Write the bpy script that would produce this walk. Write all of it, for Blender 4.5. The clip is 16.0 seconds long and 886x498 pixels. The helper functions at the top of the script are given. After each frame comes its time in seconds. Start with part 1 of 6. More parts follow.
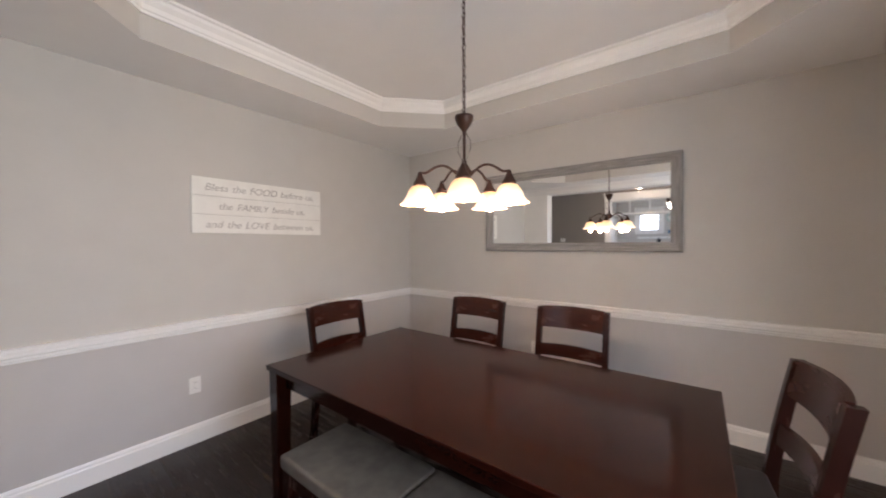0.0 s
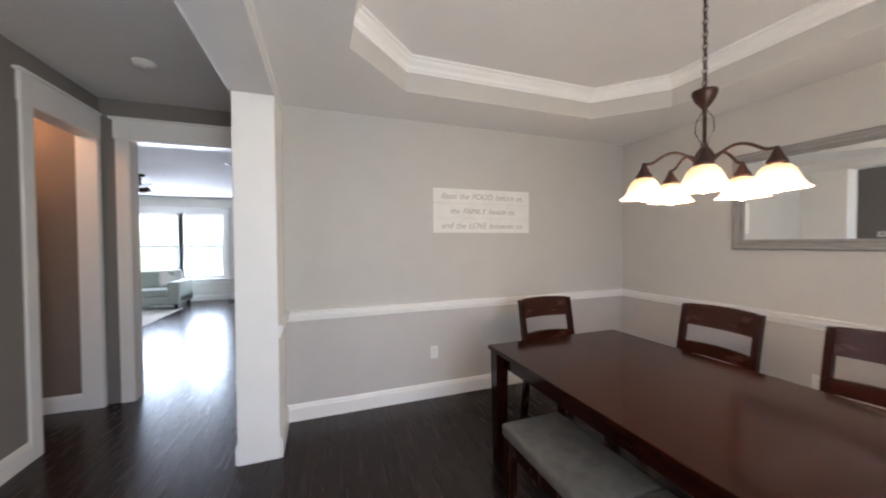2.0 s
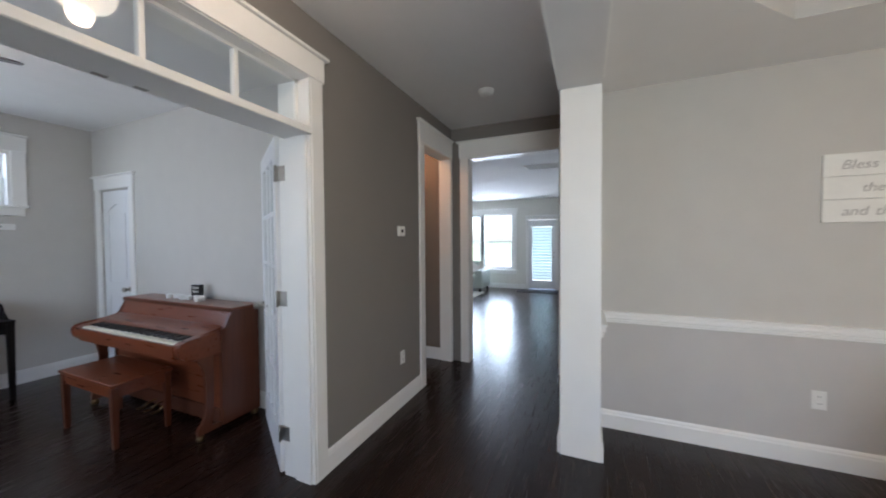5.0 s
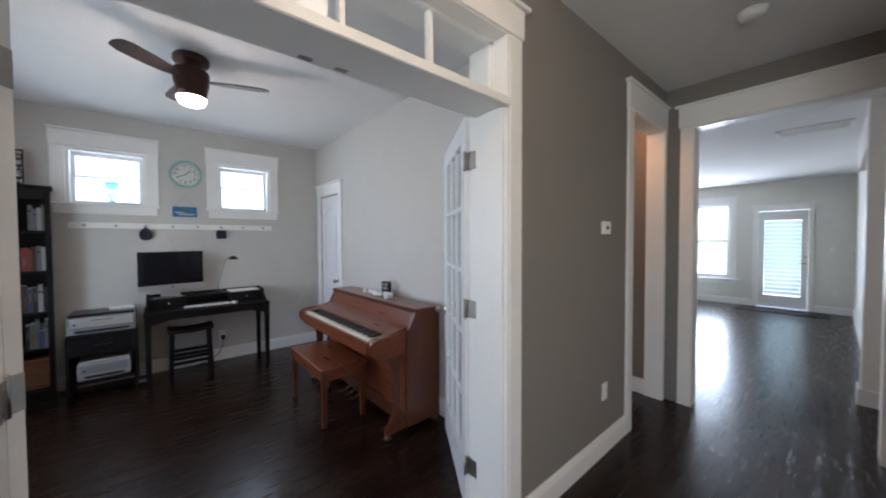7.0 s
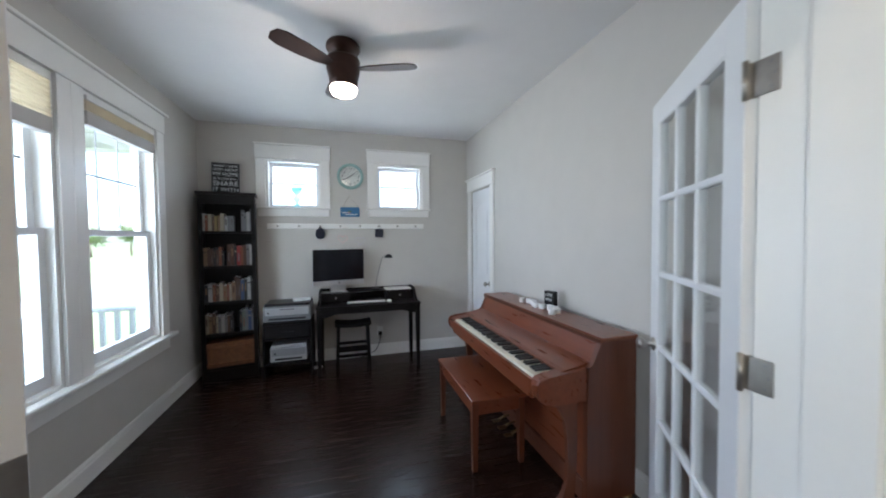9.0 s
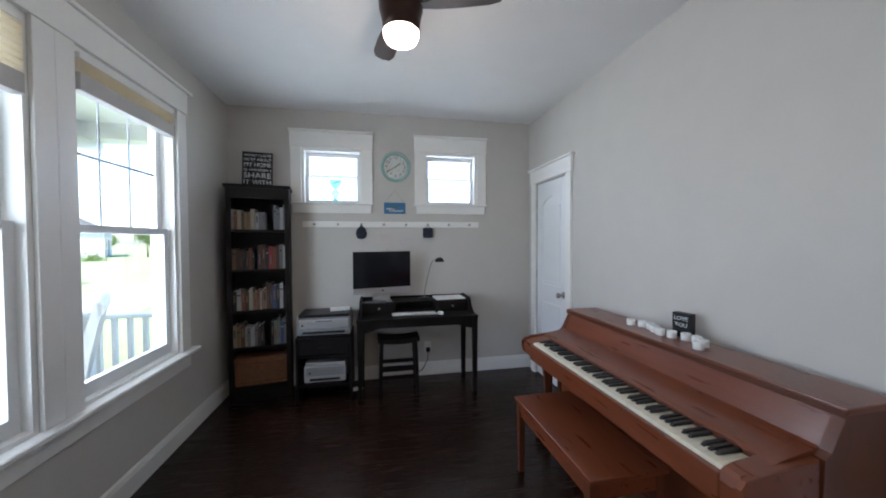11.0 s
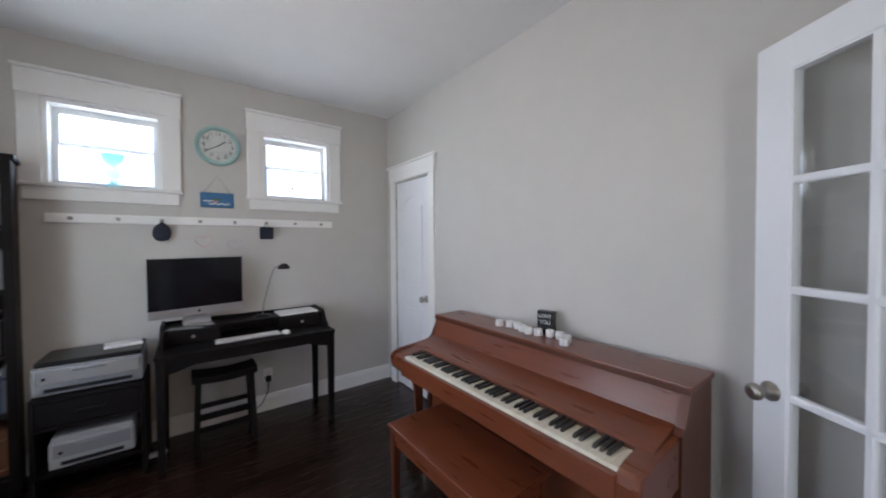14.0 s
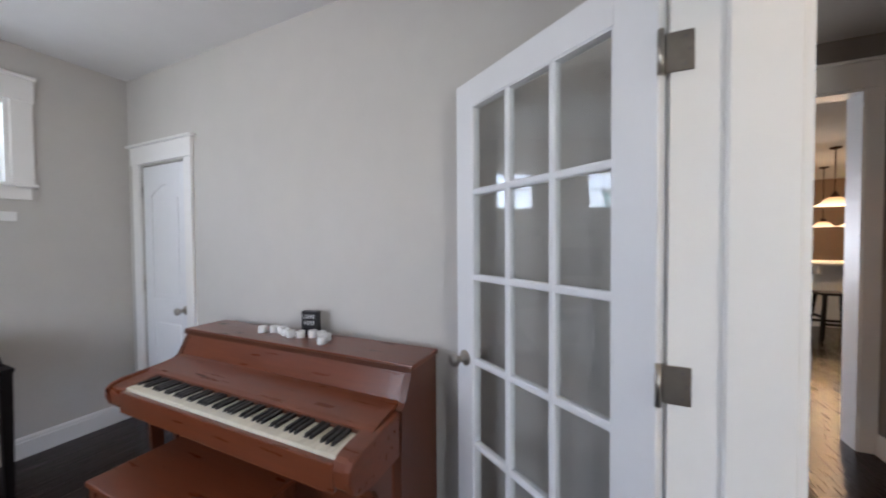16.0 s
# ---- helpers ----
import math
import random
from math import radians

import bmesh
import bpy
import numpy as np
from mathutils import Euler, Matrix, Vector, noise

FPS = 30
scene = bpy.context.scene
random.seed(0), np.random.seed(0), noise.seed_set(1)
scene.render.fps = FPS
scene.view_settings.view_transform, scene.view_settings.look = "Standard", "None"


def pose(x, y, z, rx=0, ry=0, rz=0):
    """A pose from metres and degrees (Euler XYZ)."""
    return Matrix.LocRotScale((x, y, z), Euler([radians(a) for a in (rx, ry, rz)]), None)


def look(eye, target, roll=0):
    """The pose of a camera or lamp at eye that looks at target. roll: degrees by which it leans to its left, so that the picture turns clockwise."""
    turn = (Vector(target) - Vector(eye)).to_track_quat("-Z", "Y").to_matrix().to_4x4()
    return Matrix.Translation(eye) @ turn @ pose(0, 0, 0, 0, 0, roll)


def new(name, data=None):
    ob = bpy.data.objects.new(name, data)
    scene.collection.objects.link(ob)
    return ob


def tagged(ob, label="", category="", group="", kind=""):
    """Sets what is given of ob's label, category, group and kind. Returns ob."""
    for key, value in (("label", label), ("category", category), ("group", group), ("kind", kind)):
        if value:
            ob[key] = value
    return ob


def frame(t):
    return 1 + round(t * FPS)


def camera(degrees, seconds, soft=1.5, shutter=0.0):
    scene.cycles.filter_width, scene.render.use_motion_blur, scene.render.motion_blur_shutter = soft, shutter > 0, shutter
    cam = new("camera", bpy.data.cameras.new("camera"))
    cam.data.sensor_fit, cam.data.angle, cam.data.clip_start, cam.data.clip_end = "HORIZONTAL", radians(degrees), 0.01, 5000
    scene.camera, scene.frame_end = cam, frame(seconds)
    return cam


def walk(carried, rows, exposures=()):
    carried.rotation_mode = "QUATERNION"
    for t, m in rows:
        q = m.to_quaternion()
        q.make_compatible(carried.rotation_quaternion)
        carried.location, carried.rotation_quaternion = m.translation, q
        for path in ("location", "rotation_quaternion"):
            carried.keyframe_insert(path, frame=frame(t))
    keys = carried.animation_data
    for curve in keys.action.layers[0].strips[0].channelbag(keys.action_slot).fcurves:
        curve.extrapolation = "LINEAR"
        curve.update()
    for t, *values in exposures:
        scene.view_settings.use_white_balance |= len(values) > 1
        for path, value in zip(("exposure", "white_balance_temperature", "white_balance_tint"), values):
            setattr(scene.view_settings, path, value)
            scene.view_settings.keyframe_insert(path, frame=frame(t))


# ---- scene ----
cam = camera(105.54, 16.0, soft=1.9, shutter=0.4)
# seconds, eye x, y, z, yaw, pitch, roll
ROWS = [
    (0.0, 0.130, 0.449, 1.439, 37.26, -0.82, 0.32),
    (0.5, 0.146, 0.368, 1.438, 44.65, -0.71, 0.39),
    (1.0, 0.151, 0.311, 1.436, 52.42, -0.84, 0.47),
    (1.5, 0.164, 0.330, 1.441, 61.70, -1.09, 0.43),
    (2.0, 0.172, 0.319, 1.443, 70.17, -1.14, 0.43),
    (2.5, 0.197, 0.297, 1.442, 78.32, -1.19, 0.40),
    (3.0, 0.207, 0.267, 1.440, 86.28, -1.22, 0.44),
    (3.5, 0.195, 0.202, 1.440, 93.46, -1.19, 0.40),
    (4.0, 0.164, 0.119, 1.438, 100.24, -1.19, 0.39),
    (6.5, -0.163, -0.386, 1.439, 132.38, -1.69, 0.30),
    (7.0, -0.214, -0.533, 1.448, 139.28, -1.58, 0.24),
    (7.5, -0.272, -0.654, 1.443, 146.15, -1.51, 0.53),
    (8.0, -0.372, -0.792, 1.441, 153.40, -1.71, 0.63),
    (8.5, -0.419, -0.956, 1.443, 159.60, -1.80, 0.55),
    (9.0, -0.433, -1.150, 1.451, 163.77, -1.82, 0.49),
    (9.5, -0.407, -1.330, 1.442, 167.17, -1.63, 0.65),
    (12.0, -0.282, -2.055, 1.436, 169.18, -1.39, 0.24),
    (12.5, -0.271, -2.112, 1.438, 162.51, -1.10, 0.19),
    (13.0, -0.278, -2.153, 1.433, 156.76, -1.04, 0.26),
    (13.5, -0.282, -2.178, 1.436, 149.81, -1.09, 0.38),
    (14.0, -0.316, -2.175, 1.436, 143.05, -1.17, 0.35),
    (14.5, -0.345, -2.158, 1.439, 135.63, -1.41, 0.38),
    (15.0, -0.383, -2.104, 1.436, 127.96, -1.25, 0.42),
    (15.5, -0.443, -2.026, 1.439, 120.61, -1.55, 0.32),
    (16.0, -0.529, -1.914, 1.427, 114.24, -1.37, 0.41),
]
walk(cam, [(t, pose(x, y, z, 90 + pitch, roll, yaw)) for t, x, y, z, yaw, pitch, roll in ROWS],
     exposures=[(0.0, 2.33, 5960, 26), (1.2, 2.42, 5920, 24), (2.5, 2.27, 5780, 20), (4.0, 2.03, 5660, 17), (6.5, 2.19, 5860, 19), (7.5, 2.22, 5840, 18), (8.5, 2.26, 5800, 16), (9.3, 2.38, 5760, 15), (12.0, 2.03, 5930, 19), (13.2, 2.07, 5990, 20), (14.5, 2.31, 6090, 22), (16.0, 2.33, 6100, 22)])

# ---- world, sun, daylight through the windows ----
world = bpy.data.worlds.new("sky")
scene.world = world
world.use_nodes = True
sky = world.node_tree.nodes.new("ShaderNodeTexSky")
sky.sky_type, sky.sun_disc = "NISHITA", False
sky.sun_elevation, sky.sun_rotation = radians(58), radians(20)
sky.dust_density = 1.5
back = world.node_tree.nodes["Background"]
back.inputs["Strength"].default_value = 0.15
world.node_tree.links.new(sky.outputs["Color"], back.inputs["Color"])

sun = new("sun", bpy.data.lights.new("sun", "SUN"))
sun.data.energy, sun.data.angle, sun.data.color = 5.0, radians(0.5), (1.0, 0.95, 0.88)
sun.matrix_world = look((5, 14, 24), (0, 0, 0))


def daylight(name, eye, target, wide, high, watts, colour=(0.86, 0.93, 1.0)):
    lamp = new(name, bpy.data.lights.new(name, "AREA"))
    lamp.data.shape, lamp.data.size, lamp.data.size_y = "RECTANGLE", wide, high
    lamp.data.energy, lamp.data.color = watts, colour
    lamp.matrix_world = look(eye, target)
    return lamp


def bulb(name, x, y, z, watts, radius, colour=(1.0, 0.72, 0.42)):
    lamp = new(name, bpy.data.lights.new(name, "POINT"))
    lamp.data.energy, lamp.data.shadow_soft_size, lamp.data.color = watts, radius, colour
    lamp.location = (x, y, z)
    return lamp

# ---- materials ----
def material(name, colour, rough=0.6, metal=0.0, spread=0.06, scale=6.0, bump=0.0, bump_scale=60.0, stretch=(1, 1, 1),
             coat=0.0, island=0.0, rough_spread=0.08, fine=70.0):
    """Paint, wood, cloth: two scales of noise in colour and roughness, fine relief."""
    m = bpy.data.materials.new(name)
    m.use_nodes = True
    n, l = m.node_tree.nodes, m.node_tree.links
    b = n["Principled BSDF"]
    co = n.new("ShaderNodeTexCoord")
    mp = n.new("ShaderNodeMapping")
    mp.inputs["Scale"].default_value = stretch
    l.new(co.outputs["Object"], mp.inputs["Vector"])
    big, small = n.new("ShaderNodeTexNoise"), n.new("ShaderNodeTexNoise")
    big.inputs["Scale"].default_value, small.inputs["Scale"].default_value = scale, fine
    big.inputs["Detail"].default_value = 3
    for t in (big, small):
        l.new(mp.outputs["Vector"], t.inputs["Vector"])
    mixed = n.new("ShaderNodeMath")
    mixed.operation = "MULTIPLY_ADD"
    mixed.inputs[1].default_value = 0.35
    l.new(small.outputs["Fac"], mixed.inputs[0])
    l.new(big.outputs["Fac"], mixed.inputs[2])
    ramp = n.new("ShaderNodeValToRGB")
    lo, hi = ramp.color_ramp.elements
    lo.position, hi.position = 0.35, 1.0
    lo.color = (*[max(0, c * (1 - spread)) for c in colour], 1)
    hi.color = (*[min(1, c * (1 + spread)) for c in colour], 1)
    l.new(mixed.outputs[0], ramp.inputs["Fac"])
    last = ramp.outputs["Color"]
    if island:
        info, hsv = n.new("ShaderNodeObjectInfo"), n.new("ShaderNodeHueSaturation")
        rng = n.new("ShaderNodeMapRange")
        rng.inputs["To Min"].default_value, rng.inputs["To Max"].default_value = 1 - island, 1 + island
        l.new(info.outputs["Random"], rng.inputs["Value"])
        l.new(rng.outputs["Result"], hsv.inputs["Value"])
        l.new(last, hsv.inputs["Color"])
        last = hsv.outputs["Color"]
    l.new(last, b.inputs["Base Color"])
    rr = n.new("ShaderNodeMapRange")
    rr.inputs["To Min"].default_value, rr.inputs["To Max"].default_value = max(0.02, rough - rough_spread), min(1, rough + rough_spread)
    l.new(big.outputs["Fac"], rr.inputs["Value"])
    l.new(rr.outputs["Result"], b.inputs["Roughness"])
    b.inputs["Metallic"].default_value = metal
    b.inputs["Coat Weight"].default_value = coat
    b.inputs["Coat Roughness"].default_value = 0.12
    if bump:
        bt, bp = n.new("ShaderNodeTexNoise"), n.new("ShaderNodeBump")
        bt.inputs["Scale"].default_value, bp.inputs["Strength"].default_value = bump_scale, bump
        bp.inputs["Distance"].default_value = 0.004
        l.new(mp.outputs["Vector"], bt.inputs["Vector"])
        l.new(bt.outputs["Fac"], bp.inputs["Height"])
        l.new(bp.outputs["Normal"], b.inputs["Normal"])
    return m


def wood(name, dark, light, rough=0.35, grain=(1, 14, 14), coat=0.0, bump=0.15, island=0.0):
    m = material(name, light, rough, 0, 0.2, 3.0, bump, 30.0, grain, coat, island)
    ramp = [x for x in m.node_tree.nodes if x.type == "VALTORGB"][0]
    ramp.color_ramp.elements[0].position = 0.22
    ramp.color_ramp.elements[0].color = (*dark, 1)
    ramp.color_ramp.elements[1].color = (*light, 1)
    return m


def glowing(name, colour, strength):
    m = bpy.data.materials.new(name)
    m.use_nodes = True
    b = m.node_tree.nodes["Principled BSDF"]
    b.inputs["Base Color"].default_value = (*colour, 1)
    b.inputs["Emission Color"].default_value = (*colour, 1)
    b.inputs["Emission Strength"].default_value = strength
    b.inputs["Roughness"].default_value = 0.4
    return m


def translucent(name, colour):
    """Thin cloth that daylight shines through."""
    m = bpy.data.materials.new(name)
    m.use_nodes = True
    n, l = m.node_tree.nodes, m.node_tree.links
    n.remove(n["Principled BSDF"])
    a, b, mix, wave = n.new("ShaderNodeBsdfDiffuse"), n.new("ShaderNodeBsdfTranslucent"), n.new("ShaderNodeMixShader"), n.new("ShaderNodeTexNoise")
    wave.inputs["Scale"].default_value = 90
    ramp = n.new("ShaderNodeValToRGB")
    ramp.color_ramp.elements[0].color = (*[c * 0.9 for c in colour], 1)
    ramp.color_ramp.elements[1].color = (*colour, 1)
    l.new(wave.outputs["Fac"], ramp.inputs["Fac"])
    for s in (a, b):
        l.new(ramp.outputs["Color"], s.inputs["Color"])
    mix.inputs["Fac"].default_value = 0.75
    l.new(a.outputs[0], mix.inputs[1])
    l.new(b.outputs[0], mix.inputs[2])
    l.new(mix.outputs[0], n["Material Output"].inputs["Surface"])
    return m


def lamp_glass():
    """Frosted amber glass, brightest at the rim where the bulb sits."""
    m = glowing("frosted_amber_glass", (1.0, 0.74, 0.40), 0.4)
    n, l = m.node_tree.nodes, m.node_tree.links
    b = n["Principled BSDF"]
    co, sep, ramp, rng = n.new("ShaderNodeTexCoord"), n.new("ShaderNodeSeparateXYZ"), n.new("ShaderNodeValToRGB"), n.new("ShaderNodeMapRange")
    l.new(co.outputs["Generated"], sep.inputs[0])
    l.new(sep.outputs["Z"], ramp.inputs["Fac"])
    lo, hi = ramp.color_ramp.elements
    lo.position, hi.position = 0.2, 0.95
    lo.color, hi.color = (1.0, 0.76, 0.44, 1), (1.0, 0.52, 0.18, 1)
    l.new(ramp.outputs["Color"], b.inputs["Emission Color"])
    rng.inputs["To Min"].default_value, rng.inputs["To Max"].default_value = 0.36, 0.15
    l.new(sep.outputs["Z"], rng.inputs["Value"])
    l.new(rng.outputs["Result"], b.inputs["Emission Strength"])
    return m


def glass(name, tint=(0.95, 0.98, 0.97), reflect=0.08):
    m = bpy.data.materials.new(name)
    m.use_nodes = True
    n, l = m.node_tree.nodes, m.node_tree.links
    n.remove(n["Principled BSDF"])
    clear, gloss, mix = n.new("ShaderNodeBsdfTransparent"), n.new("ShaderNodeBsdfGlossy"), n.new("ShaderNodeMixShader")
    face, rise, fac = n.new("ShaderNodeLayerWeight"), n.new("ShaderNodeMath"), n.new("ShaderNodeMath")
    clear.inputs["Color"].default_value = (*tint, 1)
    gloss.inputs["Roughness"].default_value = 0.02
    rise.operation, rise.inputs[1].default_value = "POWER", 4.0
    fac.operation, fac.inputs[1].default_value, fac.inputs[2].default_value = "MULTIPLY_ADD", 0.7, reflect
    face.inputs["Blend"].default_value = 0.5
    l.new(face.outputs["Facing"], rise.inputs[0])
    l.new(rise.outputs[0], fac.inputs[0])
    l.new(fac.outputs[0], mix.inputs["Fac"])
    l.new(clear.outputs[0], mix.inputs[1])
    l.new(gloss.outputs[0], mix.inputs[2])
    l.new(mix.outputs[0], n["Material Output"].inputs["Surface"])
    return m


GREIGE = material("greige_wall_paint", (0.535, 0.515, 0.478), 0.75, spread=0.03, bump=0.10, bump_scale=140)
LOWER = material("pale_wainscot_paint", (0.535, 0.51, 0.485), 0.7, spread=0.03, bump=0.10, bump_scale=140)
CREAM = material("pale_cream_wall_paint", (0.74, 0.72, 0.66), 0.75, spread=0.03, bump=0.10, bump_scale=140)
TAUPE = material("dark_taupe_wall_paint", (0.235, 0.215, 0.195), 0.8, spread=0.03, bump=0.10, bump_scale=140)
OFFICE = material("pale_office_wall_paint", (0.57, 0.548, 0.51), 0.75, spread=0.03, bump=0.10, bump_scale=140)
# hallway taupe with the passage's warm lamplight tinted into the colour
PASSAGE = material("warm_lit_taupe_wall_paint", (0.21, 0.168, 0.135), 0.8, spread=0.03, bump=0.10, bump_scale=140)
BROWN = material("warm_brown_wall_paint", (0.33, 0.22, 0.14), 0.8, spread=0.03)
CEIL = material("ceiling_paint", (0.80, 0.79, 0.775), 0.85, spread=0.02, bump=0.12, bump_scale=120)
TRIM = material("white_trim_paint", (0.85, 0.84, 0.81), 0.38, spread=0.02, bump=0.03, bump_scale=40)
DOORWHITE = material("white_door_paint", (0.80, 0.81, 0.82), 0.4, spread=0.02, bump=0.03, bump_scale=40)
PLANK = wood("espresso_floor_plank", (0.0065, 0.003, 0.0022), (0.022, 0.0104, 0.007), 0.26, (1.2, 16, 16), island=0.3)
GAP = material("dark_floor_joint", (0.009, 0.006, 0.005), 0.6)
TABLE = wood("dark_cherry_table_wood", (0.005, 0.0014, 0.0009), (0.029, 0.0062, 0.003), 0.12, (1.2, 2.6, 2.6), bump=0.01)
CHAIRWOOD = wood("dark_cherry_chair_wood", (0.009, 0.0027, 0.002), (0.026, 0.0068, 0.004), 0.26, (9, 9, 1.5), bump=0.05)
RAILWOOD = wood("dark_cherry_rail_wood", (0.012, 0.0032, 0.002), (0.040, 0.0096, 0.0052), 0.26, (1.5, 9, 9), bump=0.05)


def scraped(m, strength):
    """Shallow hand-scraped waves that run across each board."""
    n, l = m.node_tree.nodes, m.node_tree.links
    co, mp, tex, bp = n.new("ShaderNodeTexCoord"), n.new("ShaderNodeMapping"), n.new("ShaderNodeTexNoise"), n.new("ShaderNodeBump")
    mp.inputs["Scale"].default_value = (9.0, 5.0, 1.0)
    tex.inputs["Scale"].default_value, tex.inputs["Detail"].default_value = 1.6, 2.0
    bp.inputs["Strength"].default_value, bp.inputs["Distance"].default_value = strength, 0.004
    l.new(co.outputs["Object"], mp.inputs["Vector"])
    l.new(mp.outputs["Vector"], tex.inputs["Vector"])
    l.new(tex.outputs["Fac"], bp.inputs["Height"])
    l.new(bp.outputs["Normal"], n["Principled BSDF"].inputs["Normal"])


scraped(PLANK, 0.30)
for m, s in ((PLANK, 0.34), (TABLE, 0.2), (CHAIRWOOD, 0.22), (RAILWOOD, 0.3)):
    m.node_tree.nodes["Principled BSDF"].inputs["Specular IOR Level"].default_value = s
SEATPAD = material("dark_seat_leather", (0.03, 0.022, 0.02), 0.5, spread=0.15, bump=0.2, bump_scale=90)
FABRIC = material("grey_bench_fabric", (0.135, 0.121, 0.100), 0.95, spread=0.32, bump=1.0, bump_scale=190, scale=14, fine=220)
PIANO = wood("walnut_piano_veneer", (0.112, 0.028, 0.0105), (0.180, 0.048, 0.0185), 0.30, (14, 1.2, 14), coat=0.2, bump=0.05)
PIANOTRIM = wood("dark_walnut_edge", (0.05, 0.016, 0.008), (0.12, 0.04, 0.02), 0.35, (14, 1.2, 14), coat=0.2)
IVORY = material("ivory_key_plastic", (0.72, 0.68, 0.55), 0.3, spread=0.04, island=0.05)
EBONY = material("black_key_plastic", (0.012, 0.012, 0.012), 0.35)
BLACKWOOD = wood("black_brown_furniture_wood", (0.003, 0.0024, 0.0024), (0.008, 0.006, 0.0057), 0.55, (8, 8, 2))
BLACKWOOD.node_tree.nodes["Principled BSDF"].inputs["Specular IOR Level"].default_value = 0.22
BRONZE = material("oil_rubbed_bronze", (0.050, 0.022, 0.014), 0.4, 0.5, 0.25, 20)
NICKEL = material("satin_nickel", (0.40, 0.375, 0.34), 0.34, 1.0, 0.1, 30)
BRASS = material("aged_brass", (0.20, 0.14, 0.075), 0.4, 1.0, 0.1, 30)
STEEL = material("grey_lamp_metal", (0.35, 0.34, 0.33), 0.35, 0.9, 0.1, 30)
MIRROR = material("mirror_silver", (0.92, 0.93, 0.92), 0.02, 1.0, 0.0, rough_spread=0.0)
DRIFT = wood("weathered_grey_wood", (0.13, 0.125, 0.12), (0.40, 0.385, 0.36), 0.55, (2, 26, 26), bump=0.6)
SIGNWHITE = material("whitewashed_board", (0.78, 0.77, 0.72), 0.6, spread=0.06, scale=10, bump=0.15)
LETTER = material("grey_sign_letters", (0.44, 0.42, 0.39), 0.7)
SHADE = lamp_glass()
FANGLOW = glowing("frosted_fan_light", (1.0, 0.84, 0.66), 2.0)
WARMGLOW = glowing("warm_ceiling_light", (1.0, 0.85, 0.6), 2.5)
PANE = glass("window_glass", reflect=0.03)
DOORPANE = glass("door_glass", (0.96, 0.97, 0.965), 0.045)
GRILLE = material("grey_window_grille", (0.34, 0.35, 0.37), 0.5)
PLASTIC = material("white_plastic", (0.78, 0.77, 0.74), 0.35, spread=0.02)
# both printer plastics carry the stand's shadow as a darker colour
SILVER = material("silver_plastic_shadow_dimmed", (0.23, 0.235, 0.24), 0.4, 0.1, 0.05)
GREYPL = material("grey_plastic_shadow_dimmed", (0.34, 0.34, 0.34), 0.45, spread=0.04)
BLACKPL = material("black_plastic", (0.012, 0.012, 0.013), 0.35, spread=0.1)
SCREEN = material("black_screen_glass", (0.006, 0.006, 0.009), 0.12, spread=0.0, rough_spread=0.02)
for m in (BLACKPL, SCREEN):
    m.node_tree.nodes["Principled BSDF"].inputs["Specular IOR Level"].default_value = 0.3
ALU = material("brushed_aluminium", (0.62, 0.63, 0.64), 0.35, 0.9, 0.03)
TEAL = material("teal_painted_metal", (0.31, 0.47, 0.44), 0.5, spread=0.12)
TEALGLASS = translucent("teal_glass", (0.68, 0.95, 0.96))
CLOCKFACE = material("cream_clock_face", (0.80, 0.79, 0.75), 0.5, spread=0.05)
BLUEPAINT = material("blue_plaque_paint", (0.04, 0.15, 0.30), 0.6, spread=0.2, scale=20)
NAVY = material("dark_navy_felt", (0.022, 0.026, 0.04), 0.9, spread=0.2)
BLIND = translucent("cream_shade_fabric", (0.95, 0.86, 0.70))
HEM = material("grey_white_shade_hem", (0.52, 0.50, 0.48), 0.8)
PAPER = material("white_paper", (0.78, 0.78, 0.76), 0.8)
WICKER = material("brown_wicker", (0.15, 0.062, 0.026), 0.75, spread=0.35, scale=40, bump=0.8, bump_scale=120)
PINK = material("pale_pink_paper", (0.70, 0.50, 0.47), 0.8)
SOFA = material("pale_green_sofa_cloth", (0.42, 0.46, 0.41), 0.95, spread=0.08, bump=0.3, bump_scale=200)
RUG = material("cream_rug_wool", (0.62, 0.60, 0.55), 1.0, spread=0.08, bump=0.5, bump_scale=200)
STONE = material("grey_ledge_stone", (0.33, 0.31, 0.28), 0.85, spread=0.3, scale=8, bump=0.5, bump_scale=30, island=0.3)
CONCRETE = material("porch_concrete", (0.42, 0.41, 0.38), 0.85, spread=0.1)
GRASS = material("lawn_grass", (0.15, 0.185, 0.09), 0.95, spread=0.3, scale=1.5, bump=0.6, bump_scale=90)
ASPHALT = material("road_asphalt", (0.24, 0.235, 0.225), 0.9, spread=0.1)
LEAF = material("tree_leaves", (0.09, 0.15, 0.03), 0.8, spread=0.3, island=0.2)
BARK = material("tree_bark", (0.12, 0.085, 0.06), 0.9, spread=0.3, scale=12)
SIDING = material("pale_house_siding", (0.52, 0.53, 0.52), 0.7, spread=0.05)
ROOF = material("grey_roof_shingle", (0.12, 0.12, 0.125), 0.9, spread=0.2)
RED = material("faded_red_glass", (0.62, 0.30, 0.27), 0.4)


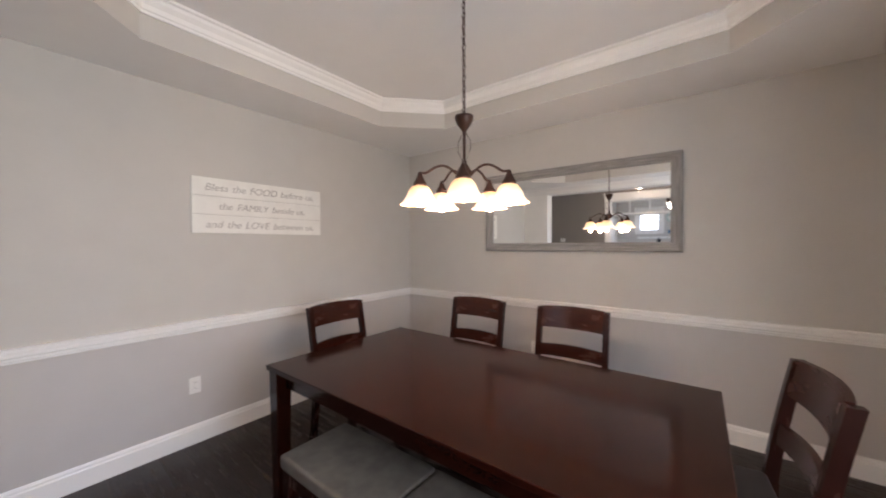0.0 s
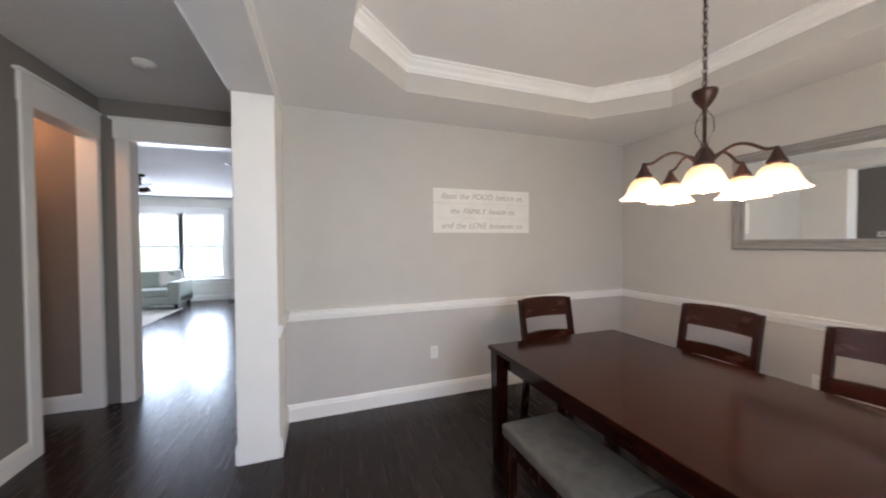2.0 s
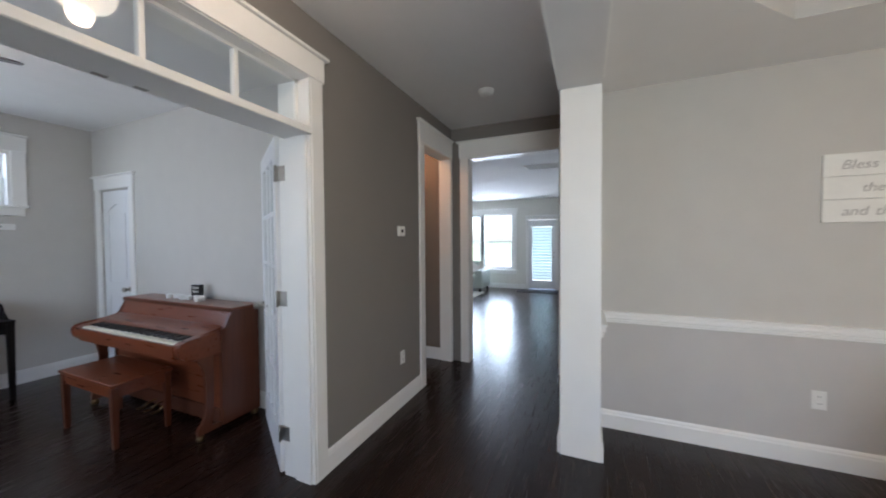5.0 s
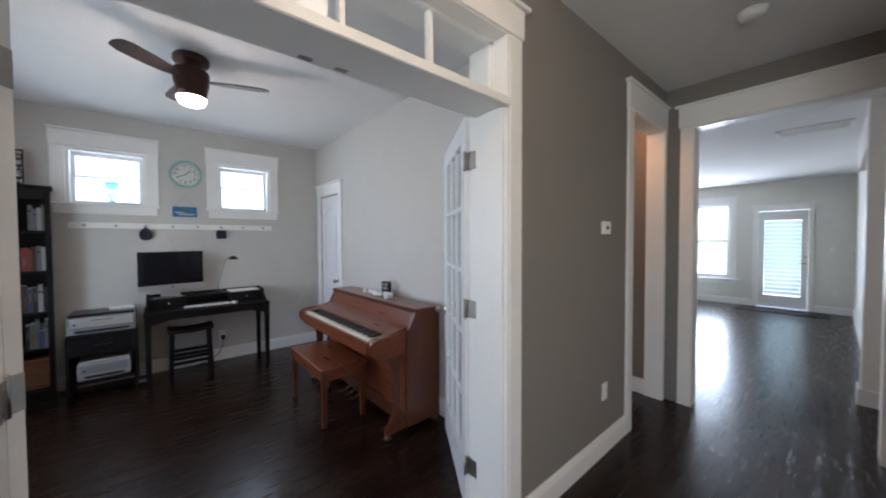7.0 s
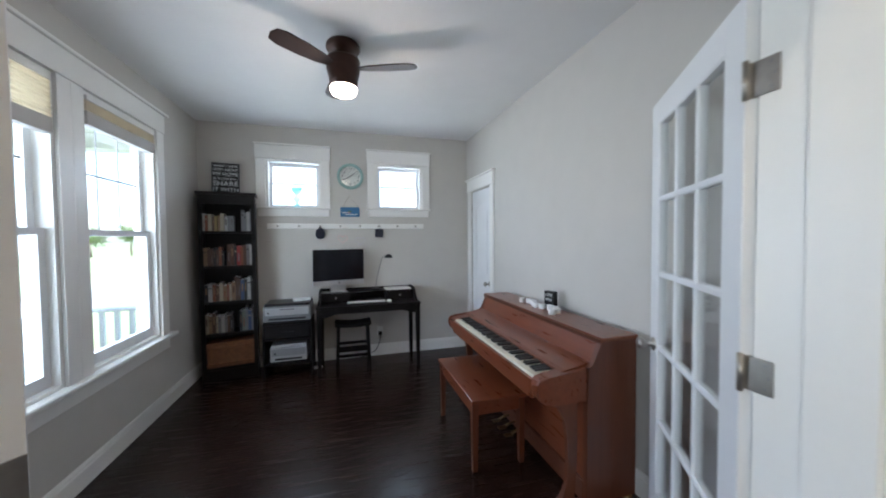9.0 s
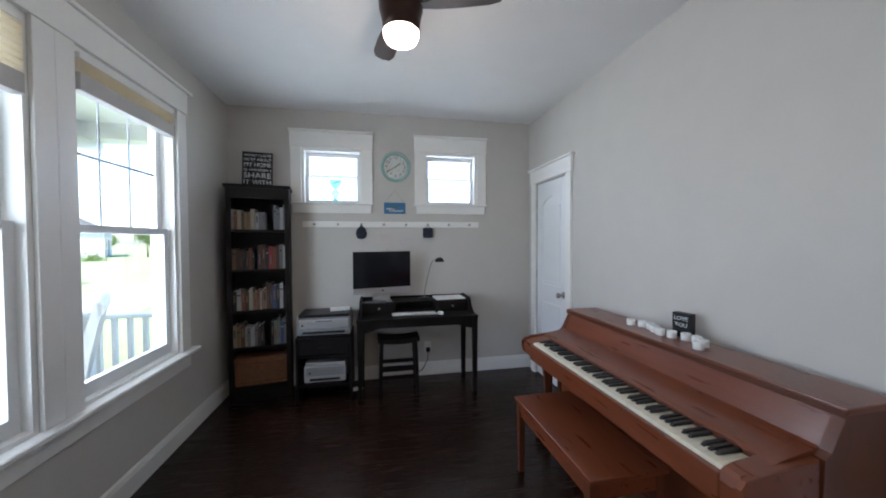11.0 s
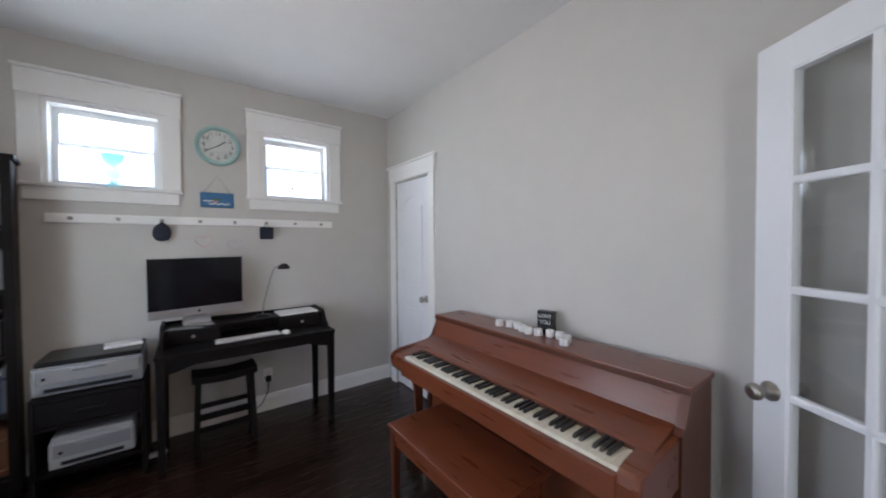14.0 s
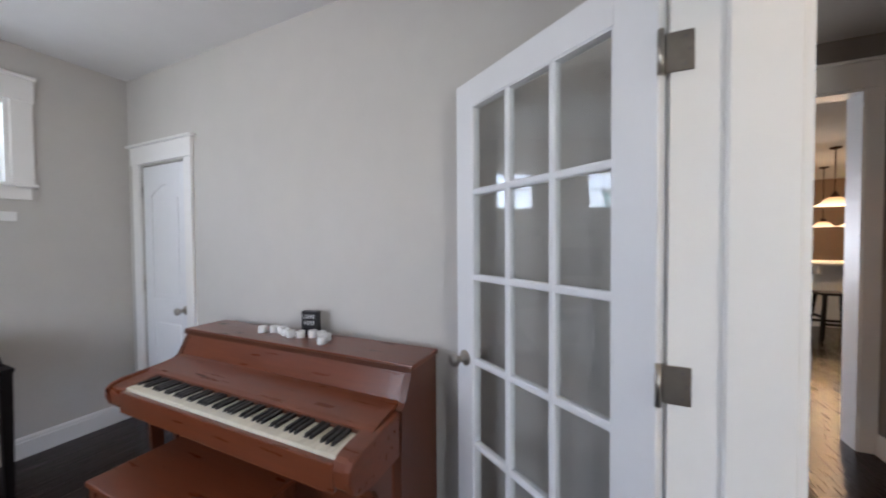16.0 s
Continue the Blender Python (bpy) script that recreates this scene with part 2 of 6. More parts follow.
# ---- mesh helpers ----
def box(bm, x0, x1, y0, y1, z0, z1, bevel=0.0, seg=1):
    v = bmesh.ops.create_cube(bm, size=1.0)["verts"]
    bmesh.ops.scale(bm, vec=(abs(x1 - x0), abs(y1 - y0), abs(z1 - z0)), verts=v)
    bmesh.ops.translate(bm, vec=((x0 + x1) / 2, (y0 + y1) / 2, (z0 + z1) / 2), verts=v)
    if bevel:
        e = list({e for q in v for e in q.link_edges})
        bmesh.ops.bevel(bm, geom=e, offset=bevel, segments=seg, affect="EDGES", profile=0.6)
    return v


def lathe(bm, prof, at=(0, 0, 0), n=24, axis="z", cap=True):
    """Turns (radius, height) pairs round an axis."""
    rings = []
    for r, h in prof:
        ring = []
        for i in range(n):
            a = 2 * math.pi * i / n
            p = (r * math.cos(a), r * math.sin(a), h)
            if axis == "x":
                p = (h, r * math.cos(a), r * math.sin(a))
            if axis == "y":
                p = (r * math.cos(a), h, r * math.sin(a))
            ring.append(bm.verts.new([p[k] + at[k] for k in range(3)]))
        rings.append(ring)
    for a, b in zip(rings, rings[1:]):
        for i in range(n):
            f = bm.faces.new((a[i], a[(i + 1) % n], b[(i + 1) % n], b[i]))
            f.smooth = True
    if cap:
        for ring, flip in ((rings[0], True), (rings[-1], False)):
            bm.faces.new(ring[::-1] if flip else ring)


def tube(bm, pts, r, n=8, r_end=None):
    pts = [Vector(p) for p in pts]
    rings = []
    for i, p in enumerate(pts):
        d = (pts[min(i + 1, len(pts) - 1)] - pts[max(i - 1, 0)]).normalized()
        u = d.cross(Vector((0.13, 0.21, 1)) if abs(d.z) < 0.95 else Vector((1, 0.1, 0))).normalized()
        w = d.cross(u)
        rad = r if r_end is None else r + (r_end - r) * i / (len(pts) - 1)
        rings.append([bm.verts.new(p + rad * (math.cos(2 * math.pi * k / n) * u + math.sin(2 * math.pi * k / n) * w)) for k in range(n)])
    for a, b in zip(rings, rings[1:]):
        for i in range(n):
            bm.faces.new((a[i], a[(i + 1) % n], b[(i + 1) % n], b[i])).smooth = True
    bm.faces.new(rings[0][::-1])
    bm.faces.new(rings[-1])


def prism(bm, outline, axis, a0, a1):
    """A flat outline pushed along an axis: x takes (y, z) pairs, y takes (x, z), z takes (x, y)."""
    def at(p, a):
        return {"x": (a, p[0], p[1]), "y": (p[0], a, p[1]), "z": (p[0], p[1], a)}[axis]
    lo, hi = [bm.verts.new(at(p, a0)) for p in outline], [bm.verts.new(at(p, a1)) for p in outline]
    k = len(outline)
    for i in range(k):
        bm.faces.new((lo[i], lo[(i + 1) % k], hi[(i + 1) % k], hi[i]))
    bm.faces.new(lo[::-1])
    bm.faces.new(hi)


def bone(p0, p1, w, d, bm, taper=1.0):
    """A square bar from p0 to p1, w along x and d along y."""
    vs = []
    for p, s in ((p0, 1.0), (p1, taper)):
        for sx, sy in ((-1, -1), (1, -1), (1, 1), (-1, 1)):
            vs.append(bm.verts.new((p[0] + sx * w * s / 2, p[1] + sy * d * s / 2, p[2])))
    for q in ((0, 1, 5, 4), (1, 2, 6, 5), (2, 3, 7, 6), (3, 0, 4, 7), (3, 2, 1, 0), (4, 5, 6, 7)):
        bm.faces.new([vs[i] for i in q])


def part(name, bm, mat, parent=None, label="", place=None):
    bmesh.ops.recalc_face_normals(bm, faces=bm.faces)
    me = bpy.data.meshes.new(name)
    bm.to_mesh(me)
    bm.free()
    me.materials.append(mat)
    ob = new(name, me)
    if parent is not None:
        ob.parent = parent
    if place is not None:
        ob.matrix_basis = place
    if label:
        ob["label"] = label
    return ob


def thing(name, label, category, m=None, group="", kind=""):
    ob = tagged(new(name), label, category, group, kind)
    ob.empty_display_size = 0.1
    if m is not None:
        ob.matrix_basis = m
    return ob


def boxes(name, mat, parent, *dims, bevel=0.0, label="", seg=1):
    bm = bmesh.new()
    for d in dims:
        box(bm, *d, bevel=bevel, seg=seg)
    return part(name, bm, mat, parent, label)


def lettering(text, size, mat, m, parent, name="lettering", depth=0.0012, shear=0.0, label=""):
    cu = bpy.data.curves.new(name, "FONT")
    cu.body, cu.size, cu.extrude, cu.shear = text, size, depth, shear
    cu.align_x, cu.align_y = "CENTER", "CENTER"
    tmp = bpy.data.objects.new(name, cu)
    scene.collection.objects.link(tmp)
    me = bpy.data.meshes.new_from_object(tmp.evaluated_get(bpy.context.evaluated_depsgraph_get()))
    bpy.data.objects.remove(tmp)
    me.materials.clear()
    me.materials.append(mat)
    ob = new(name, me)
    ob.parent, ob.matrix_basis = parent, m
    if label:
        ob["label"] = label
    return ob

# ---- walls, ceilings, floors ----
def wall(name, axis, p0, p1, a0, a1, z0, z1, mat, holes=(), label="", split=None):
    """A wall of real thickness p0..p1 across the axis it stands on, a0..a1 along, with openings (a0, a1, z0, z1)."""
    bm = bmesh.new()
    cuts = sorted({a0, a1, *[h[0] for h in holes], *[h[1] for h in holes]})
    for s, e in zip(cuts, cuts[1:]):
        spans, z = [], z0
        for h in sorted([h for h in holes if h[0] < (s + e) / 2 < h[1]], key=lambda h: h[2]):
            if h[2] > z:
                spans.append((z, h[2]))
            z = h[3]
        if z < z1:
            spans.append((z, z1))
        for lo, hi in spans:
            if axis == "x":
                box(bm, p0, p1, s, e, lo, hi)
            else:
                box(bm, s, e, p0, p1, lo, hi)
    bmesh.ops.remove_doubles(bm, verts=bm.verts, dist=0.0005)
    return tagged(part(name, bm, mat), label, "wall", kind="structure")


EAST, OFF_E = 1.25, 1.08
OFFICE_DOOR = (-1.479, 0.079, -0.01, 2.399)
SIDE_DOOR = (-3.645, -2.93, -0.01, 2.39)
SIDE_HOLE = (-3.659, -2.916, -0.01, 2.404)
END_DOOR = (-1.325, -0.305, -0.01, 2.40)
W1, W2 = (-0.172, 0.417, 1.825, 2.37), (-1.385, -0.806, 1.825, 2.37)
LW1, LW2 = (-4.54, -3.72, 0.64, 2.37), (-3.52, -2.70, 0.64, 2.37)
# DW is an unseen opening, added to light the dining room
DW = (0.20, 1.60, 0.55, 2.3)
CLOSET = (-5.21, -4.61, -0.01, 2.035)

wall("wall_dining_west", "x", -2.91, -2.79, -0.05, 3.596, 0, 2.9, GREIGE, label="pale greige painted dining room wall above the chair rail")
wall("wall_dining_north", "y", 3.596, 3.72, -2.91, EAST + 0.12, 0, 2.9, GREIGE, label="pale greige painted dining room wall behind the mirror")
wall("wall_dining_east", "x", EAST, EAST + 0.12, 0.04, 3.596, 0, 2.9, GREIGE, [DW], "greige dining room wall with an added window opening")
wall("wall_foyer_east", "x", EAST, EAST + 0.12, -1.615, 0.04, 0, 2.9, TAUPE, label="plain taupe entry wall closing the foyer")
wall("wall_hall_south", "y", -1.615, -1.53, -3.83, EAST, 0, 2.9, TAUPE, [OFFICE_DOOR, SIDE_HOLE], "dark taupe hallway wall with two cased openings")
wall("wall_office_north", "y", -1.70, -1.615, -2.12, OFF_E + 0.15, 0, 2.9, OFFICE, [OFFICE_DOOR], "pale grey office wall round the french doors")
wall("wall_hall_north", "y", -0.21, -0.05, -3.83, -2.705, 0, 2.9, TAUPE, label="dark taupe hallway wall beside the white pillar")
wall("wall_hall_end", "x", -3.76, -3.70, -1.53, -0.21, 0, 2.9, TAUPE, [END_DOOR], "dark taupe wall above the living room opening")
wall("wall_living_east", "x", -3.83, -3.76, -4.2, 0.04, 0, 2.9, CREAM, [END_DOOR], "pale living room wall round the hallway opening")
wall("wall_office_south", "y", -5.53, -5.39, -2.12, OFF_E + 0.15, 0, 2.9, OFFICE, [W1, W2], "pale grey office wall with two small high windows")
wall("wall_office_west", "x", -2.12, -2.0, -5.39, -1.70, 0, 2.9, OFFICE, [CLOSET], "pale grey office wall behind the piano")
wall("wall_office_east", "x", OFF_E, OFF_E + 0.15, -5.39, -1.70, 0, 2.9, OFFICE, [LW1, LW2], "pale grey office wall with a pair of tall front windows")
tagged(boxes("pillar", TRIM, None, (-2.705, -2.30, -0.21, 0.04, 0, 2.415), (-2.79, -2.70, -0.05, 0.0385, 0, 2.6), bevel=0.004), "white painted square pillar at the end of the dining room beam", "pillar", kind="structure")
tagged(boxes("beam", CEIL, None, (-2.705, EAST, -0.21, 0.04, 2.415, 2.9)), "pale painted dropped beam over the dining room opening", "beam", kind="structure")
tagged(boxes("beam_trim", TRIM, None, (-2.30, EAST, 0.04, 0.055, 2.445, 2.475), (-2.30, EAST, -0.225, -0.21, 2.415, 2.44)), "thin white trim along the beam", "trim", kind="structure")

# side passage with a warm lamp
wall("wall_passage_west", "x", -3.76, -3.665, -3.4, -1.615, 0, 2.9, PASSAGE, label="warm lit taupe wall in the side passage")
wall("wall_passage_east", "x", -2.9, -2.8, -3.4, -1.615, 0, 2.9, PASSAGE, label="warm lit taupe wall in the side passage")
wall("wall_passage_south", "y", -3.5, -3.4, -3.70, -2.8, 0, 2.9, PASSAGE, label="warm lit taupe end wall of the side passage")
wall("wall_closet", "x", -2.55, -2.45, -5.39, -4.4, 0, 2.9, OFFICE, label="plain closet wall behind the white door")


def slab(name, x0, x1, y0, y1, z, mat, label):
    return tagged(boxes(name, mat, None, (x0, x1, y0, y1, z, z + 0.1)), label, "ceiling", kind="structure")


slab("ceiling_hall", -3.70, EAST, -1.53, -0.21, 2.75, CEIL, "flat white hallway ceiling")
slab("ceiling_office", -2.0, OFF_E, -5.39, -1.70, 2.74, CEIL, "flat white office ceiling")
slab("ceiling_passage", -3.7, -2.8, -3.4, -1.615, 2.74, CEIL, "flat white side passage ceiling")


# dining room tray ceiling: a lowered border round an eight-sided recess
TX0, TX1, TY0, TY1, CH, SOFF, TOP = -2.24, 0.695, 0.485, 3.04, 0.43, 2.542, 2.785
TRAY = [(TX0 + CH, TY0), (TX1 - CH, TY0), (TX1, TY0 + CH), (TX1, TY1 - CH), (TX1 - CH, TY1), (TX0 + CH, TY1), (TX0, TY1 - CH), (TX0, TY0 + CH)]


def tray_ceiling():
    bm = bmesh.new()
    rect = [(-2.79, 0.04), (EAST, 0.04), (EAST, 3.596), (-2.79, 3.596)]
    inner = [bm.verts.new((x, y, SOFF)) for x, y in TRAY]
    inner_top = [bm.verts.new((x, y, TOP)) for x, y in TRAY]
    outer = [bm.verts.new((x, y, SOFF)) for x, y in rect]
    for f in ((0, 0, 1, 1), (1, 2, 3, 2), (2, 4, 5, 3), (3, 6, 7, 0)):
        bm.faces.new((outer[f[0]], outer[f[3]], inner[f[2]], inner[f[1]]))
    for o, a, b in ((1, 1, 2), (2, 3, 4), (3, 5, 6), (0, 7, 0)):
        bm.faces.new((outer[o], inner[b], inner[a]))
    for i in range(8):
        j = (i + 1) % 8
        bm.faces.new((inner[i], inner[j], inner_top[j], inner_top[i])).material_index = 1
    bm.faces.new(inner_top)
    box(bm, -2.85, EAST + 0.05, 0.03, 3.65, 2.84, 2.94)
    ob = part("ceiling_dining", bm, CEIL)
    ob.data.materials.append(GREIGE)
    return tagged(ob, "white tray ceiling with an eight-sided recess and lowered border", "ceiling", kind="structure")


tray_ceiling()


def sweep(name, prof, path, mat, label, category="trim", closed=False, parent=None):
    """Pushes a moulding profile (out, up) along a path of (x, y) at height z; out is to the path's left."""
    bm = bmesh.new()
    k, rings = len(path), []
    for i, (x, y, z) in enumerate(path):
        here = Vector((x, y))
        before = Vector(path[i - 1][:2]) if (i or closed) else None
        after = Vector(path[(i + 1) % k][:2]) if (i < k - 1 or closed) else None
        d0 = (here - before).normalized() if before is not None else (after - here).normalized()
        d1 = (after - here).normalized() if after is not None else d0
        n0, n1 = Vector((-d0.y, d0.x)), Vector((-d1.y, d1.x))
        m = (n0 + n1).normalized()
        m = m / max(0.3, m.dot(n0))
        rings.append([bm.verts.new((x + m.x * o, y + m.y * o, z + u)) for o, u in prof])
    pairs = list(zip(rings, rings[1:])) + ([(rings[-1], rings[0])] if closed else [])
    q = len(prof)
    for a, b in pairs:
        for i in range(q):
            bm.faces.new((a[i], a[(i + 1) % q], b[(i + 1) % q], b[i]))
    if not closed:
        bm.faces.new(rings[0][::-1])
        bm.faces.new(rings[-1])
    return tagged(part(name, bm, mat, parent), label, category, kind="structure")


BASE = [(0, 0), (0.017, 0), (0.017, 0.105), (0.013, 0.115), (0.013, 0.125), (0.006, 0.14), (0, 0.14)]
RAIL = [(0, 0), (0.013, 0), (0.015, 0.004), (0.015, 0.010), (0.006, 0.013), (0.006, 0.017), (0.018, 0.019), (0.018, 0.027), (0.007, 0.030), (0.007, 0.035), (0.028, 0.037), (0.030, 0.048), (0.024, 0.062), (0.026, 0.068), (0.036, 0.072), (0.036, 0.082), (0.0, 0.083)]
CROWN = [(0, 0), (0.012, 0), (0.014, 0.014), (0.02, 0.02), (0.024, 0.045), (0.045, 0.068), (0.05, 0.084), (0.066, 0.09), (0.066, 0.104), (0, 0.104)]
SHOE = "white painted baseboard with a rounded top"
sweep("crown_moulding", CROWN, [(x, y, TOP - 0.105) for x, y in TRAY], TRIM, "white stepped crown moulding round the tray recess", closed=True)
sweep("chair_rail", RAIL, [(EAST, 3.596, 0.812), (-2.79, 3.596, 0.812), (-2.79, 0.04, 0.812), (-2.31, 0.04, 0.812)], TRIM, "white ridged chair rail round the dining room")
sweep("baseboard", BASE, [(EAST, 0.06, 0), (EAST, 3.596, 0), (-2.79, 3.596, 0), (-2.79, 0.04, 0), (-2.31, 0.04, 0)], TRIM, SHOE)
sweep("baseboard", BASE, [(-2.85, -1.53, 0), (-1.55, -1.53, 0)], TRIM, SHOE)
sweep("baseboard", BASE, [(0.16, -1.53, 0), (EAST, -1.53, 0), (EAST, 0.0, 0)], TRIM, SHOE)
sweep("baseboard", BASE, [(-2.32, -0.21, 0), (-3.70, -0.21, 0)], TRIM, SHOE)
sweep("baseboard", BASE, [(-2.0, -4.52, 0), (-2.0, -1.70, 0), (-1.55, -1.70, 0)][::-1], TRIM, SHOE)
sweep("baseboard", BASE, [(0.16, -1.70, 0), (OFF_E, -1.70, 0), (OFF_E, -5.39, 0), (-2.0, -5.39, 0)][::-1], TRIM, SHOE)
sweep("baseboard", BASE, [(-3.665, -1.665, 0), (-3.665, -3.4, 0), (-2.9, -3.4, 0), (-2.9, -1.63, 0)], TRIM, SHOE)
# the paler band under the chair rail, a thin skin on the two walls
tagged(boxes("wainscot", LOWER, None, (-2.79, -2.786, 0.04, 3.592, 0.02, 0.83), (-2.786, EAST, 3.592, 3.596, 0.02, 0.83)), "paler painted lower wall under the chair rail", "wall", kind="structure")


# ---- casings ----
def casing_y(name, a0, a1, head, face, out, label, foot=0.0, wide=0.09, cap=0.155, first=None):
    """Flat craftsman casing on a wall that runs along x; out is the side (+1 or -1) it stands proud of."""
    root = thing(name, label, "trim", kind="structure")
    f0, f1 = sorted((face, face + out * 0.02))
    first = wide + 0.04 if first is None else first
    boxes("side_casing", TRIM, root, (a0 - min(wide, first), a0, f0, f1, foot, head), bevel=0.002)
    boxes("side_casing", TRIM, root, (a1, a1 + wide, f0, f1, foot, head), bevel=0.002)
    g0, g1 = sorted((face, face + out * 0.026))
    boxes("head_casing", TRIM, root, (a0 - min(wide + 0.012, first), a1 + wide + 0.012, g0, g1, head, head + cap - 0.02), bevel=0.002)
    g0, g1 = sorted((face, face + out * 0.045))
    boxes("cap", TRIM, root, (a0 - first, a1 + wide + 0.04, g0, g1, head + cap - 0.02, head + cap), bevel=0.004)
    return root


def casing_x(name, a0, a1, head, face, out, label, foot=0.0, wide=0.09, cap=0.155):
    root = thing(name, label, "trim", kind="structure")
    f0, f1 = sorted((face, face + out * 0.02))
    boxes("side_casing", TRIM, root, (f0, f1, a0 - wide, a0, foot, head), bevel=0.002)
    boxes("side_casing", TRIM, root, (f0, f1, a1, a1 + wide, foot, head), bevel=0.002)
    g0, g1 = sorted((face, face + out * 0.026))
    boxes("head_casing", TRIM, root, (g0, g1, a0 - wide - 0.012, a1 + wide + 0.012, head, head + cap - 0.02), bevel=0.002)
    g0, g1 = sorted((face, face + out * 0.045))
    boxes("cap", TRIM, root, (g0, g1, a0 - wide - 0.04, a1 + wide + 0.04, head + cap - 0.02, head + cap), bevel=0.004)
    return root


casing_y("office_door_casing", -1.465, 0.065, 2.385, -1.53, 1, "white flat casing with capped header round the french doors")
casing_y("office_door_casing", -1.465, 0.065, 2.385, -1.70, -1, "white flat casing on the office side of the french doors")
casing_y("side_door_casing", SIDE_DOOR[0], SIDE_DOOR[1], 2.39, -1.53, 1, "white flat casing round the side passage", cap=0.21, first=0.03)
casing_x("hall_end_casing", END_DOOR[0], END_DOOR[1], 2.40, -3.70, 1, "white flat casing with header at the hall end", cap=0.19)


def jamb_y(name, a0, a1, head, y0, y1, label, thick=0.027):
    root = thing(name, label, "door frame", kind="structure")
    boxes("side_jamb", TRIM, root, (a0 - 0.012, a0 + thick - 0.012, y0, y1, 0, head))
    boxes("side_jamb", TRIM, root, (a1 - thick + 0.012, a1 + 0.012, y0, y1, 0, head))
    boxes("head_jamb", TRIM, root, (a0 - 0.010, a1 + 0.010, y0 + 0.002, y1 - 0.002, head - 0.006, head + 0.012))
    return root


j = jamb_y("office_door_jamb", -1.465, 0.065, 2.385, -1.758, -1.515, "white door jamb with stops and a transom bar")
boxes("door_stop", TRIM, j, (-1.459, -1.436, -1.655, -1.535, 0, 2.054), bevel=0.003)
boxes("door_stop", TRIM, j, (0.036, 0.059, -1.655, -1.535, 0, 2.04), bevel=0.003)
boxes("transom_bar", TRIM, j, (-1.459, 0.059, -1.72, -1.50, 2.054, 2.095), bevel=0.004)
boxes("transom_stop", TRIM, j, (-1.459, 0.059, -1.63, -1.60, 2.09, 2.105), (-1.459, 0.059, -1.63, -1.60, 2.365, 2.382), (-1.459, -1.43, -1.63, -1.60, 2.09, 2.385), (0.03, 0.059, -1.63, -1.60, 2.09, 2.385))
for k in range(1, 4):
    boxes("muntin", TRIM, j, (-1.45 + 0.375 * k - 0.011, -1.45 + 0.375 * k + 0.011, -1.632, -1.598, 2.10, 2.375), bevel=0.003)
for k in range(4):
    p = boxes("pane", DOORPANE, j, (-1.44 + 0.375 * k, -1.08 + 0.375 * k, -1.617, -1.613, 2.10, 2.375))
    p.visible_shadow = False
for k in (-0.735, -0.61):
    boxes("strike_plate", NICKEL, j, (k - 0.022, k + 0.022, -1.705, -1.68, 2.0525, 2.0545))
root = jamb_y("side_door_jamb", SIDE_DOOR[0], SIDE_DOOR[1], 2.39, -1.66, -1.515, "white jamb of the side passage opening")
root = thing("hall_end_jamb", "white jamb of the living room opening", "door frame", kind="structure")
boxes("side_jamb", TRIM, root, (-3.84, -3.685, END_DOOR[0], END_DOOR[0] + 0.012, 0, 2.40))
boxes("side_jamb", TRIM, root, (-3.84, -3.685, END_DOOR[1] - 0.012, END_DOOR[1], 0, 2.40))
boxes("head_jamb", TRIM, root, (-3.838, -3.687, END_DOOR[0] + 0.002, END_DOOR[1] - 0.002, 2.385, 2.399))


# ---- windows ----
def window_y(name, a0, a1, z0, z1, face, label):
    """A small high double-hung window on the wall behind y = face; its room side looks to +y."""
    root = thing(name, label, "window", kind="structure")
    boxes("casing", TRIM, root, (a0 - 0.1, a0, face, face + 0.02, z0 - 0.01, z1), bevel=0.002)
    boxes("casing", TRIM, root, (a1, a1 + 0.1, face, face + 0.02, z0 - 0.01, z1), bevel=0.002)
    boxes("head_casing", TRIM, root, (a0 - 0.106, a1 + 0.106, face, face + 0.026, z1, z1 + 0.15), bevel=0.002)
    boxes("cap", TRIM, root, (a0 - 0.115, a1 + 0.115, face, face + 0.045, z1 + 0.15, z1 + 0.172), bevel=0.004)
    boxes("window_sill", TRIM, root, (a0 - 0.11, a1 + 0.11, face - 0.10, face + 0.045, z0 - 0.022, z0), bevel=0.004)
    boxes("apron", TRIM, root, (a0 - 0.085, a1 + 0.085, face, face + 0.018, z0 - 0.105, z0 - 0.022), bevel=0.002)
    bm = bmesh.new()
    for q in ((a0 - 0.004, a0 + 0.026, z0, z1), (a1 - 0.026, a1 + 0.004, z0, z1), (a0 + 0.026, a1 - 0.026, z1 - 0.03, z1 + 0.004)):
        box(bm, q[0], q[1], face - 0.14, face + 0.004, q[2], q[3])
    part("window_frame", bm, TRIM, root)
    zm = (z0 + z1) / 2
    for nm, lo, hi, yy in (("lower_sash", z0, zm + 0.008, face - 0.075), ("upper_sash", zm - 0.008, z1 - 0.03, face - 0.105)):
        bm = bmesh.new()
        w = 0.04
        box(bm, a0 + 0.026, a0 + 0.02 + w, yy - 0.02, yy + 0.014, lo, hi)
        box(bm, a1 - 0.02 - w, a1 - 0.026, yy - 0.02, yy + 0.014, lo, hi)
        box(bm, a0 + 0.02 + w, a1 - 0.02 - w, yy - 0.02, yy + 0.014, lo, lo + (0.03 if nm[0] == "l" else 0.008))
        box(bm, a0 + 0.02 + w, a1 - 0.02 - w, yy - 0.02, yy + 0.014, hi - (w if nm[0] == "u" else 0.008), hi)
        s = part(nm, bm, DOORWHITE, root)
        p = boxes("pane", PANE, s, (a0 + 0.05, a1 - 0.05, yy - 0.005, yy - 0.002, lo + 0.01, hi - 0.01))
        p.visible_shadow = False
    return root


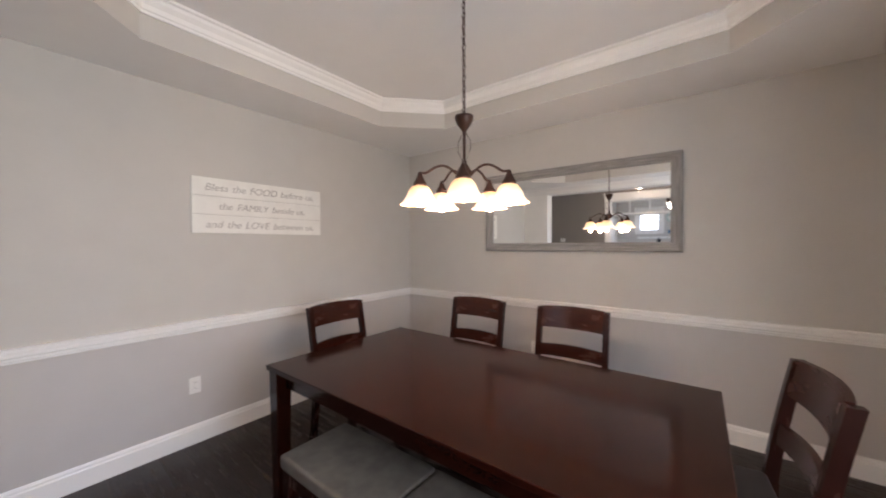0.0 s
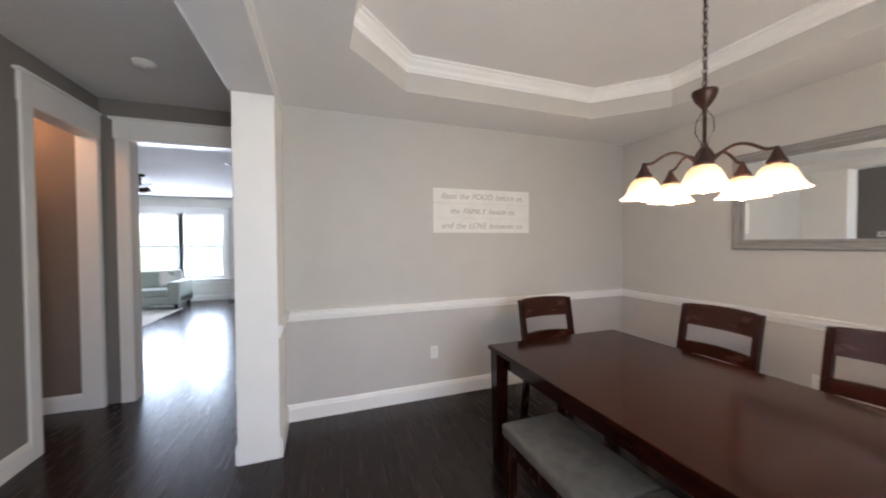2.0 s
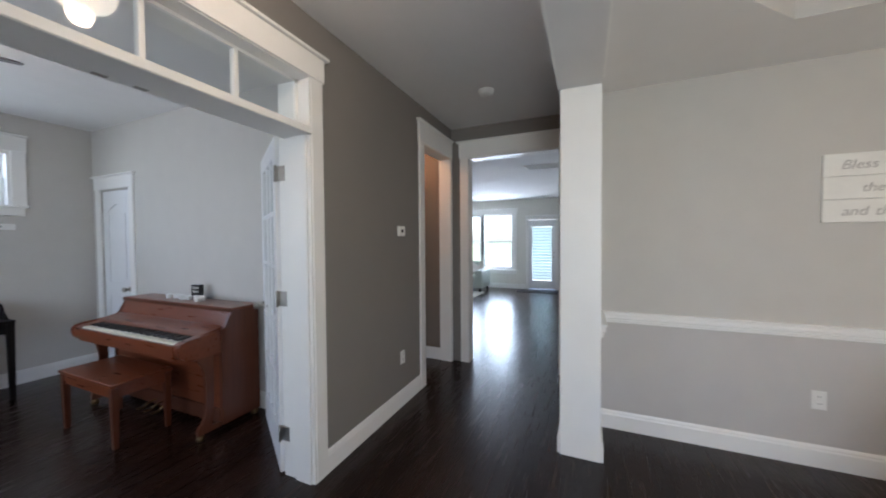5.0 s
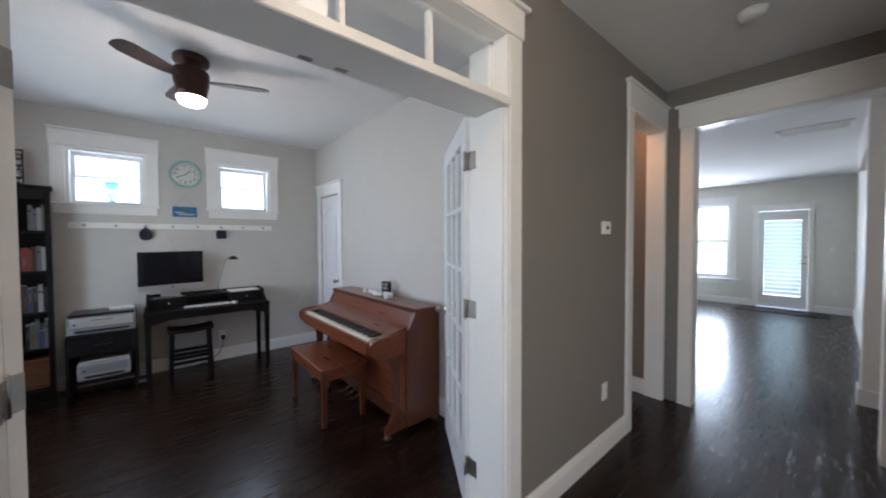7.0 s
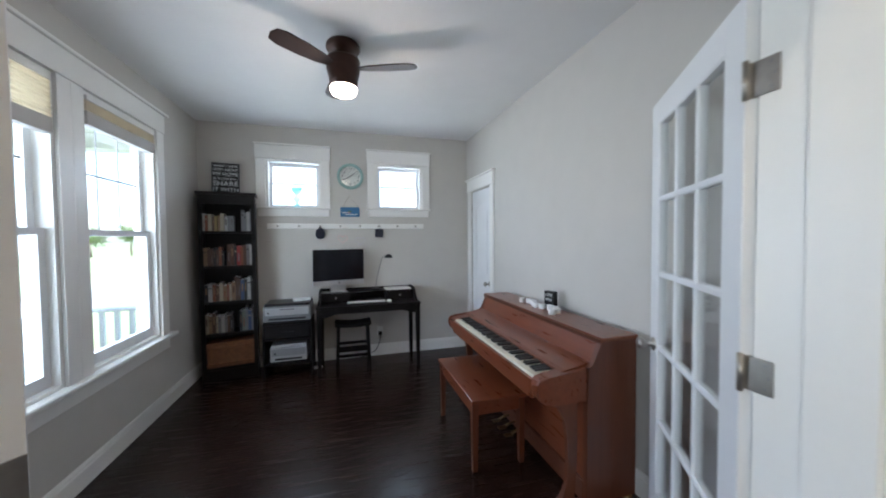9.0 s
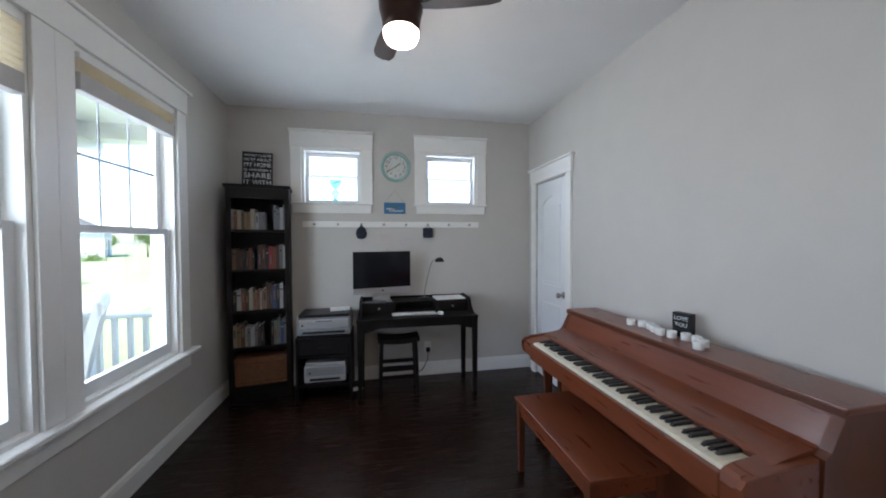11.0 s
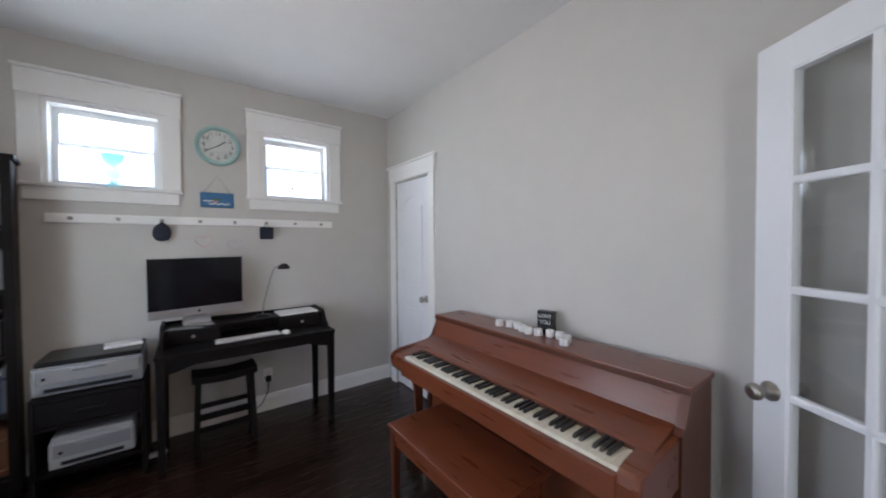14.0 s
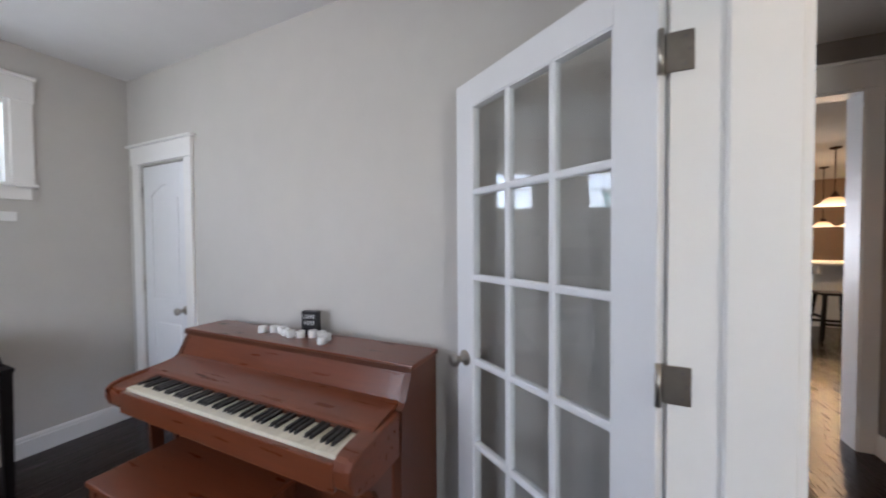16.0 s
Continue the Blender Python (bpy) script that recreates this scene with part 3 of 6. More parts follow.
def window_x(name, a0, a1, z0, z1, face, label, muntins=True, out=1, left=0.1, right=0.1):
    """A tall double-hung window in a wall that runs along y; out is the way to the open air along x."""
    root = thing(name, label, "window", kind="structure")

    def bar(nm, mat, par, x0, x1, y0, y1, lo, hi, bevel=0.0):
        return boxes(nm, mat, par, (*sorted((face + out * x0, face + out * x1)), y0, y1, lo, hi), bevel=bevel)
    bar("casing", TRIM, root, -0.02, 0, a0 - left, a0, z0, z1, 0.002)
    bar("casing", TRIM, root, -0.02, 0, a1, a1 + right, z0, z1, 0.002)
    for q in ((a0, a0 + 0.025, z0, z1), (a1 - 0.025, a1, z0, z1), (a0 + 0.025, a1 - 0.025, z1 - 0.025, z1), (a0 + 0.025, a1 - 0.025, z0, z0 + 0.02)):
        bar("window_frame", TRIM, root, 0, 0.15, *q)
    zm = z0 + (z1 - z0) * 0.5
    for nm, lo, hi, xx in (("lower_sash", z0 + 0.02, zm + 0.02, 0.06), ("upper_sash", zm - 0.02, z1 - 0.025, 0.10)):
        bm = bmesh.new()
        w, y0, y1 = 0.045, a0 + 0.025, a1 - 0.025
        x0, x1 = sorted((face + out * (xx - 0.018), face + out * (xx + 0.018)))
        box(bm, x0, x1, y0, y0 + w, lo, hi)
        box(bm, x0, x1, y1 - w, y1, lo, hi)
        box(bm, x0, x1, y0 + w, y1 - w, lo, lo + (0.07 if nm[0] == "l" else 0.036))
        box(bm, x0, x1, y0 + w, y1 - w, hi - 0.036, hi)
        s = part(nm, bm, DOORWHITE, root)
        if muntins and nm[0] == "u":
            x0, x1 = sorted((face + out * (xx - 0.003), face + out * (xx + 0.002)))
            zc, ends = lo + (hi - lo) * 0.47, (y0 + w, y1 - w)
            for third in (1, 2):
                ym = ends[0] + (ends[1] - ends[0]) * third / 3
                boxes("muntin", GRILLE, s, (x0, x1, ym - 0.0045, ym + 0.0045, lo + 0.03, hi - 0.03))
            boxes("muntin", GRILLE, s, (x0 - 0.001, x1 + 0.001, *ends, zc - 0.006, zc + 0.006))
        x0, x1 = sorted((face + out * xx, face + out * (xx + 0.003)))
        p = boxes("pane", PANE, s, (x0, x1, y0 + 0.02, y1 - 0.02, lo + 0.02, hi - 0.02))
        p.visible_shadow = False
    return root


window_y("window_1", W1[0], W1[1], W1[2], W1[3], -5.39, "small white double-hung window high on the office wall")
window_y("window_2", W2[0], W2[1], W2[2], W2[3], -5.39, "small white double-hung window high on the office wall")
window_x("window_3", *LW1, OFF_E, "tall white double-hung front window with a raised shade", left=0.11, right=0.1)
window_x("window_4", *LW2, OFF_E, "tall white double-hung front window with a raised shade", left=0.0999, right=0.11)
root = thing("window_trim", "white header and long sill joining the two front windows", "trim", kind="structure")
boxes("head_casing", TRIM, root, (OFF_E - 0.026, OFF_E, -4.66, -2.58, 2.37, 2.525), bevel=0.002)
boxes("cap", TRIM, root, (OFF_E - 0.045, OFF_E, -4.70, -2.54, 2.525, 2.548), bevel=0.004)
boxes("window_sill", TRIM, root, (OFF_E - 0.06, OFF_E + 0.06, -4.72, -2.52, 0.61, 0.64), bevel=0.006)
boxes("apron", TRIM, root, (OFF_E - 0.018, OFF_E, -4.65, -2.59, 0.515, 0.61), bevel=0.002)
# never in view; added so daylight reaches the sign wall
window_x("added_window_5", DW[0], DW[1], DW[2], DW[3], EAST, "unseen window added to let daylight into the dining room", muntins=False)


def pleated_shade(a0, a1, top, low, hem):
    root = thing("cellular_shade", "cream pleated cellular shade pulled up at a front window", "blind", group="shades of the front windows")
    boxes("head_rail", TRIM, root, (OFF_E - 0.018, OFF_E + 0.035, a0 + 0.03, a1 - 0.03, top - 0.03, top), bevel=0.003)
    bm = bmesh.new()
    n = 7
    for i in range(n):
        z1, z0 = top - 0.03 - (top - 0.03 - hem - low) * i / n, top - 0.03 - (top - 0.03 - hem - low) * (i + 1) / n
        zm = (z0 + z1) / 2
        prism(bm, [(OFF_E - 0.010, z1), (OFF_E - 0.016, zm), (OFF_E - 0.010, z0), (OFF_E + 0.020, z0), (OFF_E + 0.027, zm), (OFF_E + 0.020, z1)], "y", a0 + 0.032, a1 - 0.032)
    part("pleats", bm, BLIND, root)
    boxes("bottom_rail", HEM, root, (OFF_E - 0.018, OFF_E + 0.033, a0 + 0.03, a1 - 0.03, low, low + hem), bevel=0.003)


pleated_shade(LW1[0], LW1[1], 2.345, 2.165, 0.085)
pleated_shade(LW2[0], LW2[1], 2.345, 2.03, 0.085)

# daylight in the window openings
daylight("daylight_front", (OFF_E + 0.3, -4.13, 1.5), (0, -4.13, 1.25), 0.8, 1.75, 5.2)
daylight("daylight_front", (OFF_E + 0.3, -3.11, 1.5), (0, -3.11, 1.25), 0.8, 1.75, 5.2)
daylight("daylight_back", (0.12, -5.62, 2.1), (0.12, -3, 1.6), 0.55, 0.5, 1.6)
daylight("daylight_back", (-1.1, -5.62, 2.1), (-1.1, -3, 1.6), 0.55, 0.5, 1.6)
# lamp in the added, unseen dining room window
daylight("daylight_dining", (EAST + 0.3, 0.9, 1.45), (-2, 0.9, 1.3), 1.4, 1.6, 12, (0.95, 1.0, 0.94))
# ---- doors ----
def knob(parent, x, y, z, side, mat=NICKEL):
    bm = bmesh.new()
    lathe(bm, [(0.032, 0), (0.032, 0.006), (0.014, 0.012), (0.011, 0.035), (0.020, 0.042), (0.028, 0.055), (0.026, 0.068), (0.012, 0.074)], (0, 0, 0), 20, "y")
    return part("door_knob", bm, mat, parent, "round satin nickel knob", pose(x, y, z, 0, 0, 0 if side > 0 else 180))


def french_door(name, label, width, height, m, flip):
    """Hinged at x = 0, leaf along +x, thickness along y; fifteen panes in three columns."""
    root = thing(name, label, "door", m, kind="structure")
    s, t, b, th = 0.108, 0.108, 0.24, 0.038
    boxes("stile", DOORWHITE, root, (0, s, -th / 2, th / 2, 0.012, height), bevel=0.002)
    boxes("stile", DOORWHITE, root, (width - s, width, -th / 2, th / 2, 0.012, height), bevel=0.002)
    boxes("top_rail", DOORWHITE, root, (s, width - s, -th / 2, th / 2, height - t, height), bevel=0.002)
    boxes("bottom_rail", DOORWHITE, root, (s, width - s, -th / 2, th / 2, 0.012, b), bevel=0.002)
    gx, gz = (width - 2 * s) / 3, (height - t - b) / 5
    for i in (1, 2):
        boxes("muntin", DOORWHITE, root, (s + gx * i - 0.013, s + gx * i + 0.013, -0.015, 0.015, b, height - t), bevel=0.004)
    for k in range(1, 5):
        boxes("muntin", DOORWHITE, root, (s, width - s, -0.0145, 0.0145, b + gz * k - 0.013, b + gz * k + 0.013), bevel=0.004)
    for i in range(3):
        for k in range(5):
            x0, x1, z0, z1 = s + gx * i, s + gx * (i + 1), b + gz * k, b + gz * (k + 1)
            boxes("glazing_bead", DOORWHITE, root, (x0, x1, -0.0165, 0.0165, z0, z0 + 0.006), (x0, x1, -0.0165, 0.0165, z1 - 0.006, z1), (x0, x0 + 0.006, -0.0165, 0.0165, z0, z1), (x1 - 0.006, x1, -0.0165, 0.0165, z0, z1))
            p = boxes("pane", DOORPANE, root, (x0 + 0.002, x1 - 0.002, -0.003, 0.003, z0 + 0.002, z1 - 0.002))
            p.visible_shadow = False
    knob(root, width - 0.06, th / 2, 0.935, 1)
    knob(root, width - 0.06, -th / 2, 0.935, -1)
    for z in (0.26, 1.09, 1.85):
        bm = bmesh.new()
        lathe(bm, [(0.007, -0.05), (0.007, 0.05)], (-0.004, flip * th / 2, z), 10)
        box(bm, -0.003, 0.0, -th / 2 + 0.002, th / 2 - 0.002, z - 0.045, z + 0.045)
        part("hinge", bm, NICKEL, root, "satin nickel butt hinge")
    return root


french_door("door_1", "white fifteen-pane french door swung open beside the piano", 0.81, 2.078, pose(-1.453, -1.772, 0, 0, 0, 180 + 56.5), 1)
french_door("door_2", "white fifteen-pane french door swung open towards the front windows", 0.76, 2.04, pose(0.040, -1.785, 0, 0, 0, -40.0), 1)


for x, z in [(x, z) for x in (-1.4492, 0.0492) for z in (0.26, 1.09, 1.85)]:
    leaf = boxes("hinge_leaf", NICKEL, j, (*sorted((x, x + (0.003 if x < 0 else -0.003))), -1.768, -1.713, z - 0.045, z + 0.045), bevel=0.0012)
    boxes("screw", STEEL, leaf, *[(*sorted((x + (0.003 if x < 0 else -0.003), x + (0.0042 if x < 0 else -0.0042))), -1.733 + 0.008 * (k % 2), -1.727 + 0.008 * (k % 2), z - 0.033 + 0.03 * k, z - 0.026 + 0.03 * k) for k in range(3)])


def panel_door():
    root = thing("door_3", "white two-panel closet door with an arched top panel, closed", "door", kind="structure")
    y0, y1 = CLOSET[0] + 0.006, CLOSET[1] - 0.006
    boxes("slab", DOORWHITE, root, (-2.055, -2.022, y0, y1, 0.012, 2.028), bevel=0.002)
    ym, s, x = (y0 + y1) / 2, 0.105, -2.022
    # raised stiles and rails round two sunk panels
    boxes("stile", DOORWHITE, root, (x, x + 0.010, y0, y0 + s, 0.012, 2.028), bevel=0.003)
    boxes("stile", DOORWHITE, root, (x, x + 0.010, y1 - s, y1, 0.012, 2.028), bevel=0.003)
    boxes("bottom_rail", DOORWHITE, root, (x, x + 0.010, y0 + s, y1 - s, 0.012, 0.22), bevel=0.003)
    boxes("lock_rail", DOORWHITE, root, (x, x + 0.010, y0 + s, y1 - s, 0.84, 0.99), bevel=0.003)
    bm = bmesh.new()
    k, half = 14, (y1 - y0) / 2 - s
    arch = [(ym - half, 2.028), (ym - half, 1.80)] + [(ym - half + 2 * half * i / k, 1.80 + 0.075 * math.sin(math.pi * i / k)) for i in range(1, k)] + [(ym + half, 1.80), (ym + half, 2.028)]
    prism(bm, arch, "x", x, x + 0.010)
    part("top_rail", bm, DOORWHITE, root)
    boxes("panel", DOORWHITE, root, (x, x + 0.007, y0 + s + 0.035, y1 - s - 0.035, 0.255, 0.805), bevel=0.006)
    boxes("panel", DOORWHITE, root, (x, x + 0.007, y0 + s + 0.035, y1 - s - 0.035, 1.025, 1.775), bevel=0.006)
    bm = bmesh.new()
    lathe(bm, [(0.032, 0), (0.032, 0.006), (0.014, 0.012), (0.011, 0.035), (0.020, 0.042), (0.028, 0.055), (0.026, 0.068), (0.012, 0.074)], (x + 0.01, y1 - 0.06, 0.925), 20, "x")
    part("door_knob", bm, NICKEL, root, "round satin nickel knob")
    for z in (0.25, 1.09, 1.83):
        bm = bmesh.new()
        lathe(bm, [(0.006, -0.045), (0.006, 0.045)], (-2.005, y0 - 0.003, z), 8)
        part("hinge", bm, NICKEL, root)
    return root


panel_door()
casing_x("closet_casing", CLOSET[0], CLOSET[1], 2.045, -2.0, 1, "white flat casing with capped header round the closet door", wide=0.085)
# ---- dining room ----
def dining_table():
    root = thing("dining_table", "large dark cherry dining table with square legs", "table", pose(-0.797, 1.88, 0))
    hx, hy, top = 1.012, 0.537, 0.765
    bm = bmesh.new()
    box(bm, -hx, hx, -hy, hy, top - 0.028, top, 0.003, 1)
    part("tabletop", bm, TABLE, root)
    for s in (-1, 1):
        boxes("apron", TABLE, root, (-hx + 0.09, hx - 0.09, s * (hy - 0.075) - 0.012, s * (hy - 0.075) + 0.012, top - 0.125, top - 0.028))
        boxes("apron", TABLE, root, (s * (hx - 0.075) - 0.012, s * (hx - 0.075) + 0.012, -hy + 0.09, hy - 0.09, top - 0.125, top - 0.028))
    for sx in (-1, 1):
        for sy in (-1, 1):
            bm = bmesh.new()
            bone((sx * (hx - 0.055), sy * (hy - 0.055), 0), (sx * (hx - 0.055), sy * (hy - 0.055), top - 0.028), 0.068, 0.068, bm, 1.28)
            bmesh.ops.bevel(bm, geom=bm.edges[:], offset=0.004, segments=1, affect="EDGES")
            part("leg", bm, TABLE, root)


def chair(name, label, m, group):
    """Faces +y; back posts lean, two curved cross rails."""
    root = thing(name, label, "chair", m, group)

    def spine(z):
        return -0.195 - 0.085 * max(0, (z - 0.44) / 0.53) ** 1.25 - 0.05 * max(0, (0.44 - z) / 0.44) ** 1.5
    for s in (-1, 1):
        bm = bmesh.new()
        zs = [0, 0.12, 0.25, 0.38, 0.46, 0.56, 0.66, 0.76, 0.86, 0.965]
        rings = []
        for z in zs:
            y, d = spine(z), 0.046 if z < 0.5 else 0.044
            rings.append([bm.verts.new((s * 0.230 + a * 0.018, y + b * d / 2, z)) for a, b in ((-1, -1), (1, -1), (1, 1), (-1, 1))])
        for a, b in zip(rings, rings[1:]):
            for i in range(4):
                bm.faces.new((a[i], a[(i + 1) % 4], b[(i + 1) % 4], b[i]))
        bm.faces.new(rings[0][::-1])
        bm.faces.new(rings[-1])
        part("back_post", bm, CHAIRWOOD, root)
        bm = bmesh.new()
        bone((s * 0.21, 0.19, 0), (s * 0.21, 0.19, 0.42), 0.034, 0.034, bm, 1.2)
        part("leg", bm, CHAIRWOOD, root)
    for nm, lo, hi in (("top_rail", 0.822, 0.972), ("lower_rail", 0.62, 0.70)):
        bm = bmesh.new()
        n, rows = 10, []
        for i in range(n + 1):
            x = -0.214 + 0.428 * i / n
            bow = -0.028 * (1 - (x / 0.2) ** 2)
            crest = 0.006 * (1 - (x / 0.2) ** 2)
            rows.append([bm.verts.new((x, spine(z) + bow + d, z + (crest if z == hi else 0))) for z, d in ((lo, -0.011), (lo, 0.011), (hi, 0.011), (hi, -0.011))])
        for a, b in zip(rows, rows[1:]):
            for i in range(4):
                bm.faces.new((a[i], a[(i + 1) % 4], b[(i + 1) % 4], b[i])).smooth = i in (1, 3)
        bm.faces.new(rows[0][::-1])
        bm.faces.new(rows[-1])
        bmesh.ops.split_edges(bm, edges=[e for e in bm.edges if len(e.link_faces) == 2 and e.link_faces[0].smooth != e.link_faces[1].smooth])
        part(nm, bm, RAILWOOD, root)
    boxes("seat_frame", CHAIRWOOD, root, (-0.225, 0.225, -0.19, 0.205, 0.385, 0.435), bevel=0.003)
    bm = bmesh.new()
    box(bm, -0.228, 0.228, -0.185, 0.22, 0.435, 0.478, 0.016, 3)
    part("seat", bm, SEATPAD, root, "dark padded seat")
    return root


dining_table()
SET = "chairs round the dining table"
DARK = "dark cherry wooden dining chair with curved rails at the table"
chair("dining_chair", DARK + " end", pose(-1.915, 2.075, 0, 0, 0, -90), SET)
chair("dining_chair", DARK + " side", pose(-1.372, 2.645, 0, 0, 0, 180), SET)
chair("dining_chair", DARK + " side", pose(-0.592, 2.66, 0, 0, 0, 181), SET)
chair("dining_chair", DARK + " end", pose(0.192, 2.135, 0, 0, 0, 94.5), SET)


def dining_bench():
    root = thing("dining_bench", "dark wood bench with a grey fabric seat beside the table", "bench", pose(-0.77, 1.398, 0))
    hx, hy = 0.64, 0.185
    for k in range(2):
        bm = bmesh.new()
        x0, x1 = -hx + k * hx + (0.001 if k else 0), -hx + (k + 1) * hx
        box(bm, x0, x1, -hy, hy, 0.405, 0.472, 0.022, 4)
        for f in bm.faces:
            f.smooth = True
        part("seat_cushion", bm, FABRIC, root, "grey woven fabric seat pad")
    boxes("seat_frame", CHAIRWOOD, root, (-hx + 0.01, hx - 0.01, -hy + 0.01, hy - 0.01, 0.345, 0.405), bevel=0.003)
    for sx in (-1, 1):
        for sy in (-1, 1):
            bm = bmesh.new()
            bone((sx * (hx - 0.04), sy * (hy - 0.035), 0), (sx * (hx - 0.04), sy * (hy - 0.035), 0.345), 0.04, 0.04, bm, 1.3)
            part("leg", bm, CHAIRWOOD, root)


dining_bench()


def chandelier():
    cx, cy = -0.812, 1.868
    root = thing("chandelier", "bronze five-arm chandelier with glowing bell glass shades", "chandelier", pose(cx, cy, 0))
    bm = bmesh.new()
    lathe(bm, [(0.062, TOP), (0.06, TOP - 0.012), (0.03, TOP - 0.028), (0.008, TOP - 0.034)], n=24)
    part("canopy", bm, BRONZE, root)
    z, i = TOP - 0.034, 0
    bm = bmesh.new()
    while z > 2.085:
        a = (i % 2) * math.pi / 2
        ring = [(0.0095 * math.cos(t) * math.cos(a), 0.0095 * math.cos(t) * math.sin(a), z - 0.014 + 0.017 * math.sin(t)) for t in [2 * math.pi * k / 10 for k in range(11)]]
        tube(bm, ring, 0.0022, 5)
        z -= 0.026
        i += 1
    tube(bm, [(0.004, 0.003, TOP - 0.03), (-0.004, 0.004, 2.4), (0.004, -0.003, 2.08)], 0.0022, 5)
    part("chain", bm, BRONZE, root)
    bm = bmesh.new()
    lathe(bm, [(0.012, 2.088), (0.047, 2.08), (0.046, 2.066), (0.036, 2.04), (0.018, 2.015), (0.010, 2.005), (0.0075, 1.99), (0.0075, 1.86), (0.014, 1.855), (0.012, 1.845), (0.026, 1.825), (0.040, 1.80), (0.043, 1.785), (0.030, 1.775), (0.012, 1.768), (0.006, 1.755)], n=24)
    part("stem", bm, BRONZE, root)
    bm = bmesh.new()
    for s in (-1, 1):
        tube(bm, [(s * 0.01, 0, 1.995), (s * 0.036, 0, 1.955), (s * 0.038, 0, 1.91), (s * 0.012, 0, 1.86)], 0.0018, 5)
    part("wire_loop", bm, BRONZE, root)
    shade_prof = [(0.026, 1.735), (0.040, 1.731), (0.053, 1.716), (0.062, 1.696), (0.070, 1.677), (0.080, 1.661), (0.090, 1.651), (0.098, 1.645)]
    for k in range(5):
        a = radians(-58 + 72 * k)
        r_out = 0.226
        bm = bmesh.new()
        pts = []
        for i in range(15):
            t = i / 14
            r = 0.035 + (r_out - 0.035) * t
            zz = 1.785 + 0.046 * math.sin(math.pi * min(1, t * 1.2)) * (1 - 0.2 * t) + 0.003 * t
            pts.append((r * math.cos(a), r * math.sin(a), zz))
        tube(bm, pts, 0.0065, 8)
        ax, ay = r_out * math.cos(a), r_out * math.sin(a)
        lathe(bm, [(0.004, 1.806), (0.009, 1.801), (0.011, 1.792), (0.021, 1.768), (0.033, 1.748), (0.035, 1.740), (0.02, 1.737)], (ax, ay, -0.012), 20)
        part("arm", bm, BRONZE, root)
        bm = bmesh.new()
        lathe(bm, shade_prof, (ax, ay, -0.012), 28, cap=False)
        lathe(bm, [(r - 0.003, h) for r, h in shade_prof][::-1], (ax, ay, -0.012), 28, cap=False)
        shade = part("shade", bm, SHADE, root, "frosted amber bell glass shade, lit")
        shade.visible_shadow = False
        bm = bmesh.new()
        lathe(bm, [(0.010, 1.73), (0.016, 1.71), (0.026, 1.682), (0.028, 1.66), (0.022, 1.643), (0.010, 1.635), (0.003, 1.633)], (ax, ay, -0.012), 16)
        part("bulb", bm, BULB, shade)
        bulb("chandelier_bulb", cx + ax, cy + ay, 1.603, 1.15, 0.018)


BULB = glowing("warm_bulb", (1.0, 0.86, 0.62), 2.2)
chandelier()


def wall_mirror():
    root = thing("wall_mirror", "wide wall mirror in a weathered grey wood frame", "mirror")
    x0, x1, z0, z1, y1, w = -1.666, 0.034, 1.366, 2.14, 3.596, 0.08
    prof = [(0.0, 0.0), (0.0, 0.036), (0.012, 0.042), (0.03, 0.034), (0.05, 0.030), (0.066, 0.034), (w, 0.020), (w, 0.0)]
    ways = (("top_bar", (x0, z1), (x1, z1), (0, -1)), ("bottom_bar", (x0, z0), (x1, z0), (0, 1)), ("side_bar", (x0, z0), (x0, z1), (1, 0)), ("side_bar", (x1, z0), (x1, z1), (-1, 0)))
    for nm, a, b, inn in ways:
        bm = bmesh.new()
        along = Vector((b[0] - a[0], b[1] - a[1])).normalized()
        ends = []
        for p, s in ((a, 1), (b, -1)):
            ends.append([bm.verts.new((p[0] + inn[0] * o + along.x * s * o, y1 - d, p[1] + inn[1] * o + along.y * s * o)) for o, d in prof])
        k = len(prof)
        for i in range(k):
            bm.faces.new((ends[0][i], ends[0][(i + 1) % k], ends[1][(i + 1) % k], ends[1][i]))
        bm.faces.new(ends[0][::-1])
        bm.faces.new(ends[1])
        part(nm, bm, DRIFT if nm[0] != "s" else DRIFT_UP, root)
    boxes("mirror_glass", MIRROR, root, (x0 + w - 0.004, x1 - w + 0.004, y1 - 0.016, y1 - 0.004, z0 + w - 0.004, z1 - w + 0.004))


DRIFT_UP = wood("weathered_grey_wood_upright", (0.13, 0.125, 0.12), (0.40, 0.385, 0.36), 0.55, (26, 26, 2), bump=0.6)
wall_mirror()


def blessing_sign():
    root = thing("wall_sign", "whitewashed three-board sign with grey script lettering on the wall", "sign")
    x, y0, y1, z0, z1 = -2.79, 1.284, 2.317, 1.53, 1.947
    h = (z1 - z0) / 3
    for k, text in enumerate(("and the LOVE between us.", "the FAMILY beside us,", "Bless the FOOD before us,")):
        b = boxes("board", SIGNWHITE, root, (x, x + 0.018, y0, y1, z0 + k * h + 0.0015, z0 + (k + 1) * h - 0.0015), bevel=0.002)
        size, words = 0.078 if k != 1 else 0.074, []
        for word in text.split():
            words.append(lettering(word, size, LETTER, pose(0, 0, 0), root, shear=0.25))
        wides = [max(v.co.x for v in w.data.vertices) - min(v.co.x for v in w.data.vertices) for w in words]
        at = (y0 + y1) / 2 - (sum(wides) + 0.03 * (len(words) - 1)) / 2
        for w, wide in zip(words, wides):
            w.matrix_basis = pose(x + 0.0195, at + wide / 2, z0 + (k + 0.5) * h - 0.004, 90, 0, 90)
            at += wide + 0.03
    return root


blessing_sign()


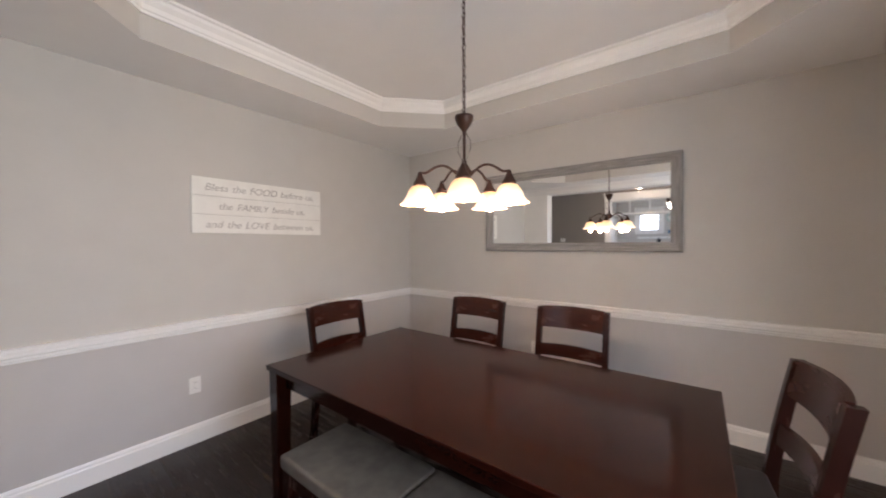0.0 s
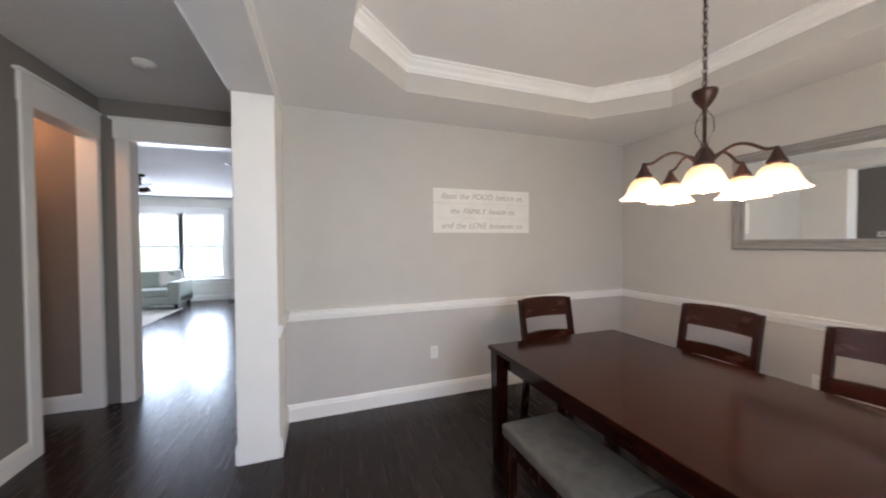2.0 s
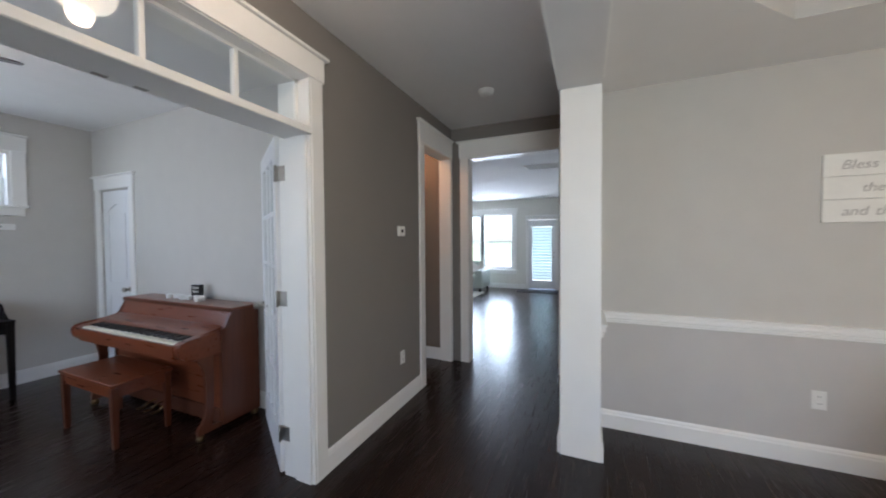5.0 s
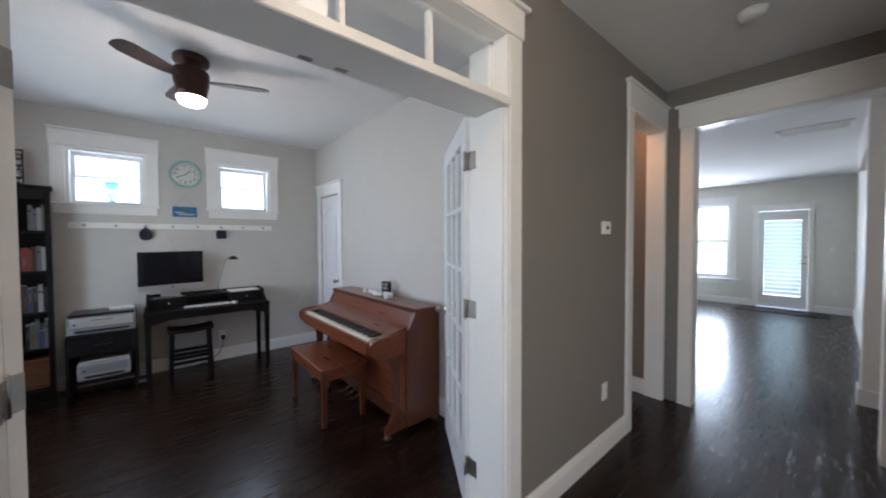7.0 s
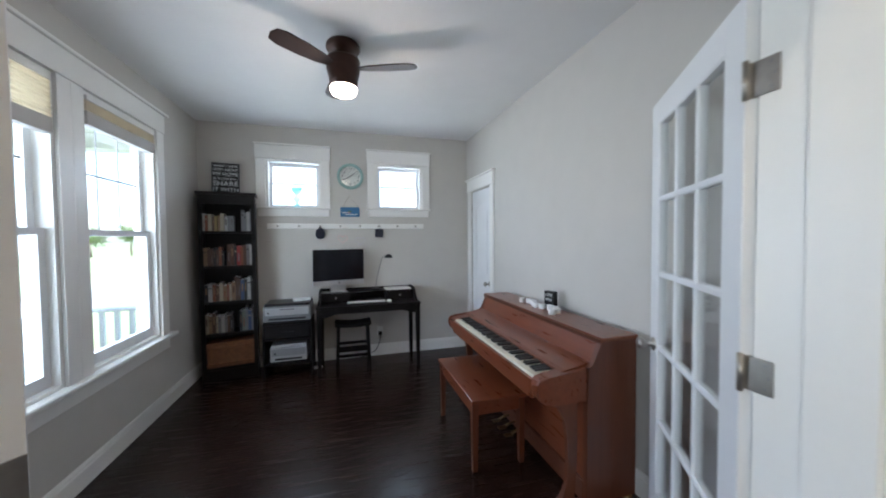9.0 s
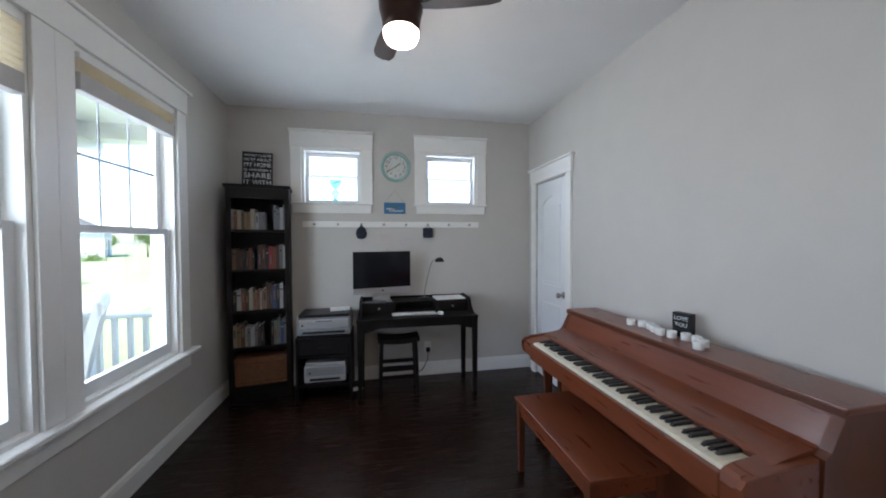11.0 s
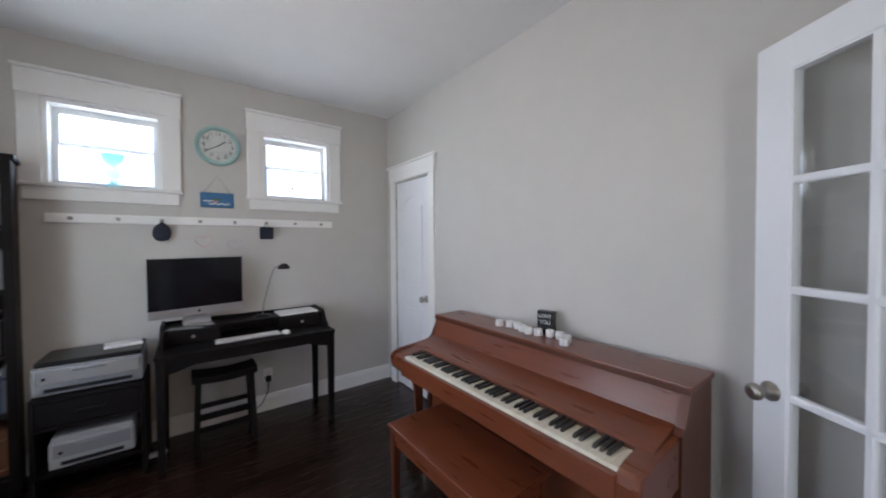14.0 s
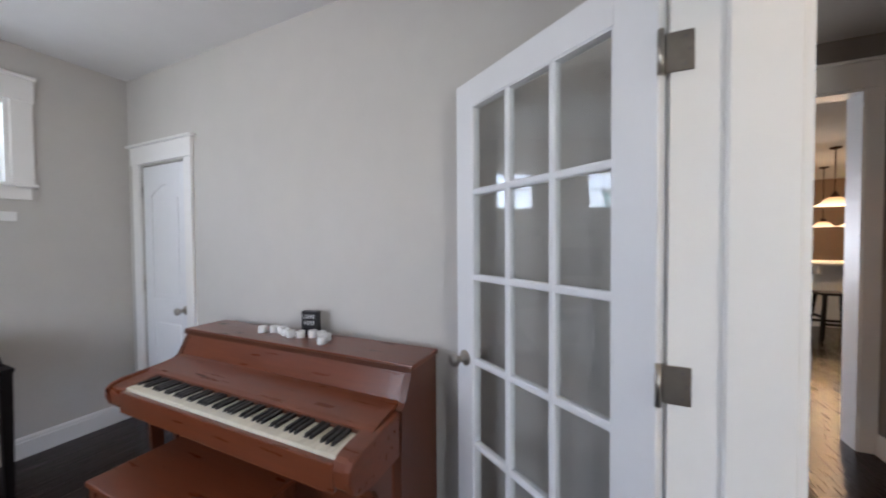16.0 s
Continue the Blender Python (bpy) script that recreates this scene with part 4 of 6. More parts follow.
def plate(name, label, category, m, kind):
    """A small wall plate facing local +y, centred on the origin."""
    root = thing(name, label, category, m)
    boxes("cover", PLASTIC, root, (-0.036, 0.036, 0, 0.006, -0.058, 0.058), bevel=0.002)
    if kind == "outlet":
        for s in (-1, 1):
            boxes("socket", PLASTIC, root, (-0.016, 0.016, 0.006, 0.0085, s * 0.022 - 0.014, s * 0.022 + 0.014), bevel=0.003)
            boxes("slot", BLACKPL, root, (-0.008, -0.0055, 0.0085, 0.009, s * 0.022 - 0.004, s * 0.022 + 0.006), (0.0055, 0.008, 0.0085, 0.009, s * 0.022 - 0.004, s * 0.022 + 0.006))
    else:
        boxes("rocker", PLASTIC, root, (-0.016, 0.016, 0.006, 0.010, -0.033, 0.033), bevel=0.002)
    return root


OUT = "white duplex wall outlet above the baseboard"
plate("wall_outlet", OUT, "outlet", pose(-2.786, 1.291, 0.424, 0, 0, -90), "outlet")
plate("wall_outlet", OUT, "outlet", pose(-1.14, 3.592, 0.43, 0, 0, 180), "outlet")
plate("wall_outlet", OUT, "outlet", pose(-2.505, -1.53, 0.42), "outlet")
plate("wall_outlet", OUT, "outlet", pose(-1.56, -5.39, 0.075), "outlet")
plate("light_switch", "white rocker light switch in the side passage", "switch", pose(-3.665, -1.97, 1.27, 0, 0, -90), "switch")


def thermostat():
    root = thing("thermostat", "small white square thermostat on the dark hallway wall", "thermostat", pose(-2.487, -1.53, 1.522))
    boxes("body", PLASTIC, root, (-0.05, 0.05, 0, 0.022, -0.042, 0.042), bevel=0.004)
    boxes("display", SCREEN, root, (-0.014, 0.014, 0.022, 0.0235, -0.012, 0.014))


thermostat()


def smoke_alarm():
    root = thing("smoke_alarm", "round white smoke alarm on the hallway ceiling", "smoke alarm", pose(-2.85, -0.86, 2.75))
    bm = bmesh.new()
    lathe(bm, [(0.07, 0), (0.07, -0.012), (0.062, -0.016), (0.062, -0.03), (0.045, -0.044), (0.002, -0.046)], n=28)
    part("body", bm, PLASTIC, root)
    bm = bmesh.new()
    lathe(bm, [(0.012, -0.045), (0.012, -0.049), (0.001, -0.05)], (0.02, 0.01, 0), n=12)
    part("test_button", bm, PLASTIC, root)


smoke_alarm()
# ---- office: piano ----
def piano():
    root = thing("piano", "walnut spinet piano with its keyboard open against the wall", "piano")
    y0, y1, xb, top = -4.105, -2.588, -1.935, 0.925
    side = [(xb, 0.045), (xb, top - 0.022), (-1.712, top - 0.022), (-1.655, 0.79), (-1.63, 0.772), (-1.622, 0.60), (-1.622, 0.045)]
    arm = [(-1.6225, 0.771), (-1.40, 0.750), (-1.352, 0.737), (-1.334, 0.715), (-1.332, 0.68), (-1.345, 0.64), (-1.38, 0.612), (-1.46, 0.598), (-1.6225, 0.598)]
    leg = [(-1.425, 0.601), (-1.462, 0.575), (-1.490, 0.52), (-1.505, 0.44), (-1.510, 0.3), (-1.502, 0.18), (-1.478, 0.125), (-1.450, 0.10), (-1.442, 0.075), (-1.446, 0.045),
           (-1.615, 0.045), (-1.615, 0.075), (-1.545, 0.085), (-1.552, 0.14), (-1.562, 0.3), (-1.566, 0.45), (-1.564, 0.601)]
    for a, b, c in ((y0, y0 + 0.032, 0.006), (y1 - 0.032, y1, -0.006)):
        bm = bmesh.new()
        prism(bm, side, "y", a, b)
        part("side_panel", bm, PIANO_UP, root)
        inner, outer = (a + c, b) if c > 0 else (a, b + c)
        bm = bmesh.new()
        prism(bm, arm, "y", inner, outer)
        bmesh.ops.bevel(bm, geom=[e for e in bm.edges if abs(e.verts[0].co.y - e.verts[1].co.y) < 1e-5], offset=0.004, segments=2, affect="EDGES")
        part("arm", bm, PIANO, root)
        bm = bmesh.new()
        prism(bm, leg, "y", inner, outer)
        part("leg", bm, PIANO_UP, root)
    for a, b in ((y0 + 0.032, y0 + 0.135), (y1 - 0.082, y1 - 0.032)):
        bm = bmesh.new()
        drop = 0.011 if a < -3.5 else 0.0
        prism(bm, [(-1.62, 0.62), (-1.69, 0.76), (-1.664, 0.791), (-1.645, 0.789), (-1.515, 0.766 - drop * 0.4), (-1.4875, 0.758 - drop), (-1.40, 0.7485 - drop), (-1.362, 0.739 - drop), (-1.349, 0.728 - drop), (-1.342, 0.70), (-1.347, 0.645), (-1.37, 0.62)], "y", a, b)
        part("cheek_block", bm, PIANO, root)
    bm = bmesh.new()
    box(bm, xb - 0.006, -1.70, y0 - 0.008, y1 + 0.008, top - 0.022, top, 0.005, 2)
    part("lid", bm, PIANO, root)
    boxes("lid_edge", PIANOTRIM, root, (-1.7015, -1.696, y0 - 0.004, y1 + 0.004, top - 0.03, top - 0.008))
    bm = bmesh.new()
    prism(bm, [(-1.735, top - 0.022), (-1.712, top - 0.022), (-1.664, 0.792), (-1.690, 0.785)], "y", y0 + 0.032, y1 - 0.032)
    part("music_panel", bm, PIANO, root, "sloping walnut front panel")
    bm = bmesh.new()
    prism(bm, [(-1.69, 0.76), (-1.664, 0.792), (-1.645, 0.79), (-1.515, 0.765), (-1.49, 0.757), (-1.488, 0.742), (-1.50, 0.735)], "y", y0 + 0.1355, y1 - 0.0825)
    part("fallboard", bm, PIANO, root)
    boxes("key_felt", PIANOTRIM, root, (-1.492, -1.486, y0 + 0.138, y1 - 0.084, 0.735, 0.752))
    boxes("keybed", PIANOTRIM, root, (-1.66, -1.36, y0 + 0.032, y1 - 0.032, 0.625, 0.69))
    bm = bmesh.new()
    box(bm, -1.362, -1.338, y0 + 0.134, y1 - 0.081, 0.622, 0.722, 0.005, 2)
    part("keyslip", bm, PIANO, root)
    boxes("knee_board", PIANO, root, (-1.66, -1.635, y0 + 0.032, y1 - 0.032, 0.16, 0.625))
    boxes("bottom_rail", PIANOTRIM, root, (-1.70, -1.62, y0 + 0.032, y1 - 0.032, 0.045, 0.16), bevel=0.004)
    boxes("back_board", PIANOTRIM, root, (xb, xb + 0.02, y0 + 0.032, y1 - 0.032, 0.05, top - 0.03))
    for yy in (-3.46, -3.36, -3.26):
        bm = bmesh.new()
        tube(bm, [(-1.66, yy, 0.09), (-1.58, yy, 0.085), (-1.54, yy, 0.07)], 0.009, 8)
        box(bm, -1.545, -1.485, yy - 0.018, yy + 0.018, 0.058, 0.067, 0.004, 2)
        part("pedal", bm, BRASS, root)
    for yy in (y0 + 0.02, y1 - 0.02):
        for xx in (-1.468, -1.90):
            bm = bmesh.new()
            lathe(bm, [(0.012, 0.046), (0.018, 0.042), (0.027, 0.034), (0.028, 0.016), (0.023, 0.004), (0.017, 0)], (xx, yy, 0), 14)
            part("caster", bm, BRASS, root, "small brass caster")
    pitch, start = 1.286 / 52, -3.957
    white, black = bpy.data.meshes.new("white_key"), bpy.data.meshes.new("black_key")
    bm = bmesh.new()
    box(bm, 0, 0.128, 0.0006, pitch - 0.0006, -0.018, 0.0, 0.0012)
    box(bm, 0.1265, 0.1285, 0.0008, pitch - 0.0008, -0.03, -0.003)
    bm.to_mesh(white)
    bm.free()
    bm = bmesh.new()
    prism(bm, [(0, 0), (0, 0.0135), (0.082, 0.0115), (0.092, 0.002), (0.093, 0)], "y", -0.0064, 0.0064)
    bmesh.ops.recalc_face_normals(bm, faces=bm.faces)
    bm.to_mesh(black)
    bm.free()
    white.materials.append(IVORY)
    black.materials.append(EBONY)
    for i in range(52):
        k = new("white_key", white)
        k.parent, k.location = root, (-1.488, start + pitch * i, 0.737)
        if i % 7 in (0, 2, 3, 5, 6) and i < 51:
            k = new("black_key", black)
            k.parent, k.location = root, (-1.487, start + pitch * (i + 1), 0.7372)


# upright grain; the walnut is darkened to put shade on sides and legs
PIANO_UP = wood("walnut_shade_darkened_veneer", (0.072, 0.020, 0.009), (0.125, 0.038, 0.0165), 0.33, (14, 14, 1.2), coat=0.15, bump=0.05)
piano()


def piano_bench():
    root = thing("piano_bench", "walnut piano bench with square tapered legs", "bench", pose(-1.345, -3.42, 0))
    hx, hy, top = 0.19, 0.385, 0.458
    bm = bmesh.new()
    box(bm, -hx, hx, -hy, hy, top - 0.022, top, 0.006, 2)
    part("lid", bm, PIANO, root)
    boxes("apron", PIANO, root, (hx - 0.035, hx - 0.015, -hy + 0.02, hy - 0.02, top - 0.10, top - 0.022), bevel=0.002)
    boxes("apron", PIANO, root, (-hx + 0.015, -hx + 0.035, -hy + 0.02, hy - 0.02, top - 0.10, top - 0.022), bevel=0.002)
    boxes("apron", PIANO, root, (-hx + 0.035, hx - 0.035, -hy + 0.02, -hy + 0.04, top - 0.10, top - 0.022))
    boxes("apron", PIANO, root, (-hx + 0.035, hx - 0.035, hy - 0.04, hy - 0.02, top - 0.10, top - 0.022))
    for sx in (-1, 1):
        for sy in (-1, 1):
            bm = bmesh.new()
            bone((sx * (hx - 0.03), sy * (hy - 0.035), 0), (sx * (hx - 0.03), sy * (hy - 0.035), top - 0.03), 0.03, 0.03, bm, 1.4)
            part("leg", bm, PIANO_UP, root)


piano_bench()


def candle(x, y, h=0.036):
    root = thing("tea_light", "small white round candle holder on the piano lid", "candle", pose(x, y, 0.925), "candle holders in a wavy row")
    bm = bmesh.new()
    lathe(bm, [(0.021, 0), (0.0228, 0.002), (0.0228, h - 0.002), (0.0215, h), (0.018, h), (0.017, h - 0.006), (0.001, h - 0.007)], n=18)
    part("holder", bm, PAPER, root)


for k in range(9):
    candle(-1.825 - 0.024 * math.sin(k * 1.25 - 0.4) - 0.002 * k, -3.60 + 0.0555 * k)
candle(-1.783, -3.135)
root = thing("lettered_box", "black box with white lettering reading love you", "box", pose(-1.898, -3.322, 0.925, 0, 0, 12))
boxes("box", BLACKPL, root, (-0.022, 0.022, -0.046, 0.046, 0, 0.126), bevel=0.002)
lettering("LOVE", 0.030, PAPER, pose(0.0225, 0, 0.098, 90, 0, 90), root)
lettering("YOU", 0.030, PAPER, pose(0.0225, 0, 0.064, 90, 0, 90), root)


# ---- office: bookcase ----
SHELF = pose(0.7325, -5.1225, 0, 0, 0, 9.3)
SHELVES = (0.13, 0.485, 0.815, 1.185, 1.545)


def bookcase():
    root = thing("bookcase", "tall black-brown wooden bookcase filled with books, in the corner", "bookcase", SHELF)
    hw, d, h = 0.253, 0.225, 1.915
    for s in (-1, 1):
        boxes("side_panel", BLACKWOOD, root, (s * hw - 0.012 - s * 0.012, s * hw + 0.012 - s * 0.012, -d, 0, 0, h), bevel=0.002)
        boxes("front_stile", BLACKWOOD, root, (*sorted((s * hw, s * (hw - 0.04))), 0, 0.012, 0, h), bevel=0.002)
    boxes("back_panel", BLACKWOOD, root, (-hw + 0.02, hw - 0.02, -d, -d + 0.006, 0.05, h))
    for z in SHELVES:
        boxes("shelf", BLACKWOOD, root, (-hw + 0.024, hw - 0.024, -d + 0.006, 0.004, z - 0.022, z), bevel=0.002)
    boxes("top_rail", BLACKWOOD, root, (-hw + 0.04, hw - 0.04, 0, 0.011, 1.82, h), bevel=0.002)
    boxes("plinth", BLACKWOOD, root, (-hw + 0.04, hw - 0.04, 0, 0.011, 0, 0.108), bevel=0.002)
    bm = bmesh.new()
    box(bm, -hw - 0.015, hw + 0.015, -d - 0.004, 0.028, h, h + 0.03, 0.006, 2)
    part("top", bm, BLACKWOOD, root)


bookcase()
COVERS = {}
for nm, c in (("cream", (0.42, 0.37, 0.27)), ("tan", (0.27, 0.17, 0.085)), ("brown", (0.09, 0.042, 0.026)), ("rust", (0.24, 0.07, 0.03)), ("grey", (0.2, 0.205, 0.21)), ("black", (0.02, 0.02, 0.022)),
              ("white", (0.46, 0.46, 0.44)), ("red", (0.36, 0.03, 0.03)), ("blue", (0.05, 0.09, 0.20)), ("sage", (0.18, 0.21, 0.16)), ("yellow", (0.3, 0.21, 0.07))):
    COVERS[nm] = material(nm + "_book_cover", tuple(0.62 * v for v in c), 0.6, spread=0.15, scale=14)


def book(x, z, w, h, d, colour, lean=0.0, back=-0.03):
    """Stands on its tail with the spine to the room."""
    root = thing("book", colour + " covered book standing on a bookcase shelf", "book", SHELF @ pose(x, back, z) @ pose(0, 0, 0, 0, lean, 0), "books on the bookcase")
    bm = bmesh.new()
    box(bm, 0, 0.0022, -d, 0, 0, h)
    box(bm, w - 0.0022, w, -d, 0, 0, h)
    box(bm, 0.0022, w - 0.0022, -0.0024, 0, 0, h)
    part("cover", bm, COVERS[colour], root)
    boxes("page_block", PAPER, root, (0.0024, w - 0.0024, -d + 0.004, -0.0026, 0.003, h - 0.004))
    style = int(w * 1e5) % 4
    if style:
        band = COVERS[("tan", "cream", "grey")[style - 1] if colour in ("black", "blue", "brown", "red", "rust") else ("brown", "black", "rust")[style - 1]]
        lo, hi = ((0.42, 0.8), (0.72, 0.78), (0.2, 0.62))[style - 1]
        inset = (0.009, 0.003, 0.010)[style - 1]
        boxes("spine_label", band, root, (min(inset, w * 0.42), w - min(inset, w * 0.42), 0, 0.0006, h * lo, h * hi))


def fill_shelves():
    rnd = random.Random(21)
    rows = (
        (1.545, ["white", "rust", "cream", "brown", "yellow", "tan", "cream", "white", "grey", "grey"], ["grey", "grey", "white", "grey"], 0.19),
        (1.185, ["tan", "brown", "brown", "black", "brown", "rust", "black"], ["brown", "brown", "black", "red", "rust", "brown", "grey", "white"], 0.19),
        (0.815, ["black", "white", "rust", "brown", "cream", "tan", "rust", "cream", "tan", "brown"], ["brown", "brown", "blue", "black", "white", "black"], 0.2),
        (0.485, ["cream", "tan", "brown", "cream", "grey", "white", "grey", "brown", "black"], ["black", "sage", "grey", "blue", "grey"], 0.21),
    )
    for z, first, second, tall in rows:
        x = 0.222
        for c in first:
            w = rnd.uniform(0.018, 0.034)
            x -= w + 0.0012
            book(x, z, w, tall * rnd.uniform(0.8, 1.02), 0.15, c, back=rnd.uniform(-0.045, -0.02))
        x = -0.222
        for c in second[::-1]:
            w = rnd.uniform(0.022, 0.032)
            book(x, z, w, tall * rnd.uniform(1.0, 1.24), 0.16, c, back=rnd.uniform(-0.04, -0.02))
            x += w + 0.0012


fill_shelves()


def basket():
    root = thing("basket", "brown woven basket on the lowest bookcase shelf", "basket", SHELF @ pose(0, -0.10, 0.13))
    bm = bmesh.new()
    prism(bm, [(-0.208, 0), (0.208, 0), (0.216, 0.25), (-0.216, 0.25)], "y", -0.10, 0.085)
    part("body", bm, WICKER, root)
    for z in (0.03, 0.20, 0.25):
        boxes("band", WICKER, root, (-0.217, 0.217, -0.102, 0.091, z - 0.008, z + 0.006), bevel=0.003)


basket()


def shelf_sign():
    root = thing("lettered_sign", "black board with white block lettering leaning on the bookcase", "sign", SHELF @ pose(0.02, -0.115, 1.9455, 9, 0, 0))
    boxes("board", BLACKPL, root, (-0.128, 0.128, -0.012, 0, 0, 0.335), bevel=0.002)
    lines = (("WHAT I LOVE", 0.036, 0.30), ("MOST ABOUT", 0.036, 0.258), ("MY HOME", 0.055, 0.208), ("IS WHOM I", 0.032, 0.158), ("SHARE", 0.072, 0.104), ("IT WITH", 0.055, 0.04))
    for text, size, z in lines:
        t = lettering(text, size, PAPER, pose(0, 0.001, z, 90, 0, 180), root)
        wide = t.dimensions.x or 0.2
        t.matrix_basis = pose(0, 0.001, z, 90, 0, 180) @ Matrix.Diagonal((0.225 / wide, 1, 1, 1))


shelf_sign()


# ---- office: desk and printer stand ----
def desk():
    root = thing("desk", "black wooden writing desk with a low drawer gallery", "desk")
    x0, x1, y0, y1, top = -1.245, -0.125, -5.36, -4.865, 0.735
    bm = bmesh.new()
    box(bm, x0, x1, y0, y1, top - 0.022, top, 0.004, 2)
    part("desktop", bm, BLACKWOOD, root)
    arch = [(x0 + 0.05, top - 0.022), (x0 + 0.05, top - 0.125), (x0 + 0.12, top - 0.11), (x0 + 0.20, top - 0.085), (x1 - 0.20, top - 0.085), (x1 - 0.12, top - 0.11), (x1 - 0.05, top - 0.125), (x1 - 0.05, top - 0.022)]
    for yy in (y1 - 0.035, y0 + 0.015):
        bm = bmesh.new()
        prism(bm, arch, "y", yy, yy + 0.018)
        part("apron", bm, BLACKWOOD, root)
    for xx in (x0 + 0.018, x1 - 0.036):
        boxes("apron", BLACKWOOD, root, (xx, xx + 0.018, y0 + 0.05, y1 - 0.05, top - 0.12, top - 0.022))
    for xx in (x0 + 0.03, x1 - 0.03):
        for yy in (y0 + 0.03, y1 - 0.03):
            bm = bmesh.new()
            bone((xx, yy, 0), (xx, yy, top - 0.022), 0.036, 0.036, bm, 1.35)
            part("leg", bm, BLACKWOOD, root)
    # gallery: back board, sloping ends, two drawer boxes
    boxes("gallery_back", BLACKWOOD, root, (x0 + 0.03, x1 - 0.03, y0, y0 + 0.018, top, 0.865))
    for xx in (x0 + 0.02, x1 - 0.038):
        bm = bmesh.new()
        prism(bm, [(y0, top), (y0 + 0.40, top), (y0 + 0.385, top + 0.03), (y0 + 0.33, top + 0.06), (y0 + 0.29, top + 0.12), (y0 + 0.26, 0.872), (y0, 0.872)], "x", xx, xx + 0.018)
        part("gallery_end", bm, BLACKWOOD, root)
    for a, b in ((x0 + 0.04, x0 + 0.36), (x1 - 0.36, x1 - 0.04)):
        body = boxes("drawer_box", BLACKWOOD, root, (a, b, y0 + 0.02, y0 + 0.25, top + 0.001, 0.845), bevel=0.002)
        boxes("drawer_front", BLACKWOOD, body, (a + 0.012, b - 0.012, y0 + 0.25, y0 + 0.262, top + 0.012, 0.832), bevel=0.002)
        bm = bmesh.new()
        lathe(bm, [(0.006, 0), (0.006, 0.008), (0.011, 0.014), (0.008, 0.022), (0.001, 0.023)], ((a + b) / 2, y0 + 0.262, 0.79), 12, "y")
        part("knob", bm, NICKEL, body, "small metal drawer knob")
    boxes("gallery_shelf", BLACKWOOD, root, (x0 + 0.36, x1 - 0.36, y0 + 0.02, y0 + 0.23, 0.83, 0.845))


desk()


def computer():
    root = thing("computer", "slim aluminium desktop computer with a dark screen", "computer", pose(-0.362, -5.185, 0.8455, 0, 0, 12))
    boxes("screen", SCREEN, root, (-0.284, 0.284, 0.0, 0.006, 0.135, 0.488), bevel=0.001)
    boxes("casing", ALU, root, (-0.284, 0.284, -0.012, 0.0, 0.078, 0.488), bevel=0.003)
    chin = boxes("chin", ALU, root, (-0.284, 0.284, 0.0, 0.006, 0.078, 0.135), bevel=0.001)
    bm = bmesh.new()
    lathe(bm, [(0.009, 0.006), (0.009, 0.0068)], (0, 0, 0.107), 14, "y")
    part("badge", bm, BLACKPL, chin)
    bm = bmesh.new()
    prism(bm, [(-0.012, 0.30), (-0.022, 0.30), (-0.075, 0.006), (-0.075, 0), (0.06, 0), (0.06, 0.005), (-0.055, 0.008)], "x", -0.085, 0.085)
    part("stand", bm, ALU, root)


computer()


def desk_lamp():
    root = thing("desk_lamp", "small dark metal desk lamp with a curved arm", "lamp", pose(-0.775, -5.215, 0.8455))
    bm = bmesh.new()
    lathe(bm, [(0.065, 0), (0.065, 0.008), (0.05, 0.016), (0.012, 0.022)], n=24)
    part("base", bm, BLACKPL, root)
    bm = bmesh.new()
    tube(bm, [(0, 0, 0.02), (-0.012, 0.01, 0.12), (-0.038, 0.03, 0.24), (-0.062, 0.05, 0.34), (-0.078, 0.062, 0.385), (-0.098, 0.075, 0.405), (-0.12, 0.085, 0.405)], 0.0055, 8)
    part("arm", bm, STEEL, root)
    bm = bmesh.new()
    lathe(bm, [(0.008, 0.032), (0.024, 0.026), (0.042, 0.008), (0.048, -0.012), (0.044, -0.012), (0.002, -0.006)], (-0.145, 0.095, 0.395), 20)
    part("shade", bm, BLACKPL, root, "black domed lamp shade")


desk_lamp()


def keyboard():
    root = thing("keyboard", "slim white computer keyboard on the desk", "keyboard", pose(-0.655, -5.02, 0.7355, 2, 0, 0))
    boxes("case", ALU, root, (-0.21, 0.21, -0.057, 0.057, 0, 0.012), bevel=0.003)
    for r in range(5):
        for c in range(14):
            boxes("key", PLASTIC, root, (-0.203 + c * 0.0292, -0.203 + c * 0.0292 + 0.0265, -0.05 + r * 0.0205, -0.05 + r * 0.0205 + 0.018, 0.012, 0.0155))


keyboard()
root = thing("mouse", "white computer mouse on the desk", "mouse", pose(-0.905, -5.0, 0.7355))
bm = bmesh.new()
lathe(bm, [(0.03, 0), (0.033, 0.006), (0.028, 0.016), (0.016, 0.022), (0.002, 0.024)], n=20)
bmesh.ops.scale(bm, vec=(1, 1.7, 1), verts=bm.verts)
part("body", bm, PLASTIC, root)
root = thing("paper_stack", "white papers lying on the desk gallery", "paper", pose(-1.035, -5.24, 0.8455, 0, 0, 3))
boxes("sheets", PAPER, root, (-0.15, 0.15, -0.10, 0.11, 0, 0.012), bevel=0.001)
root = thing("notebook", "grey notebook on the desk gallery", "notebook", pose(-0.305, -5.20, 0.846, 0, 0, -8))
boxes("cover", COVERS["grey"], root, (-0.10, 0.10, 0.055, 0.12, 0, 0.010), bevel=0.001)


